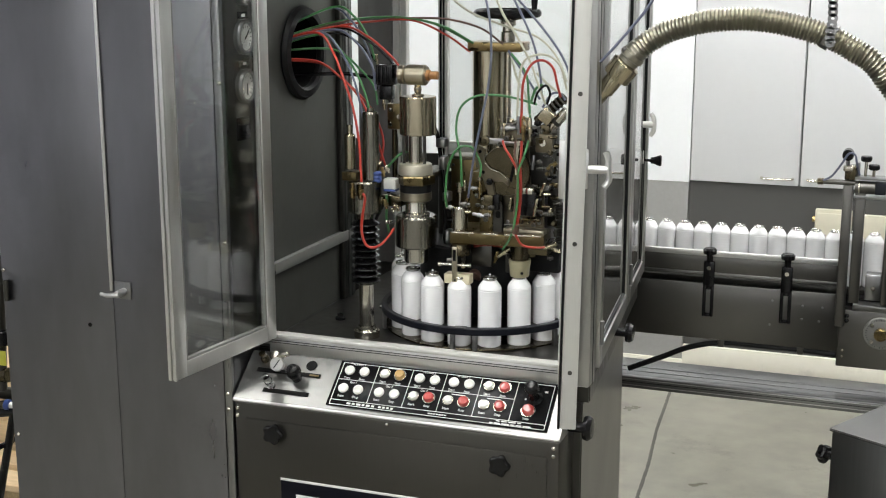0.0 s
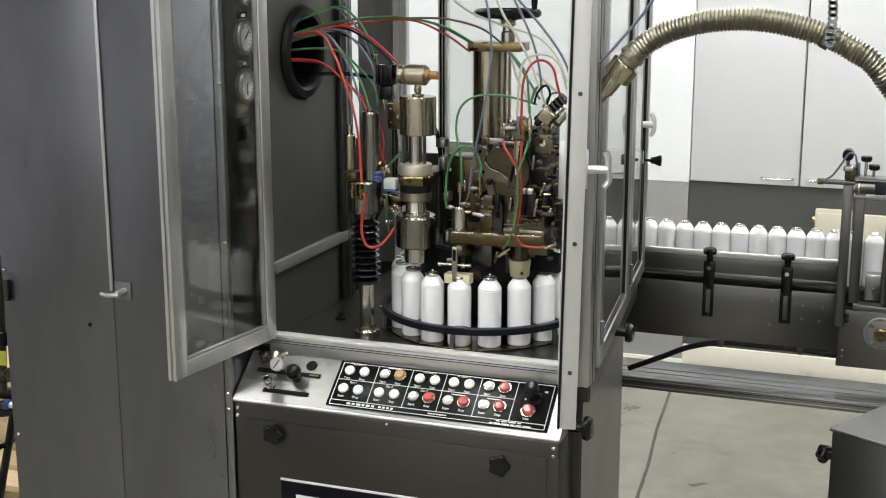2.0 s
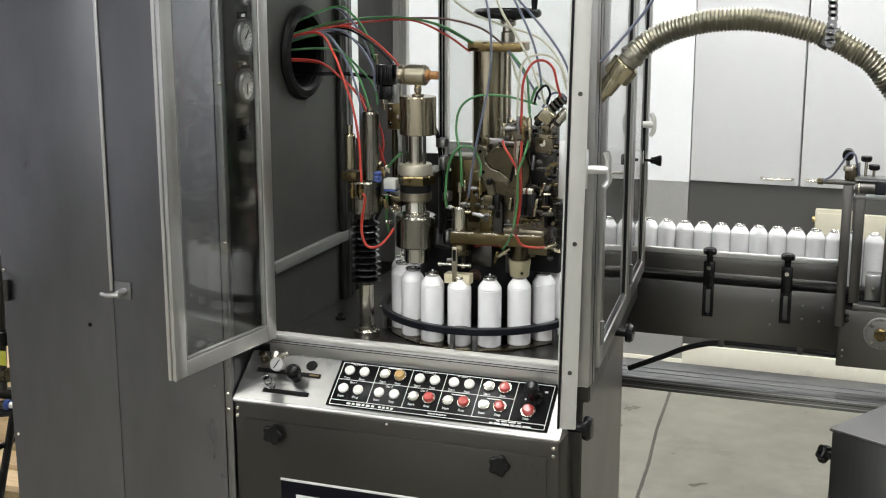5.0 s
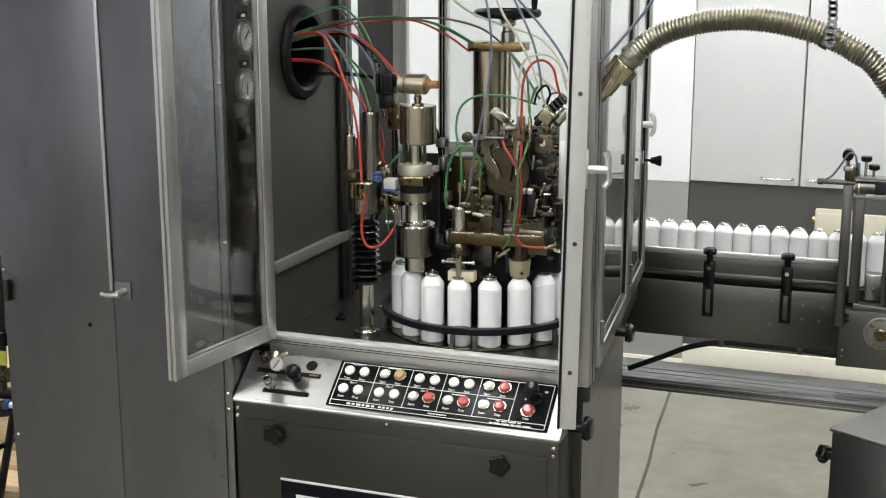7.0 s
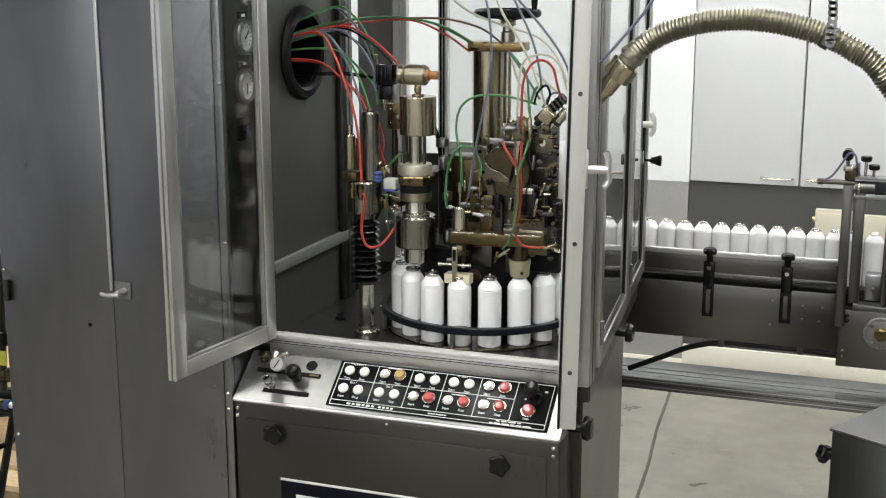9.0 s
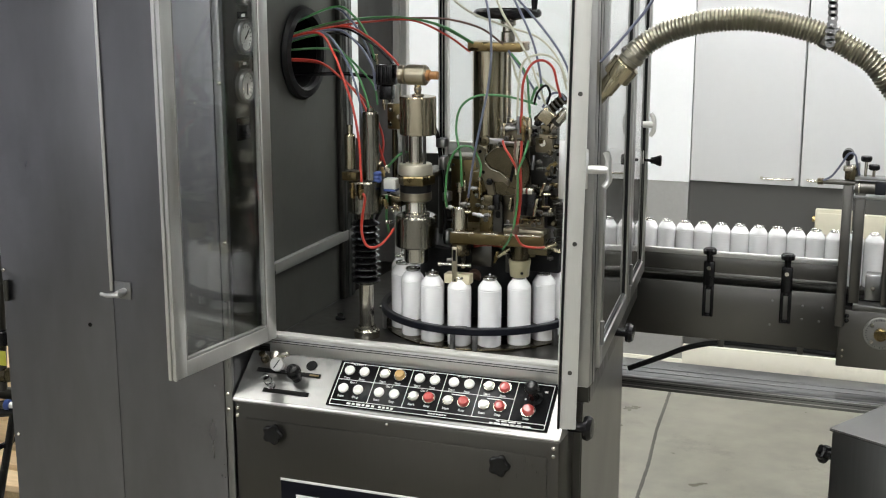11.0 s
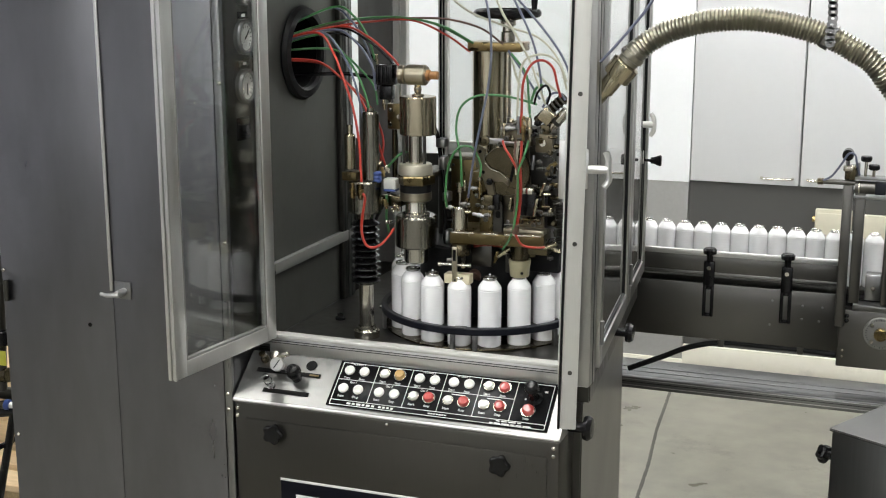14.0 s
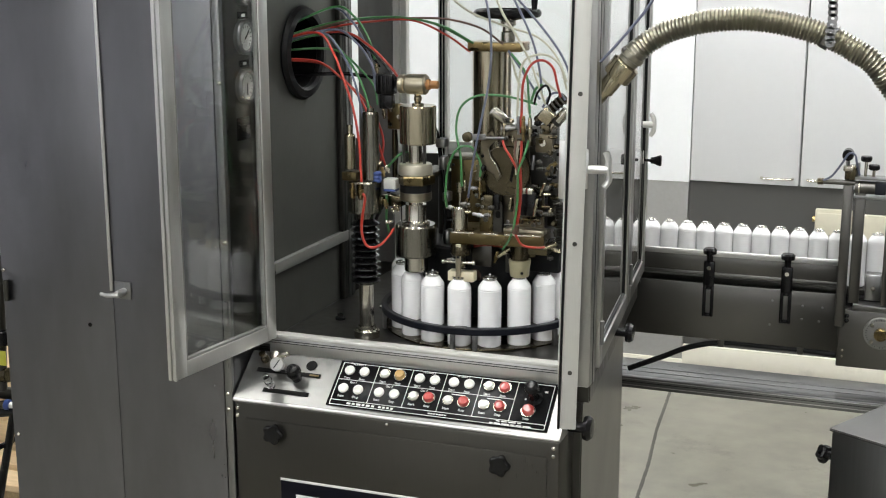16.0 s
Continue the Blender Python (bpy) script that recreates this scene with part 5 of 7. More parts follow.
    for lo, hi, count in zones:
        for k in range(count):
            p = Vector((rng.uniform(lo[0], hi[0]), lo[1] + rng.uniform(-0.006, 0.02), rng.uniform(lo[2], hi[2])))
            d = Vector(((0, -0.1, 1), (1, -0.1, 0.05), (0, -1, 0.1), (-1, -0.2, 0), (0, 0, -1))[rng.randrange(5)]).normalized() * rng.uniform(0.010, 0.022)
            fitting(st, P(p), P(p + d), rng.uniform(0.0030, 0.0058), (STEEL_OLD, STEEL_DARK, BRONZE, STEEL_DARK, STEEL_OLD, BLACK, WARM_CHROME, STEEL_DARK)[rng.randrange(8)], "coupling")
    # slanted cylinders to the upper right and the tilted cube
    rod_part("slant_cylinder", P((0.184, -0.13, 1.431)), P((0.228, -0.13, 1.476)), 0.0115, CHROME, st, "slanting polished cylinder")
    rod_part("slant_collar", P((0.201, -0.131, 1.448)), P((0.207, -0.131, 1.454)), 0.0125, STEEL_DARK, st)
    rod_part("slant_cylinder", P((0.146, -0.08, 1.444)), P((0.209, -0.08, 1.5)), 0.011, STEEL_OLD, st, "slanting oily cylinder")
    for k in range(6):
        t = k / 6
        p, q = Vector((0.162, -0.081, 1.457)), Vector((0.21, -0.081, 1.5))
        rod_part("slant_ring", P(p.lerp(q, t)), P(p.lerp(q, t + 0.06)), 0.0135, STEEL_DARK, st)
    cube = add_box(bmesh.new(), (-0.014, -0.012, -0.014), (0.014, 0.012, 0.014), 0.002, Matrix.Translation(P((0.188, -0.15, 1.466))) @ pose(0, 0, 0, 10, 38, 12))
    part("tilted_block", cube, WARM_CHROME, st, "tilted satin block")
    box_px("small_block", (0.173, -0.15, 1.423), (0.194, -0.15, 1.446), -0.15, -0.13, STEEL_OLD, "")
    # spring and guard at the side
    prof = []
    for k in range(16):
        prof += [(0.008, 0.0065 * k), (0.0105, 0.0065 * k + 0.002), (0.0105, 0.0065 * k + 0.0035), (0.008, 0.0065 * k + 0.0055)]
    p = Vector((0.208, -0.1, 1.167))
    lathe_part("spring", [(0, 0)] + prof + [(0, 0.105)], STEEL_DARK, st, "dark coil spring", Matrix.Translation(P(p)), 16)
    box_px("guard", (0.2215, -0.17, 1.292), (0.238, -0.17, 1.417), -0.17, -0.155, ALUMINIUM, "grey steel guard")
    box_px("dark_bracket", (0.176, -0.09, 1.214), (0.205, -0.09, 1.342), -0.09, -0.07, STEEL_DARK)
    # under the platform: dark clutter of blocks
    box_px("under_block", (0.021, -0.15, 1.124), (0.067, -0.15, 1.174), -0.15, -0.10, STEEL_DARK)
    box_px("under_block", (0.055, -0.12, 1.107), (0.108, -0.12, 1.163), -0.12, -0.08, STEEL_DARK)
    box_px("under_block", (0.132, -0.15, 1.159), (0.194, -0.15, 1.185), -0.15, -0.07, STEEL_OLD)
    # Dark block added to fill the space below the platform.
    box_px("under_housing", (0.006, -0.085, 1.106), (0.204, -0.085, 1.172), -0.085, -0.05, BLACK_MATT, "dark block added under the platform")
    rod_part("roller", P((0.025, -0.15, 1.096)), P(Vector((0.025, -0.15, 1.096)) + Vector((0, 0.02, 0.012))), 0.016, BROWN_HOSE, st, "brown roller")
    box_px("bronze_bar", (0.024, -0.12, 1.098), (0.041, -0.12, 1.158), -0.12, -0.11, BRONZE)
    # spindle of the gripping head
    p = Vector((0.008, -0.19, 1.158))
    lathe_part("head_spindle", [(0, 0), (0.022, 0), (0.0225, 0.003), (0.0225, 0.018), (0.020, 0.024), (0, 0.024)], STEEL_OLD, st, "short steel spindle", Matrix.Translation(P(p)), 28)


def build_clamp():
    c = Vector((0.001, -0.2, 1.103))
    st = thing("gripper", "cream plastic can gripper on a slotted arm", "gripper", c)

    def P(p):
        return tuple(Vector(p) - c)

    a, b = Vector((-0.026, -0.21, 1.093)), Vector((0.034, -0.21, 1.115))
    bm = add_box(bmesh.new(), P((a.x, -0.205, a.z)), P((b.x, -0.178, b.z)), 0.002)
    part("jaw", bm, CREAM_PLASTIC, st, "cream plastic jaw")
    a, b = Vector((-0.005, -0.213, 1.099)), Vector((0.007, -0.213, 1.178))
    part("arm", add_box(bmesh.new(), P((a.x, -0.2135, a.z)), P((b.x, -0.2065, b.z)), 0.002), CREAM_METAL, st, "slotted flat arm")
    part("slot", add_box(bmesh.new(), P(Vector((-0.002, -0.214, 1.147))), P(Vector((0.005, -0.214, 1.172)) + Vector((0, 0.0006, 0))), 0.0), BLACK, st)
    rod_part("pin", P((0.003, -0.213, 1.104)), P(Vector((0.003, -0.213, 1.104)) + Vector((0, -0.002, 0))), 0.0022, STEEL_DARK, st)
    rod_part("cross_rod", P((-0.033, -0.204, 1.136)), P((0.034, -0.204, 1.137)), 0.0032, CHROME, st, "polished cross rod")
    rod_part("rod_tip", P((-0.039, -0.204, 1.135)), P((-0.031, -0.204, 1.136)), 0.005, CHROME, st)
    rod_part("rod_tip", P((0.03, -0.204, 1.137)), P((0.038, -0.204, 1.138)), 0.0045, CHROME, st)
    MOVERS["grip"] = (st, Matrix.Translation(c))


def build_placer():
    a = radians(FIRST_POCKET + 20)
    x, y = 0.1945 * math.cos(a), 0.1945 * math.sin(a)
    st = thing("valve_placer", "cream plastic funnel that sets valves on the cans", "valve placer", (x, y, DECK))
    part("funnel", add_lathe(bmesh.new(), [(0.0178, 0.158), (0.0200, 0.158), (0.0215, 0.161), (0.0225, 0.178), (0.0245, 0.1900), (0.0245, 0.196), (0.0178, 0.196), (0.0178, 0.158)], 32), OLD_PLASTIC, st, "yellowed plastic funnel")
    lathe_part("feed_tube", [(0.0180, 0.1965), (0.0200, 0.1965), (0.0200, 0.256), (0.0180, 0.256), (0.0180, 0.1965)], STEEL_OLD, st, "steel feed tube")
    box_part("yoke", (-0.024, 0.006, 0.200), (0.034, 0.034, 0.222), STEEL_OLD, st, "oily steel yoke", 0.003)
    rod_part("pin", (0.012, -0.024, 0.170), (0.012, -0.0215, 0.170), 0.003, BLACK, st)


build_turntable()
build_lift_column()
build_gassing()
build_lift_drive()
build_crimper()
build_clamp()
build_placer()


# ---- hoses ----
HOSE = {}


def hose(points, r, mat, colour, key=""):
    if points[0][0] == -0.409:
        # the bundle leaves from deep in the duct
        _, y, z = points[0]
        points = [(-0.490, -0.115 + 0.45 * (y + 0.115), 1.575 + 0.45 * (z - 1.575)), (-0.440, -0.110 + 0.75 * (y + 0.110), 1.578 + 0.75 * (z - 1.578))] + list(points[2:])
    o = Vector(points[0])
    ob = thing("pneumatic_hose", colour + " pneumatic hose bent in a free curve", "hose", o, "pneumatic hoses")
    part("tube", add_tube(bmesh.new(), [Vector(p) - o for p in points], r, 10, 9), mat, ob, angle=80)
    if key:
        HOSE[key] = (ob, Matrix.Translation(o))
    return ob


def build_hoses():
    R, G, B, C, N, K = (RED_HOSE, "red"), (GREEN_HOSE, "green"), (BLUE_HOSE, "slate blue"), (CLEAR_HOSE, "milky"), (BROWN_HOSE, "brown"), (BLACK, "black")
    r = 0.0026
    # from the port over to the upper right
    hose([(-0.409, -0.189, 1.629), (-0.33, -0.274, 1.65), (-0.368, -0.05, 1.647), (-0.304, 0, 1.657), (-0.205, 0, 1.661), (-0.108, 0, 1.645), (-0.046, 0.02, 1.61), (-0.031, 0.04, 1.594)], r, *G)
    hose([(-0.409, -0.19, 1.624), (-0.33, -0.275, 1.645), (-0.354, -0.05, 1.646), (-0.29, 0, 1.659), (-0.191, 0, 1.66), (-0.094, -0, 1.659), (-0.012, 0, 1.64), (0.035, 0.02, 1.604)], r, *N)
    hose([(-0.409, -0.176, 1.618), (-0.33, -0.261, 1.64), (-0.354, -0.05, 1.639), (-0.276, 0, 1.651), (-0.177, 0, 1.655), (-0.094, 0, 1.623), (-0.047, 0.03, 1.584)], r, *R)
    hose([(-0.409, -0.161, 1.631), (-0.33, -0.247, 1.653), (-0.349, -0.03, 1.651), (-0.233, 0, 1.662), (-0.135, 0, 1.651), (-0.067, 0.02, 1.619), (-0.046, 0.04, 1.599)], r, *G)
    # red to the moving head
    hose([(-0.409, -0.148, 1.624), (-0.34, -0.213, 1.645), (-0.308, -0.12, 1.645), (-0.221, -0.16, 1.626), (-0.164, -0.17, 1.587), (-0.143, -0.17, 1.565)], r + 0.0002, *R, key="ram")
    hose([(-0.409, -0.148, 1.619), (-0.34, -0.213, 1.64), (-0.31, -0.12, 1.641), (-0.23, -0.14, 1.616), (-0.179, -0.14, 1.576), (-0.158, -0.14, 1.55)], r, *K, key="ram2")
    # bundle falling to the manifold
    hose([(-0.409, -0.19, 1.623), (-0.36, -0.214, 1.641), (-0.331, -0.19, 1.634), (-0.286, -0.205, 1.596), (-0.247, -0.225, 1.525), (-0.225, -0.235, 1.474), (-0.206, -0.250, 1.406), (-0.200, -0.255, 1.339), (-0.199, -0.255, 1.318)], r + 0.0003, *R)
    hose([(-0.409, -0.176, 1.613), (-0.36, -0.201, 1.631), (-0.333, -0.17, 1.633), (-0.286, -0.18, 1.605), (-0.248, -0.19, 1.547), (-0.227, -0.195, 1.486), (-0.21, -0.2, 1.399), (-0.203, -0.2, 1.299)], r, *B)
    hose([(-0.409, -0.185, 1.611), (-0.36, -0.209, 1.629), (-0.336, -0.15, 1.627), (-0.283, -0.16, 1.591), (-0.243, -0.17, 1.543), (-0.215, -0.18, 1.485), (-0.201, -0.19, 1.424), (-0.193, -0.19, 1.361)], r, *G)
    hose([(-0.409, -0.148, 1.622), (-0.35, -0.192, 1.641), (-0.312, -0.14, 1.639), (-0.253, -0.15, 1.612), (-0.22, -0.15, 1.569), (-0.197, -0.15, 1.508), (-0.19, -0.15, 1.473)], r, *B)
    hose([(-0.409, -0.131, 1.661), (-0.36, -0.155, 1.679), (-0.33, -0.1, 1.687), (-0.272, -0.12, 1.669), (-0.234, -0.13, 1.624), (-0.217, -0.13, 1.574)], r, *G)
    hose([(-0.409, -0.131, 1.661), (-0.35, -0.176, 1.68), (-0.346, -0.08, 1.683), (-0.288, -0.1, 1.659), (-0.246, -0.12, 1.611), (-0.224, -0.13, 1.562), (-0.211, -0.14, 1.506)], r, *B)
    hose([(-0.409, -0.193, 1.57), (-0.37, -0.197, 1.588), (-0.347, -0.16, 1.569), (-0.287, -0.17, 1.538), (-0.242, -0.18, 1.503), (-0.215, -0.18, 1.46), (-0.192, -0.18, 1.398), (-0.177, -0.17, 1.34)], r, *R)
    hose([(-0.409, -0.193, 1.568), (-0.37, -0.197, 1.585), (-0.344, -0.15, 1.564), (-0.289, -0.15, 1.53), (-0.237, -0.16, 1.492), (-0.206, -0.16, 1.452), (-0.186, -0.16, 1.395), (-0.194, -0.17, 1.333)], r, *R)
    hose([(-0.409, -0.139, 1.518), (-0.36, -0.163, 1.538), (-0.31, -0.12, 1.539), (-0.254, -0.12, 1.536), (-0.205, -0.13, 1.531)], 0.0042, *K)
    hose([(-0.409, -0.163, 1.593), (-0.36, -0.188, 1.612), (-0.332, -0.1, 1.591), (-0.254, -0.12, 1.547), (-0.219, -0.13, 1.511), (-0.212, -0.13, 1.473)], r, *G)
    hose([(-0.409, -0.148, 1.624), (-0.34, -0.213, 1.645), (-0.335, -0.06, 1.625), (-0.261, -0.07, 1.586), (-0.218, -0.1, 1.556)], r, *K)
    # low red loop at the bellows
    hose([(-0.199, -0.255, 1.295), (-0.191, -0.256, 1.281), (-0.197, -0.256, 1.245), (-0.200, -0.256, 1.207), (-0.190, -0.256, 1.178), (-0.172, -0.250, 1.172), (-0.153, -0.240, 1.185), (-0.135, -0.225, 1.212)], r + 0.0003, *R)
    hose([(-0.175, -0.17, 1.334), (-0.159, -0.17, 1.354), (-0.139, -0.17, 1.371), (-0.127, -0.16, 1.375)], 0.0028, *G)
    hose([(-0.171, -0.18, 1.278), (-0.171, -0.18, 1.252), (-0.172, -0.18, 1.226), (-0.171, -0.17, 1.192)], 0.0030, *G)
    # fine lines over the crimper
    hose([(0.021, -0.1, 1.742), (0.043, -0.12, 1.695), (0.058, -0.14, 1.636), (0.065, -0.16, 1.577), (0.061, -0.17, 1.518), (0.049, -0.18, 1.446), (0.034, -0.18, 1.371), (0.018, -0.17, 1.281)], r, *B)
    hose([(-0.03, -0.175, 1.259), (-0.031, -0.18, 1.293), (-0.023, -0.18, 1.356), (0, -0.18, 1.392), (0.027, -0.17, 1.392), (0.046, -0.17, 1.358), (0.045, -0.17, 1.327)], r, *G)
    hose([(0.005, -0.175, 1.307), (0.004, -0.18, 1.37), (-0.01, -0.17, 1.43), (-0.003, -0.16, 1.478), (0.032, -0.15, 1.503), (0.087, -0.14, 1.504), (0.131, -0.14, 1.496), (0.163, -0.14, 1.488)], r, *G)
    hose([(0.137, -0.168, 1.43), (0.138, -0.17, 1.484), (0.141, -0.17, 1.538), (0.155, -0.16, 1.574), (0.177, -0.15, 1.583), (0.197, -0.14, 1.567), (0.207, -0.14, 1.532), (0.212, -0.13, 1.505)], r + 0.0002, *R)
    hose([(0.098, -0.175, 1.411), (0.106, -0.185, 1.398), (0.120, -0.190, 1.380), (0.135, -0.195, 1.358), (0.143, -0.195, 1.337), (0.145, -0.197, 1.294), (0.140, -0.199, 1.251), (0.135, -0.200, 1.226), (0.139, -0.200, 1.208), (0.151, -0.195, 1.190), (0.175, -0.190, 1.185), (0.195, -0.170, 1.183)], r, *R)
    hose([(0.140, -0.175, 1.413), (0.143, -0.185, 1.390), (0.142, -0.190, 1.360), (0.144, -0.190, 1.330), (0.145, -0.192, 1.294), (0.141, -0.195, 1.250), (0.136, -0.197, 1.226), (0.130, -0.198, 1.217)], r + 0.0002, *R)
    hose([(0.155, -0.175, 1.414), (0.154, -0.185, 1.397), (0.148, -0.195, 1.373), (0.141, -0.200, 1.349), (0.141, -0.203, 1.295), (0.137, -0.204, 1.252), (0.133, -0.204, 1.227), (0.119, -0.190, 1.198), (0.099, -0.170, 1.171)], r, *G)
    hose([(0.126, -0.172, 1.412), (0.127, -0.180, 1.382), (0.139, -0.198, 1.355), (0.139, -0.200, 1.319), (0.135, -0.200, 1.282), (0.134, -0.203, 1.233)], 0.0026, *N)
    tie = thing("hose_tie", "dark tape wound round the hose bundle", "hose tie", (0.135, -0.200, 1.225), "hose ties")
    part("tape", add_rod(bmesh.new(), (0, 0, -0.010), (0.002, 0.001, 0.010), 0.0078, 12), BROWN_HOSE, tie)
    hose([(0.131, -0.165, 1.411), (0.128, -0.17, 1.375), (0.128, -0.17, 1.338)], 0.003, *C)
    hose([(-0.107, 0, 1.727), (-0.033, -0.02, 1.678), (0.054, -0.04, 1.649), (0.135, -0.05, 1.626), (0.183, -0.06, 1.585), (0.212, -0.08, 1.533)], r, *C)
    hose([(0.053, -0.12, 1.731), (0.079, -0.12, 1.677), (0.114, -0.13, 1.63), (0.144, -0.13, 1.577), (0.165, -0.14, 1.531), (0.182, -0.14, 1.489)], r, *C)
    hose([(0.078, -0.08, 1.73), (0.114, -0.09, 1.67), (0.143, -0.1, 1.611), (0.163, -0.12, 1.553), (0.17, -0.13, 1.512)], r, *B)
    hose([(0.063, -0.05, 1.735), (0.115, -0.05, 1.681), (0.17, -0.06, 1.622), (0.205, -0.07, 1.574), (0.224, -0.08, 1.527)], r, *B)
    hose([(0.061, -0.02, 1.592), (0.097, -0.05, 1.558), (0.138, -0.1, 1.526), (0.166, -0.13, 1.499)], r, *B)
    hose([(0.065, -0.01, 1.579), (0.094, -0.06, 1.534), (0.132, -0.12, 1.503), (0.154, -0.16, 1.466)], 0.003, *C)
    hose([(0.127, -0.165, 1.459), (0.127, -0.16, 1.519), (0.127, -0.14, 1.565), (0.137, -0.12, 1.586), (0.169, -0.1, 1.591), (0.201, -0.1, 1.57), (0.218, -0.1, 1.517)], r, *C)
    hose([(0.154, -0.16, 1.462), (0.147, -0.15, 1.507), (0.137, -0.14, 1.554), (0.099, -0.12, 1.593)], r, *G)
    hose([(0.157, -0.14, 1.488), (0.166, -0.15, 1.513), (0.184, -0.15, 1.53), (0.194, -0.15, 1.514), (0.188, -0.15, 1.49)], r, *K)
    hose([(0.147, -0.13, 1.493), (0.157, -0.13, 1.52), (0.172, -0.13, 1.53)], 0.003, *G)
    hose([(0.17, -0.12, 1.48), (0.188, -0.12, 1.508), (0.207, -0.12, 1.512), (0.22, -0.12, 1.497)], r, *B)
    hose([(0.151, -0.1, 1.551), (0.179, -0.11, 1.528), (0.207, -0.12, 1.512)], 0.003, *C)
    hose([(-0.087, -0.130, 1.432), (-0.079, -0.110, 1.417), (-0.074, -0.100, 1.374), (-0.064, -0.100, 1.291), (-0.061, -0.100, 1.219), (-0.062, -0.100, 1.166)], 0.0045, *K)
    hose([(-0.253, -0.12, 1.149), (-0.243, 0.05, 1.297), (-0.268, 0.08, 1.457), (-0.299, 0.05, 1.499)], 0.004, *K)
    hose([(0.028, -0.16, 1.171), (0.06, -0.15, 1.175), (0.103, -0.16, 1.175)], 0.0034, *R)


def build_bulk_hose():
    st = thing("transfer_hose", "thick corrugated metal transfer hose with steel couplings", "hose", (0.386, -0.33, 1.589))
    o = Vector((0.386, -0.33, 1.589))
    ctrl = [(0.409, -0.330, 1.613), (0.439, -0.330, 1.639), (0.480, -0.330, 1.660), (0.544, -0.330, 1.677), (0.615, -0.330, 1.683), (0.684, -0.330, 1.676), (0.754, -0.330, 1.658), (0.809, -0.330, 1.632), (0.866, -0.330, 1.587), (0.965, -0.31, 1.43), (0.990, -0.29, 1.25)]
    path = spline(ctrl, 40)
    length = [0.0]
    for a, b in zip(path, path[1:]):
        length.append(length[-1] + (b - a).length)
    pitch, fine, n = 0.0068, [], int(length[-1] / 0.0018)
    for k in range(n + 1):
        s = length[-1] * k / n
        i = max(j for j in range(0, len(length), 1) if length[j] <= s + 1e-9) if k % 50 == 0 else i
        while i < len(length) - 2 and length[i + 1] < s:
            i += 1
        t = (s - length[i]) / max(1e-9, length[i + 1] - length[i])
        fine.append(path[i].lerp(path[i + 1], min(1, t)) - o)
    bm = add_tube(bmesh.new(), fine, 0.0223, 20, 1, smooth=False, radius_at=lambda k: 0.0211 + 0.0018 * math.cos(math.pi * k / 2))
    part("corrugated_tube", bm, HOSE_METAL, st, "ribbed metal tube", angle=75)
    lathe = [(0, 0), (0.0207, 0), (0.0207, 0.0254), (0.0249, 0.0273), (0.0249, 0.0376), (0.0216, 0.0395), (0.0216, 0.0517), (0, 0.0517)]
    m, _ = axis_frame(Vector((0.394, -0.330, 1.594)) - o, Vector((0.411, -0.330, 1.615)) - o)
    part("ferrule", add_lathe(bmesh.new(), lathe, 28, m @ Matrix.Translation((0, 0, -0.012))), HOSE_METAL, st, "crimped ferrule")
    m, _ = axis_frame(Vector((0.380, -0.330, 1.575)) - o, Vector((0.396, -0.330, 1.595)) - o)
    part("coupling", add_lathe(bmesh.new(), [(0, -0.0423), (0.0179, -0.0423), (0.0179, -0.0103), (0.0273, -0.0085), (0.0287, -0.0052), (0.0287, 0.0244), (0.0254, 0.0273), (0.0226, 0.0282), (0, 0.0282)], 28, m), WARM_CHROME, st, "round steel coupling")
    part("pipe", add_rod(bmesh.new(), Vector((0.380, -0.330, 1.575)) - o, Vector((0.331, -0.330, 1.518)) - o, 0.0155, 20), WARM_CHROME, st)
    bm = add_rod(bmesh.new(), Vector((0.392, -0.345, 1.627)) - o, Vector((0.397, -0.345, 1.613)) - o, 0.005)
    part("lock_lever", bm, STEEL, st)
    # clip strap and chain
    c = Vector((0.769, -0.33, 1.653)) - o
    d = (Vector((0.779, -0.33, 1.643)) - Vector((0.759, -0.33, 1.654))).normalized()
    m, _ = axis_frame(c - d * 0.008, c + d * 0.008)
    part("strap", add_ring(bmesh.new(), (0, 0, 0), 0.0233, 0.0250, 0.0, 0.0150, 32, m), STEEL, st, "thin steel strap")
    chain = thing("hanging_chain", "perforated steel hanger chain holding the hose", "chain", (0.773, -0.357, 1.64))
    co = Vector((0.773, -0.357, 1.64))
    top = Vector((0.772, -0.357, 1.779))
    path = [co, Vector((0.77, -0.359, 1.658)), Vector((0.774, -0.357, 1.682)), Vector((0.773, -0.357, 1.704)), Vector((0.772, -0.357, 1.726)), Vector((0.772, -0.357, 1.75)), top]
    for k, (a, b) in enumerate(zip(path, path[1:])):
        mid, v = (a + b) / 2 - co, b - a
        m = Matrix.Translation(mid) @ Matrix.Rotation(-math.atan2(v.x, v.z), 4, "Y").inverted()
        bm = bmesh.new()
        add_lathe(bm, [(0.0030, -0.0012), (0.0088, -0.0012), (0.0092, 0), (0.0088, 0.0012), (0.0030, 0.0012), (0.0030, -0.0012)], 18, m @ Matrix.Translation((0, 0, v.length * 0.26)) @ pose(0, 0, 0, 90))
        add_lathe(bm, [(0.0030, -0.0012), (0.0088, -0.0012), (0.0092, 0), (0.0088, 0.0012), (0.0030, 0.0012), (0.0030, -0.0012)], 18, m @ Matrix.Translation((0, 0, -v.length * 0.26)) @ pose(0, 0, 0, 90))
        add_box(bm, (-0.0045, -0.001, -v.length * 0.16), (0.0045, 0.001, v.length * 0.16), 0.0003, m)
        part("link", bm, STEEL, chain)
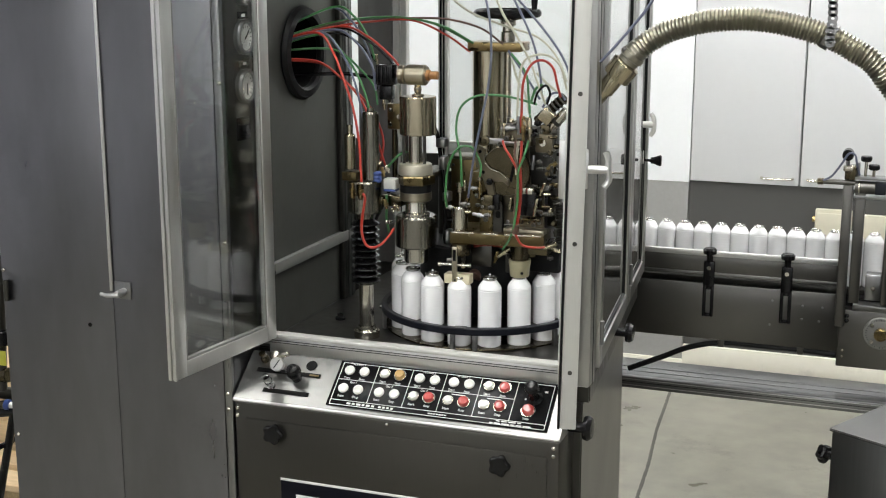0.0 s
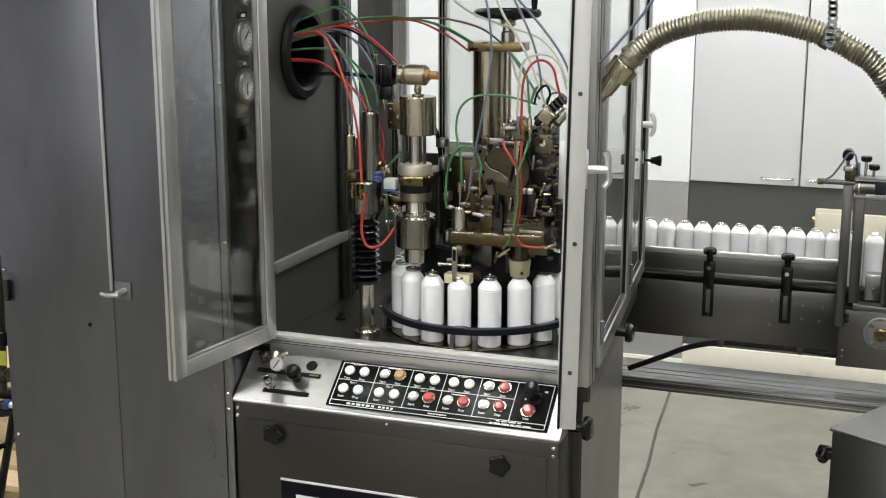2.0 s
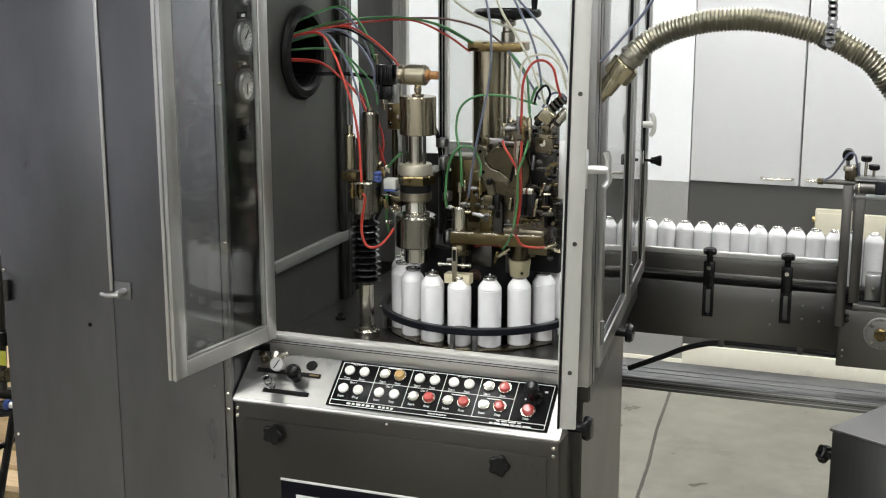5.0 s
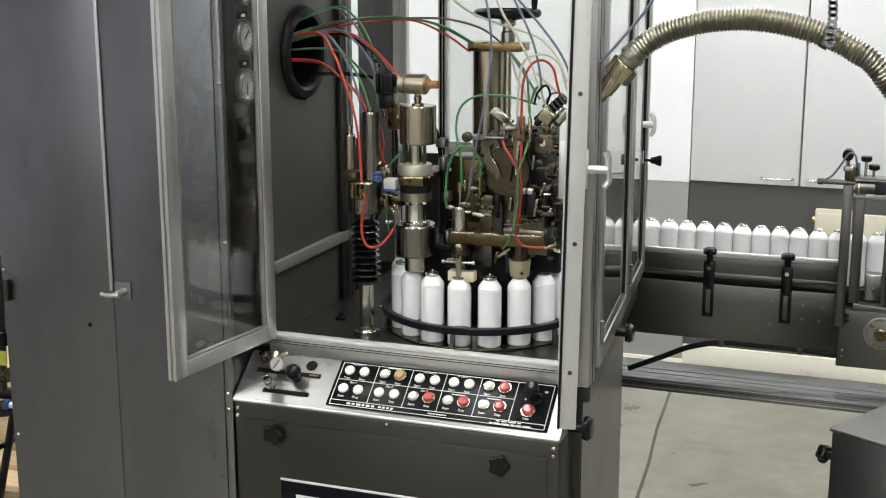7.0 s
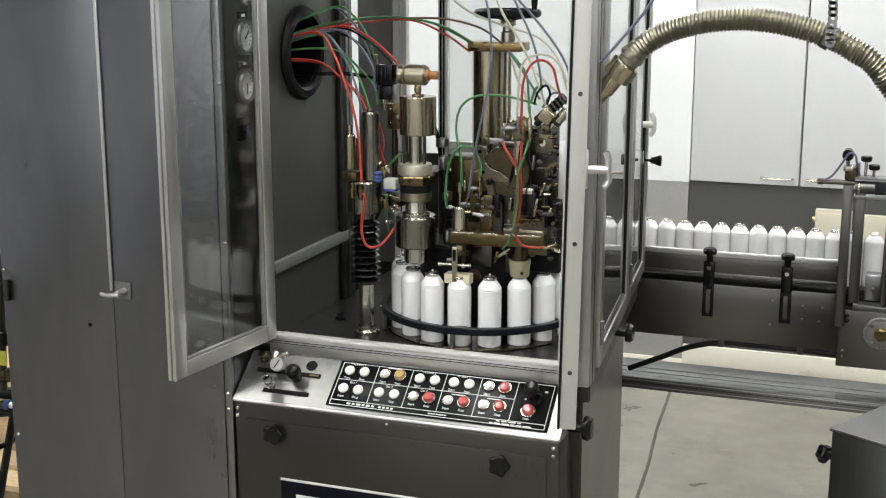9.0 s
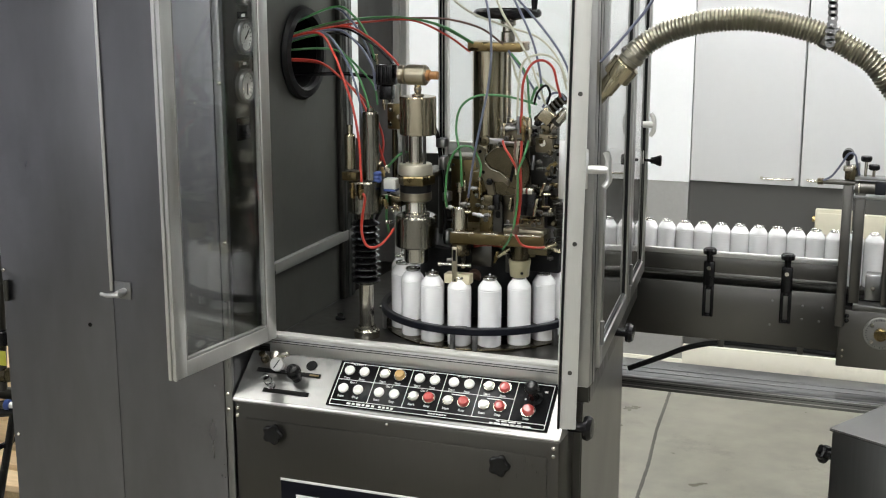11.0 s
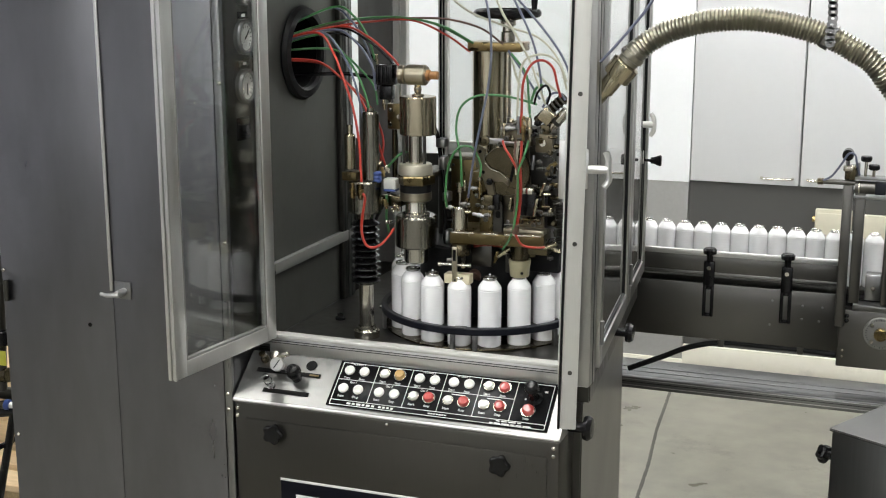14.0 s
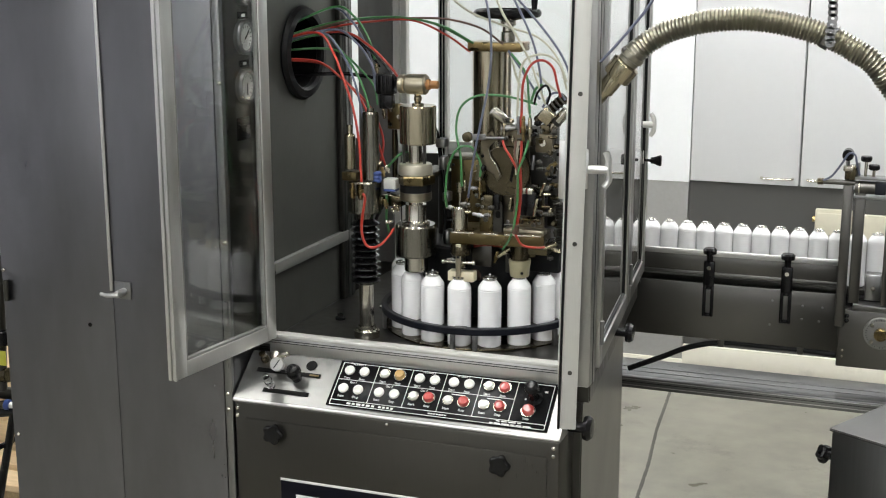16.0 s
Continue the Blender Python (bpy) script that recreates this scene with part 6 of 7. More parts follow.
    part("drop_rod", add_rod(bmesh.new(), top - co, Vector((top.x, top.y, 3.3)) - co, 0.004, 8), STEEL, chain)
    # thin grey cable past the posts
    hose([(0.472, -0.42, 1.749), (0.455, -0.42, 1.711), (0.425, -0.42, 1.672), (0.389, -0.42, 1.63), (0.365, -0.42, 1.604)], 0.0028, BLUE_HOSE, "thin grey")


build_hoses()
build_bulk_hose()


# ---- conveyor ----
BELT_Y = 0.930


def build_conveyor():
    con = thing("conveyor", "stainless steel can conveyor with side guides and black clamp brackets", "conveyor", (0, 0, 0))
    x0, x1, xe = -0.35, 0.770, 3.2
    box_part("side_plate", (x0, 0.840, 0.715), (x1, 0.846, 0.880), PLAIN_STEEL, con, "grey steel side plate", 0.002)
    box_part("side_plate", (x0, 1.014, 0.715), (xe, 1.020, 0.880), PLAIN_STEEL, con, "grey steel side plate", 0.002)
    box_part("belt", (x0, 0.885, 0.872), (xe, 0.975, 0.8885), STEEL_DARK, con, "dark slat belt", 0.002)
    box_part("belt_bed", (x0, 0.860, 0.840), (xe, 1.00, 0.871), BLACK_MATT, con, "", 0.002)
    box_part("guide_rail", (x0, 0.842, 0.961), (x1 - 0.01, 0.850, 0.977), ALUMINIUM, con, "", 0.002)
    box_part("guide_plate", (x0, 0.846, 0.905), (x1 - 0.01, 0.850, 0.9605), PLAIN_STEEL, con, "", 0.001)
    box_part("guide_foot", (x0, 0.838, 0.904), (x1 - 0.01, 0.8455, 0.914), STEEL_H, con, "", 0.002)
    box_part("rear_guide", (x0, 1.000, 0.940), (xe, 1.008, 0.977), STEEL, con, "", 0.002)
    # chain seen in the gap under the guide
    for x, z in ((0.405, 0.968), (0.622, 0.972)):
        br = part("clamp_bracket", frame_loop(bmesh.new(), (x - 0.0155, 0.786), (x + 0.0155, 0.875), 0.009, 0.826, 0.8385, 0.002), BLACK, con, "black slotted clamp bracket")
        box_part("upright", (x - 0.0155, 0.826, 0.8755), (x + 0.0155, 0.8385, 0.949), BLACK, br, "", 0.003)
        rod_part("bolt", (x, 0.826, 0.930), (x, 0.821, 0.930), 0.006, CHROME, br, "", 14)
        star = part("knob", add_lathe(bmesh.new(), [(0, 0), (0.009, 0), (0.009, 0.018), (0.019, 0.022), (0.020, 0.033), (0.015, 0.038), (0, 0.039)], 20), BLACK, br, "", pose(x, 0.834, 0.949))
    for x, z in ((0.585, 0.846), (0.668, 0.838), (0.722, 0.838), (0.668, 0.800), (0.715, 0.797), (0.58, 0.775)):
        rod_part("screw", (x, 0.840, z), (x, 0.838, z), 0.0035, STEEL, con, "", 10)
    # tower with drive housing
    xt = 0.768
    box_part("drive_housing", (xt, 0.815, 0.680), (xt + 0.75, 1.03, 0.845), PLAIN_STEEL, con, "grey steel drive housing", 0.004)
    box_part("housing_lip", (xt + 0.035, 0.811, 0.846), (xt + 0.75, 1.03, 0.862), STEEL_H, con, "", 0.003)
    dial = lathe_part("hand_dial", [(0, 0), (0.046, 0), (0.046, 0.004), (0.043, 0.006), (0.020, 0.007), (0, 0.007)], RAIL_GREY, con, "round pale steel index dial", pose(0.882, 0.814, 0.786, 90), 40)
    lathe_part("hub", [(0, 0.007), (0.018, 0.007), (0.018, 0.020), (0.013, 0.024), (0, 0.024)], AGED_BRASS, dial, "worn brass hub", None, 24)
    ticks = bmesh.new()
    for k in range(36):
        add_box(ticks, (-0.0006, 0.036, 0.0062), (0.0006, 0.041, 0.0068), 0, Matrix.Rotation(radians(10 * k), 4, "Z"))
    part("ticks", ticks, BLACK, dial)
    for k in range(4):
        a = radians(45 + 90 * k)
        rod_part("bolt", (0.033 * math.cos(a), 0.033 * math.sin(a), 0.006), (0.033 * math.cos(a), 0.033 * math.sin(a), 0.011), 0.0055, CHROME, dial, "", 12)
    for z in (0.71, 0.728):
        rod_part("screw", (xt + 0.016, 0.815, z), (xt + 0.016, 0.812, z), 0.004, CHROME, con, "", 10)
    for z in (0.822, 0.836):
        rod_part("screw", (xt + 0.022, 0.815, z - 0.008), (xt + 0.022, 0.809, z - 0.008), 0.006, BLACK, con, "", 10)
    for xa, xb in ((xt - 0.010, xt + 0.016), (xt + 0.022, xt + 0.050), (xt + 0.106, xt + 0.122)):
        box_part("upright", (xa, 0.795, 0.80 if xa < xt else 0.87), (xb, 0.812, 1.195), PLAIN_STEEL, con, "upright steel bar", 0.003)
    box_part("guide_block", (xt + 0.064, 0.800, 0.880), (xt + 0.105, 0.845, 0.952), STEEL, con, "steel guide block", 0.003)
    box_part("guide_block", (xt + 0.110, 0.800, 0.870), (xt + 0.155, 0.845, 0.945), STEEL, con, "steel guide block", 0.003)
    for p in ((0.085, 0.915), (0.132, 0.908)):
        rod_part("bolt", (xt + p[0], 0.800, p[1]), (xt + p[0], 0.794, p[1]), 0.006, CHROME, con, "", 12)
    # sensor arm and clamps on top
    rod_part("sensor_arm", (xt + 0.02, 0.80, 1.203), (xt - 0.062, 0.80, 1.203), 0.0075, PLAIN_STEEL, con, "round steel sensor arm")
    rod_part("sensor_tip", (xt - 0.062, 0.80, 1.203), (xt - 0.078, 0.80, 1.202), 0.0088, STEEL_OLD, con)
    box_part("cross_clamp", (xt - 0.008, 0.785, 1.212), (xt + 0.022, 0.825, 1.250), STEEL_OLD, con, "", 0.004)
    box_part("clamp_jaw", (xt - 0.012, 0.782, 1.236), (xt + 0.014, 0.80, 1.250), CHROME, con, "", 0.002)
    rod_part("clamp_knob", (xt - 0.002, 0.805, 1.282), (xt - 0.002, 0.775, 1.280), 0.0150, BLACK, con, "black round knob")
    rod_part("knob_stem", (xt - 0.002, 0.80, 1.2505), (xt - 0.002, 0.80, 1.270), 0.005, STEEL, con)
    box_part("slant_plate", (xt + 0.022, 0.80, 1.222), (xt + 0.030, 0.83, 1.258), STEEL, con, "", 0.002)
    box_part("cross_plate", (xt + 0.018, 0.785, 1.214), (xt + 0.18, 0.83, 1.222), STEEL, con, "", 0.002)
    rod_part("cross_tube", (xt + 0.020, 0.80, 1.192), (xt + 0.078, 0.80, 1.192), 0.0175, PLAIN_STEEL, con, "stout steel tube")
    rod_part("tube_ring", (xt + 0.028, 0.80, 1.192), (xt + 0.034, 0.80, 1.192), 0.0182, CHROME, con)
    box_part("tube_end", (xt + 0.072, 0.782, 1.176), (xt + 0.100, 0.82, 1.208), NAVY_BLACK, con, "dark square tube end", 0.002)
    box_part("cross_plate", (xt + 0.018, 0.79, 1.162), (xt + 0.15, 0.83, 1.170), STEEL, con, "", 0.002)
    for x, z in ((0.045, 1.262), (0.066, 1.240)):
        rod_part("thumb_screw_stem", (xt + x, 0.80, 1.2225), (xt + x, 0.80, z), 0.004, CHROME, con, "", 10)
        lathe_part("thumb_screw", [(0, 0), (0.010, 0), (0.0145, 0.003), (0.0150, 0.012), (0.0130, 0.015), (0, 0.015)], BLACK, con, "black thumb screw", pose(xt + x, 0.80, z), 20)
    part("sensor_wire", add_tube(bmesh.new(), [(xt - 0.062, 0.79, 1.207), (xt - 0.040, 0.785, 1.222), (xt - 0.018, 0.775, 1.255), (xt + 0.000, 0.772, 1.285), (xt + 0.016, 0.775, 1.282), (xt + 0.022, 0.785, 1.255), (xt + 0.030, 0.80, 1.225)], 0.003, 8), BLUE_HOSE, con, "thin grey cable")
    # legs of the drive end
    for x in (1.05, 2.6):
        box_part("leg", (x, 0.85, 0.0), (x + 0.06, 0.91, 0.715), STEEL, con, "", 0.003)
        box_part("leg", (x, 0.96, 0.0), (x + 0.06, 1.013, 0.715), STEEL, con, "", 0.003)
    # drive cable slung below
    cab = thing("drive_cable", "black cable slung below the conveyor", "cable", (0.446, 0.845, 0.707))
    pts = [(0.178, 0.845, 0.599), (0.275, 0.845, 0.645), (0.356, 0.845, 0.684), (0.445, 0.845, 0.706), (0.55, 0.845, 0.708), (0.676, 0.845, 0.708), (0.784, 0.845, 0.702)]
    bm = add_tube(bmesh.new(), [Vector(p) - Vector((0.446, 0.845, 0.707)) for p in pts], 0.0082, 10)
    part("cable", bm, BLACK_MATT, cab)
    for k, (x, z) in enumerate(((0.450, 0.700), (0.672, 0.700))):
        part("clip", add_box(bmesh.new(), (x - 0.458, -0.009, z - 0.712), (x - 0.440, 0.012, z - 0.690), 0.002), STEEL_DARK, cab)
    # long steel beam under it
    beam = thing("floor_beam", "long stainless steel box beam joining the machines", "beam", (0.0, 0.83, 0.545))
    box_part("top_channel", (-0.4, 0.020, 0.012), (2.4, 0.19, 0.033), STEEL, beam, "", 0.004)
    box_part("front_channel", (-0.4, -0.002, -0.001), (2.4, 0.022, 0.034), STEEL, beam, "", 0.004)
    box_part("groove", (-0.4, -0.0035, 0.019), (2.4, -0.0022, 0.0205), BLACK_MATT, beam, "", 0)
    for z in (0.0085, 0.0265):
        box_part("rib", (-0.4, -0.0035, z), (2.4, -0.0022, z + 0.0018), ALUMINIUM, beam, "", 0)
    for y in (0.06, 0.10):
        box_part("rib", (-0.4, y, 0.0332), (2.4, y + 0.003, 0.0345), STEEL, beam, "", 0)
    for x in (-0.3, 2.2):
        box_part("leg", (x, 0.06, -0.545), (x + 0.06, 0.12, 0.011), STEEL, beam, "", 0.003)


def build_near_cabinet():
    box = thing("side_cabinet", "low brushed steel cabinet with a hemmed lid and a side knob", "cabinet", (0.0, 0.0, 0.0))
    a, b, c = Vector((0.81, -0.173, 0.85)), Vector((0.911, 0.119, 0.85)), Vector((0.92, -0.234, 0.85))
    u = (c - a).normalized()
    v = Vector((-u.y, u.x, 0))
    m = Matrix((( u.x, v.x, 0, a.x), (u.y, v.y, 0, a.y), (0, 0, 1, 0), (0, 0, 0, 1)))
    body = part("body", add_box(bmesh.new(), (0.002, 0.002, 0.0), (0.7, 0.55, 0.842), 0.004), STEEL, box, "", m)
    part("lid", add_box(bmesh.new(), (-0.001, -0.003, 0.843), (0.704, 0.553, 0.851), 0.002), LID_STEEL, box, "", m)
    hem = bmesh.new()
    for k in range(140):
        add_box(hem, (0.001 + k * 0.005, -0.0052, 0.8465), (0.0042 + k * 0.005, -0.0032, 0.8508), 0.0, None)
    part("hem", hem, STEEL, box, "ribbed bright hem", m)
    k = star_knob(box, (0, 0, 0), (-1, 0, 0), 0.0185, 0.028, "dark blue star knob")
    k.matrix_basis = m @ Matrix.Translation((-0.004, 0.018, 0.782)) @ Vector((-1, 0, 0)).to_track_quat("Z", "Y").to_matrix().to_4x4()


build_conveyor()
build_near_cabinet()


# ---- cans and valves ----
RING_R, FIRST, STEP = 0.1945, FIRST_POCKET, 20.0
CAN_PITCH = 0.0531
BELT_Z = 0.889


def can_meshes():
    body = [(0, 0.003), (0.020, 0.002), (0.0245, 0.0), (0.0262, 0.002), (0.0265, 0.005), (0.0265, 0.1255), (0.0266, 0.1262), (0.0257, 0.1272), (0.0257, 0.1282), (0.0264, 0.1292),
            (0.0261, 0.1308), (0.0248, 0.1345), (0.0224, 0.1388), (0.0180, 0.1446), (0.0156, 0.1478), (0.0142, 0.1490)]
    rim = [(0.0142, 0.1485), (0.0148, 0.150), (0.0146, 0.152), (0.0135, 0.1528), (0.0122, 0.152), (0.0118, 0.150), (0.0118, 0.146), (0, 0.144)]
    b = mesh_of("body", add_lathe(bmesh.new(), body, 28), CAN_WHITE)
    r = mesh_of("rim", add_lathe(bmesh.new(), rim, 20), TINPLATE)
    r.materials.append(DARK_HOLE)
    for f in r.polygons:
        if f.center.z < 0.1495 and (f.center.x ** 2 + f.center.y ** 2) < 0.0116 ** 2:
            f.material_index = 1
    return b, r


CAN_BODY, CAN_RIM = can_meshes()


def make_can(m, label, group):
    can = tagged(new("aerosol_can", CAN_BODY), label, "aerosol can", group)
    rim = new("rim", CAN_RIM)
    rim.parent = can
    rim["label"] = "bare metal mouth rim"
    can.matrix_basis = m
    return can


VALVE_CUP = mesh_of("valve_cup", add_lathe(bmesh.new(), [(0.0152, 0.0), (0.0166, 0.0015), (0.0166, 0.0035), (0.0152, 0.005), (0.0135, 0.0045), (0.0125, 0.0025), (0.0085, 0.002),
                                                        (0.0062, 0.0035), (0.0060, 0.0075), (0.0040, 0.0085), (0, 0.0085)], 24), TINPLATE)
VALVE_STEM = mesh_of("stem", add_lathe(bmesh.new(), [(0, 0.0085), (0.0022, 0.0085), (0.0022, 0.0108), (0.0016, 0.0116), (0, 0.0116)], 12), PALE_PLASTIC)


def make_valve(m):
    v = tagged(new("valve_cup", VALVE_CUP), "small bright metal valve cup with a pale stem", "aerosol valve", "valves on the cans")
    s = new("stem", VALVE_STEM)
    s.parent = v
    v.matrix_basis = m
    return v


def ring_pose(angle, h=0.0):
    a = radians(angle)
    return pose(RING_R * math.cos(a), RING_R * math.sin(a), DECK + 0.004 + h, 0, 0, angle)


TABLE_CANS, TABLE_VALVES, BELT_CANS = [], [], []
VALVE_LIFT = 0.1510


def build_cans():
    for k in range(18):
        ang = FIRST + STEP * k
        open_can = 1 <= k <= 9
        TABLE_CANS.append((make_can(ring_pose(ang), "white lacquered aerosol can standing in the turntable", "cans on the turntable"), ang))
        if not open_can:
            TABLE_VALVES.append((make_valve(ring_pose(ang, VALVE_LIFT)), ang, 0))
    # valves waiting in the feed tube above the placing station
    for k in range(6):
        TABLE_VALVES.append((make_valve(ring_pose(FIRST + STEP, VALVE_LIFT + 0.016 + 0.0105 * k)), FIRST + STEP, k + 1))
    for k in range(48):
        x = 0.4740 - CAN_PITCH * 7 + CAN_PITCH * k
        BELT_CANS.append((make_can(pose(x, BELT_Y, BELT_Z, 0, 0, 37 * k), "white lacquered aerosol can riding on the conveyor belt", "cans on the conveyor"), x, 37 * k))


build_cans()


# ---- corner behind the cabinet ----
def build_clutter():
    pal = thing("pallet", "pale wooden pallet lying on the floor behind the cabinet", "pallet", (-1.9, 0.43, 0.0))
    for k in range(5):
        part("board", add_box(bmesh.new(), (-0.5, -0.06 + 0.15 * k, 0.115), (0.62, 0.05 + 0.15 * k, 0.137), 0.003), WOOD, pal)
    for x in (-0.45, 0.05, 0.54):
        part("bearer", add_box(bmesh.new(), (x - 0.05, -0.06, 0.0), (x + 0.05, 0.65, 0.114), 0.004), WOOD, pal)
    box = thing("wooden_crate", "pale plywood crate standing on the pallet", "crate", (-1.9, 0.52, 0.137))
    part("crate_side", add_box(bmesh.new(), (-0.3, 0.15, 0.0), (0.5, 0.55, 0.26), 0.004), WOOD, box)
    for k in range(2):
        part("batten", add_box(bmesh.new(), (-0.31, 0.138, 0.02 + 0.15 * k), (0.505, 0.149, 0.09 + 0.15 * k), 0.003), WOOD, box)
    leg = thing("stand", "black steel stand with sloping legs", "stand", (-1.40, 0.10, 0.0))
    o = Vector((-1.40, 0.10, 0.0))
    part("leg", add_rod(bmesh.new(), Vector((-1.552, 0.1, 0.198)) - o, Vector((-1.467, 0.1, 0.51)) - o, 0.012, 12), BLACK, leg)
    part("leg", add_rod(bmesh.new(), Vector((-1.62, 0.10, 0.0)) - o, Vector((-1.552, 0.1, 0.198)) - o, 0.012, 12), BLACK, leg)
    part("beam", add_rod(bmesh.new(), Vector((-1.639, 0.1, 0.48)) - o, Vector((-1.455, 0.1, 0.515)) - o, 0.014, 12), BLACK, leg)
    v = thing("pipe_valve", "grey pipe valve with a blue collar", "valve", (-1.498, 0.1, 0.524))
    o = Vector((-1.498, 0.1, 0.524))
    part("pipe", add_rod(bmesh.new(), Vector((-1.596, 0.1, 0.508)) - o, Vector((-1.493, 0.1, 0.531)) - o, 0.013, 18), STEEL_OLD, v)
    part("collar", add_rod(bmesh.new(), Vector((-1.493, 0.1, 0.531)) - o, Vector((-1.477, 0.1, 0.531)) - o, 0.016, 18), BLUE_PLASTIC, v)
    part("cap", add_rod(bmesh.new(), Vector((-1.477, 0.1, 0.531)) - o, Vector((-1.463, 0.1, 0.531)) - o, 0.010, 14), WHITE_INK, v)
    u = thing("pipe_run", "grey pipes with a black clamp", "pipe", (-1.516, 0.12, 0.584))
    o = Vector((-1.516, 0.12, 0.584))
    part("pipe", add_rod(bmesh.new(), Vector((-1.52, 0.12, 0.566)) - o, Vector((-1.492, 0.12, 0.975)) - o, 0.016, 16), STEEL_DARK, u)
    part("pipe", add_rod(bmesh.new(), Vector((-1.583, 0.12, 0.604)) - o, Vector((-1.49, 0.12, 0.615)) - o, 0.022, 16), STEEL_OLD, u)
    part("clamp", add_rod(bmesh.new(), Vector((-1.495, 0.11, 0.709)) - o, Vector((-1.493, 0.11, 0.752)) - o, 0.020, 16), BLACK, u)
    part("tag", add_box(bmesh.new(), Vector((-1.514, 0.1, 0.649)) - o, Vector((-1.482, 0.1, 0.693)) - o + Vector((0, 0.004, 0)), 0.001), YELLOW, u, "yellow tag")
    part("lower_rail", add_box(bmesh.new(), Vector((-1.618, 0.13, 0.534)) - o, Vector((-1.494, 0.13, 0.566)) - o + Vector((0, 0.02, 0)), 0.001), STEEL_DARK, u)
    c = thing("loose_cable", "black cable across the pallet", "cable", (-2.094, 0.75, 0.127))
    o = Vector((-2.094, 0.75, 0.127))
    part("cable", add_tube(bmesh.new(), [Vector((-1.519, 0.068, 0.4)) - o, Vector((-1.509, 0.105, 0.405)) - o, Vector((-1.509, 0.144, 0.405)) - o, Vector((-1.529, 0.221, 0.4)) - o], 0.008, 8), BLACK, c)
    # electrical box in the recess behind the conveyor
    b = thing("junction_box", "cream plastic junction box on the recess wall", "junction box", (0.62, 2.785, 0.70))
    lo, hi = Vector((0.561, 2.77, 0.659)), Vector((0.845, 2.77, 0.761))
    part("housing", add_box(bmesh.new(), (lo.x - 0.62, -0.01, lo.z - 0.76), (lo.x - 0.47, 0.021, hi.z - 0.70), 0.006), PAPER, b)
    part("lid", add_box(bmesh.new(), (lo.x - 0.612, -0.018, lo.z - 0.75), (lo.x - 0.478, -0.0105, hi.z - 0.715), 0.004), PAPER, b)
    for k in range(3):
        part("terminal_bar", add_box(bmesh.new(), (lo.x - 0.600 + 0.040 * k, -0.0195, -0.052), (lo.x - 0.572 + 0.040 * k, -0.0182, -0.045)), WALL_GREY, b)
    part("second_lid", add_box(bmesh.new(), (lo.x - 0.455, -0.01, lo.z - 0.76), (lo.x - 0.31, 0.021, hi.z - 0.715), 0.006), PAPER, b)
    part("latch", add_rod(bmesh.new(), (lo.x - 0.632, 0.0, hi.z - 0.745), (lo.x - 0.621, 0.0, hi.z - 0.745), 0.012, 12), BRASS, b)


build_clutter()


# ---- motion ----
TURN_STEPS = ((0.0, 0.0), (0.30, 0.0), (0.35, 0.04), (0.40, 0.14), (0.50, 0.40), (0.60, 0.70), (0.70, 0.89), (0.80, 0.985), (0.85, 1.0))
BELT_STEPS = ((0.0, 0.0), (0.42, 0.0), (0.5, 0.05), (0.6, 0.16), (0.7, 0.33), (0.85, 0.58), (1.0, 0.79), (1.15, 0.91), (1.35, 0.97), (1.8, 1.0))
RAM_STEPS = ((0.0, 0.0), (0.80, 0.0), (0.90, 0.32), (1.00, 0.62), (1.10, 0.66), (1.20, 0.98), (1.30, 1.0), (1.58, 1.0), (1.70, 0.72), (1.80, 0.12), (1.90, 0.0))
CRANK_STEPS = ((0.0, 0.0), (0.88, 0.0), (0.96, 0.25), (1.04, 0.75), (1.10, 0.95), (1.16, 1.0), (1.58, 1.0), (1.66, 0.8), (1.74, 0.3), (1.82, 0.06), (1.90, 0.0))
PISTON_STEPS = ((0.0, 0), (0.99, 0), (1.07, 1), (1.15, 2), (1.62, 2), (1.70, 1), (1.78, 0))
CLAMP_STEPS = ((0.0, 0.0), (0.80, 0.0), (0.90, 0.85), (0.96, 1.0), (1.58, 1.0), (1.66, 0.4), (1.72, 0.0))


STARTS = (0.0, 2.98, 5.925, 8.90, 11.88, 14.925, 17.9)


def cycle_rows(steps, whole):
    """Times over the clip with the cycle's number and the share of the stroke done."""
    rows = []
    for n in range(6):
        for t, s in steps:
            time = STARTS[n] + t
            if time <= 16.0:
                rows.append((time, n, s))
    last = rows[-1]
    if last[0] < 16.0:
        nxt = [(STARTS[n] + t, n, s) for n in range(7) for t, s in steps if STARTS[n] + t > 16.0]
        rows.append((16.0, last[1], last[2] if not nxt else last[2] + (nxt[0][2] - last[2]) * (16.0 - last[0]) / max(1e-6, nxt[0][0] - last[0]) if nxt[0][1] == last[1] else last[2]))
    return rows


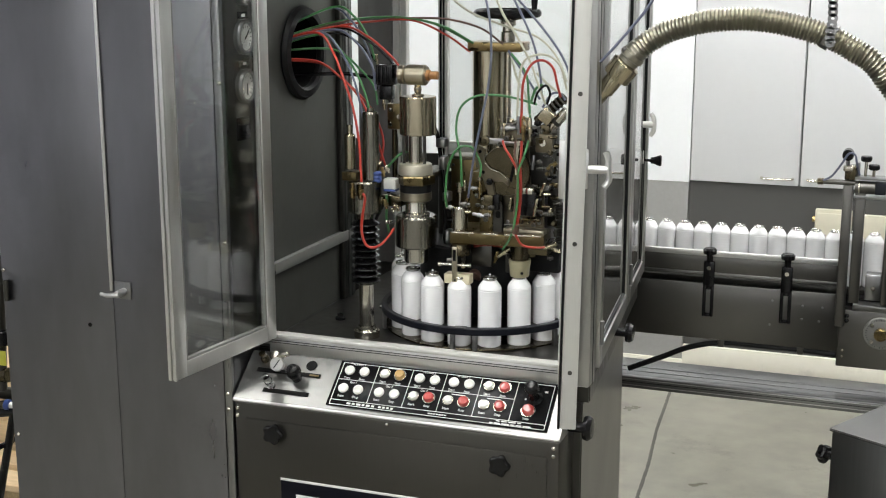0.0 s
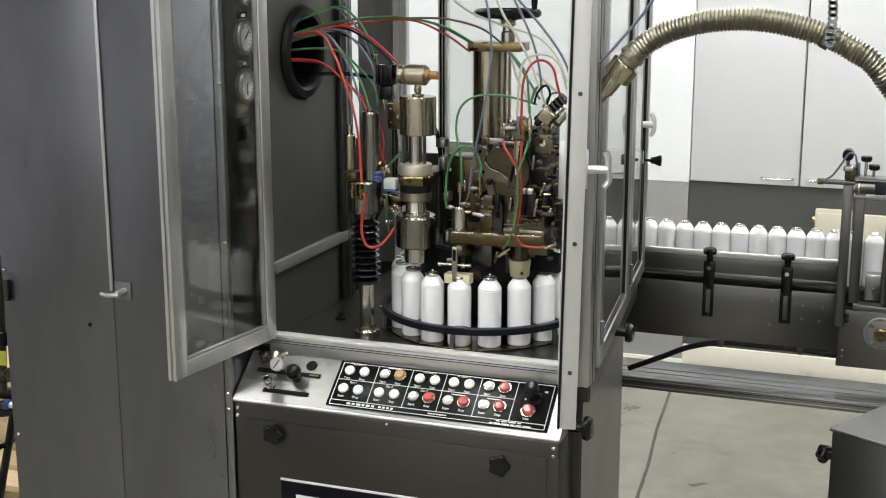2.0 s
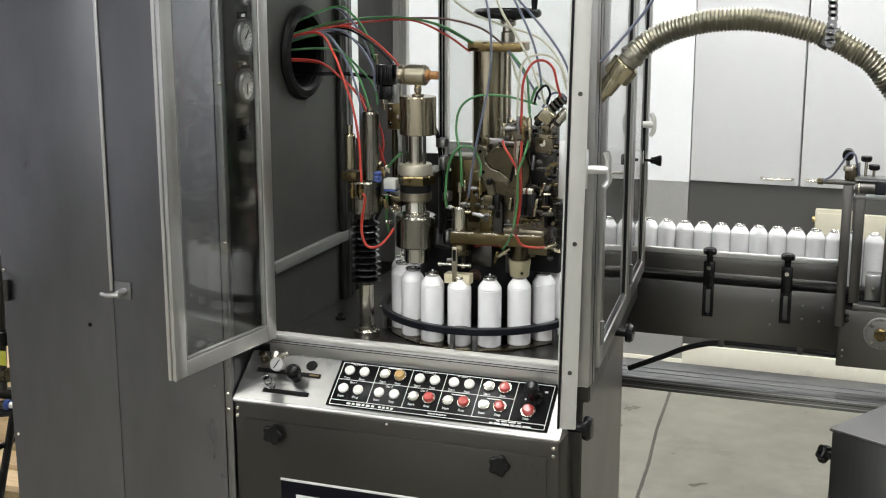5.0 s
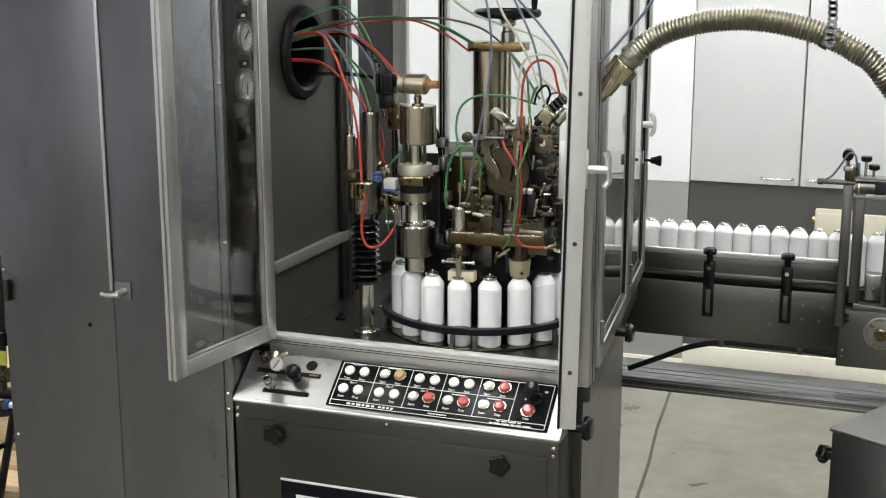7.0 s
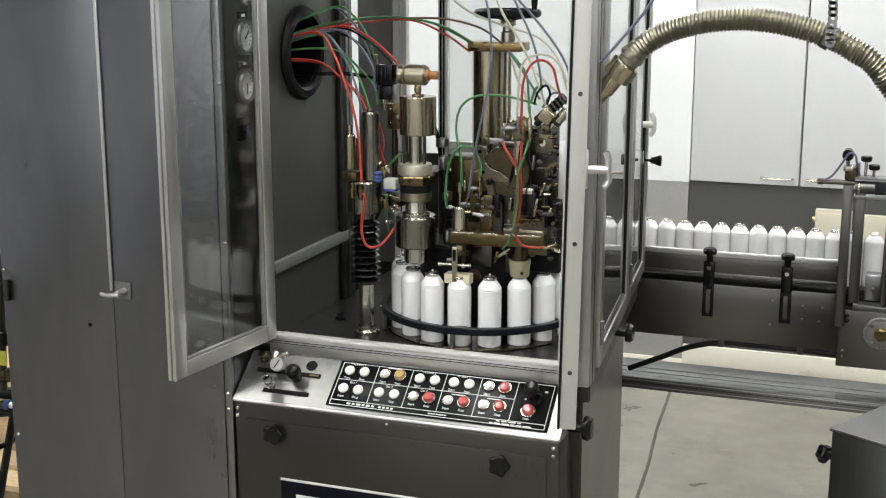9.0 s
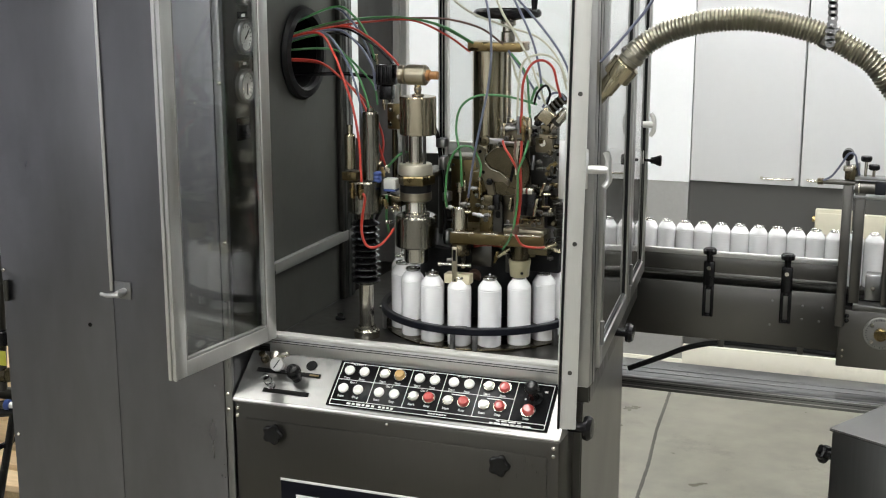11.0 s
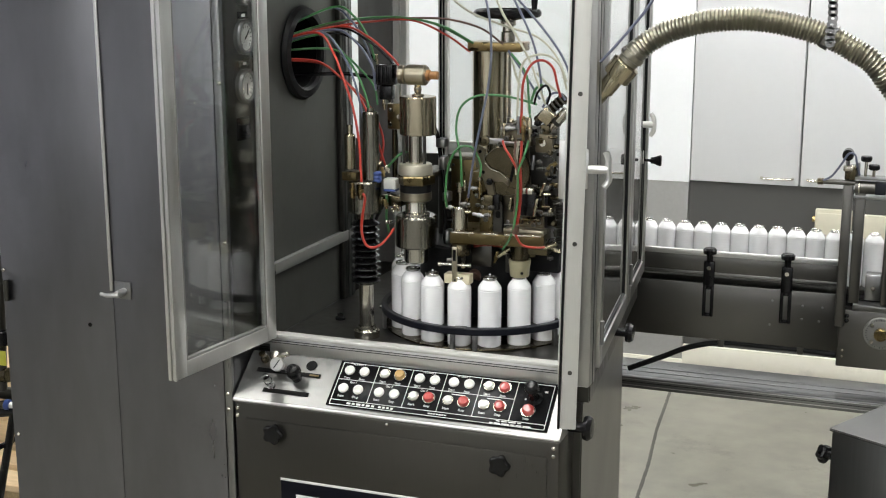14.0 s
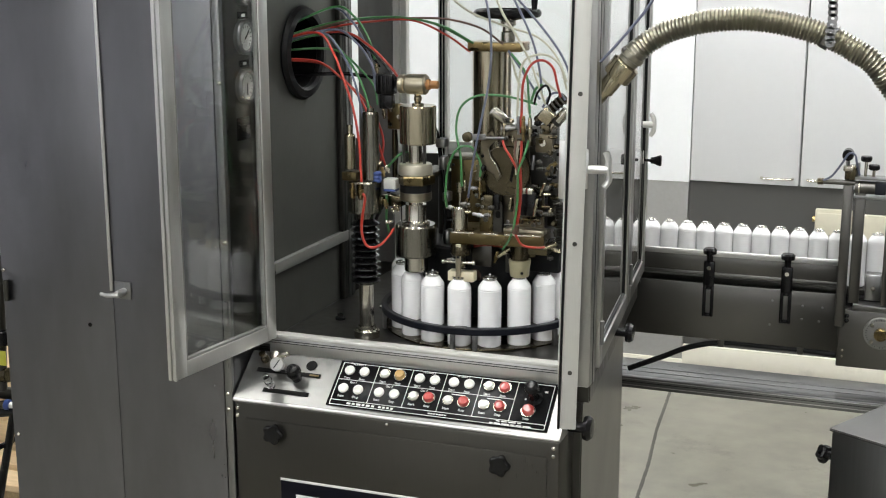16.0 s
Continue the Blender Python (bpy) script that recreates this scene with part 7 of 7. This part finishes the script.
def motions():
    turn = cycle_rows(TURN_STEPS, True)
    for can, ang in TABLE_CANS:
        walk(can, [(t, ring_pose(ang - STEP * (n + s))) for t, n, s in turn])
    for valve, ang, wait in TABLE_VALVES:
        rows = []
        for t, n, s in turn:
            done = n + s - wait + (1 if wait else 0)
            if wait == 0:
                rows.append((t, ring_pose(ang - STEP * (n + s), VALVE_LIFT)))
            elif done <= 0:
                rows.append((t, ring_pose(ang, VALVE_LIFT + 0.016 + 0.0105 * (wait - 1 - n - s))))
            else:
                rows.append((t, ring_pose(ang - STEP * max(0.0, done), VALVE_LIFT)))
        walk(valve, rows)
    belt = cycle_rows(BELT_STEPS, True)
    for can, x, a in BELT_CANS:
        walk(can, [(t, pose(x - CAN_PITCH * (n + s), BELT_Y, BELT_Z, 0, 0, a)) for t, n, s in belt])
    ram = cycle_rows(RAM_STEPS, False)
    walk(RAM["ram"], [(t, pose(0, 0, -0.031 * s)) for t, n, s in ram])
    for key, reach in (("ram", 0.29), ("ram2", 0.29)):
        ob, m = HOSE[key]
        walk(ob, [(t, m @ pose(0, 0, 0, 0, math.degrees(math.asin(0.031 * s / reach)))) for t, n, s in ram])
    crank = cycle_rows(CRANK_STEPS, False)
    rock, m = MOVERS["rock"]
    walk(rock, [(t, m @ pose(0, 0, 0, 0, 38 * s)) for t, n, s in crank])
    arm, m = MOVERS["arm"]
    walk(arm, [(t, m @ pose(-0.046 * s, 0, 0.007 * s, 0, -3 * s)) for t, n, s in crank])
    piston, m = MOVERS["piston"]
    aims = [Vector((0.75, -0.60, 0.28)), Vector((-0.72, -0.30, 0.62)), Vector((0.22, 0.25, 0.94))]
    turns = [a.to_track_quat("Z", "Y").to_matrix().to_4x4() for a in aims]
    walk(piston, [(t, m @ turns[int(s)]) for t, n, s in cycle_rows(PISTON_STEPS, False)])
    grip, m = MOVERS["grip"]
    walk(grip, [(t, m @ pose(0.008 * s, 0.002 * s, 0.006 * s)) for t, n, s in cycle_rows(CLAMP_STEPS, False)])


motions()
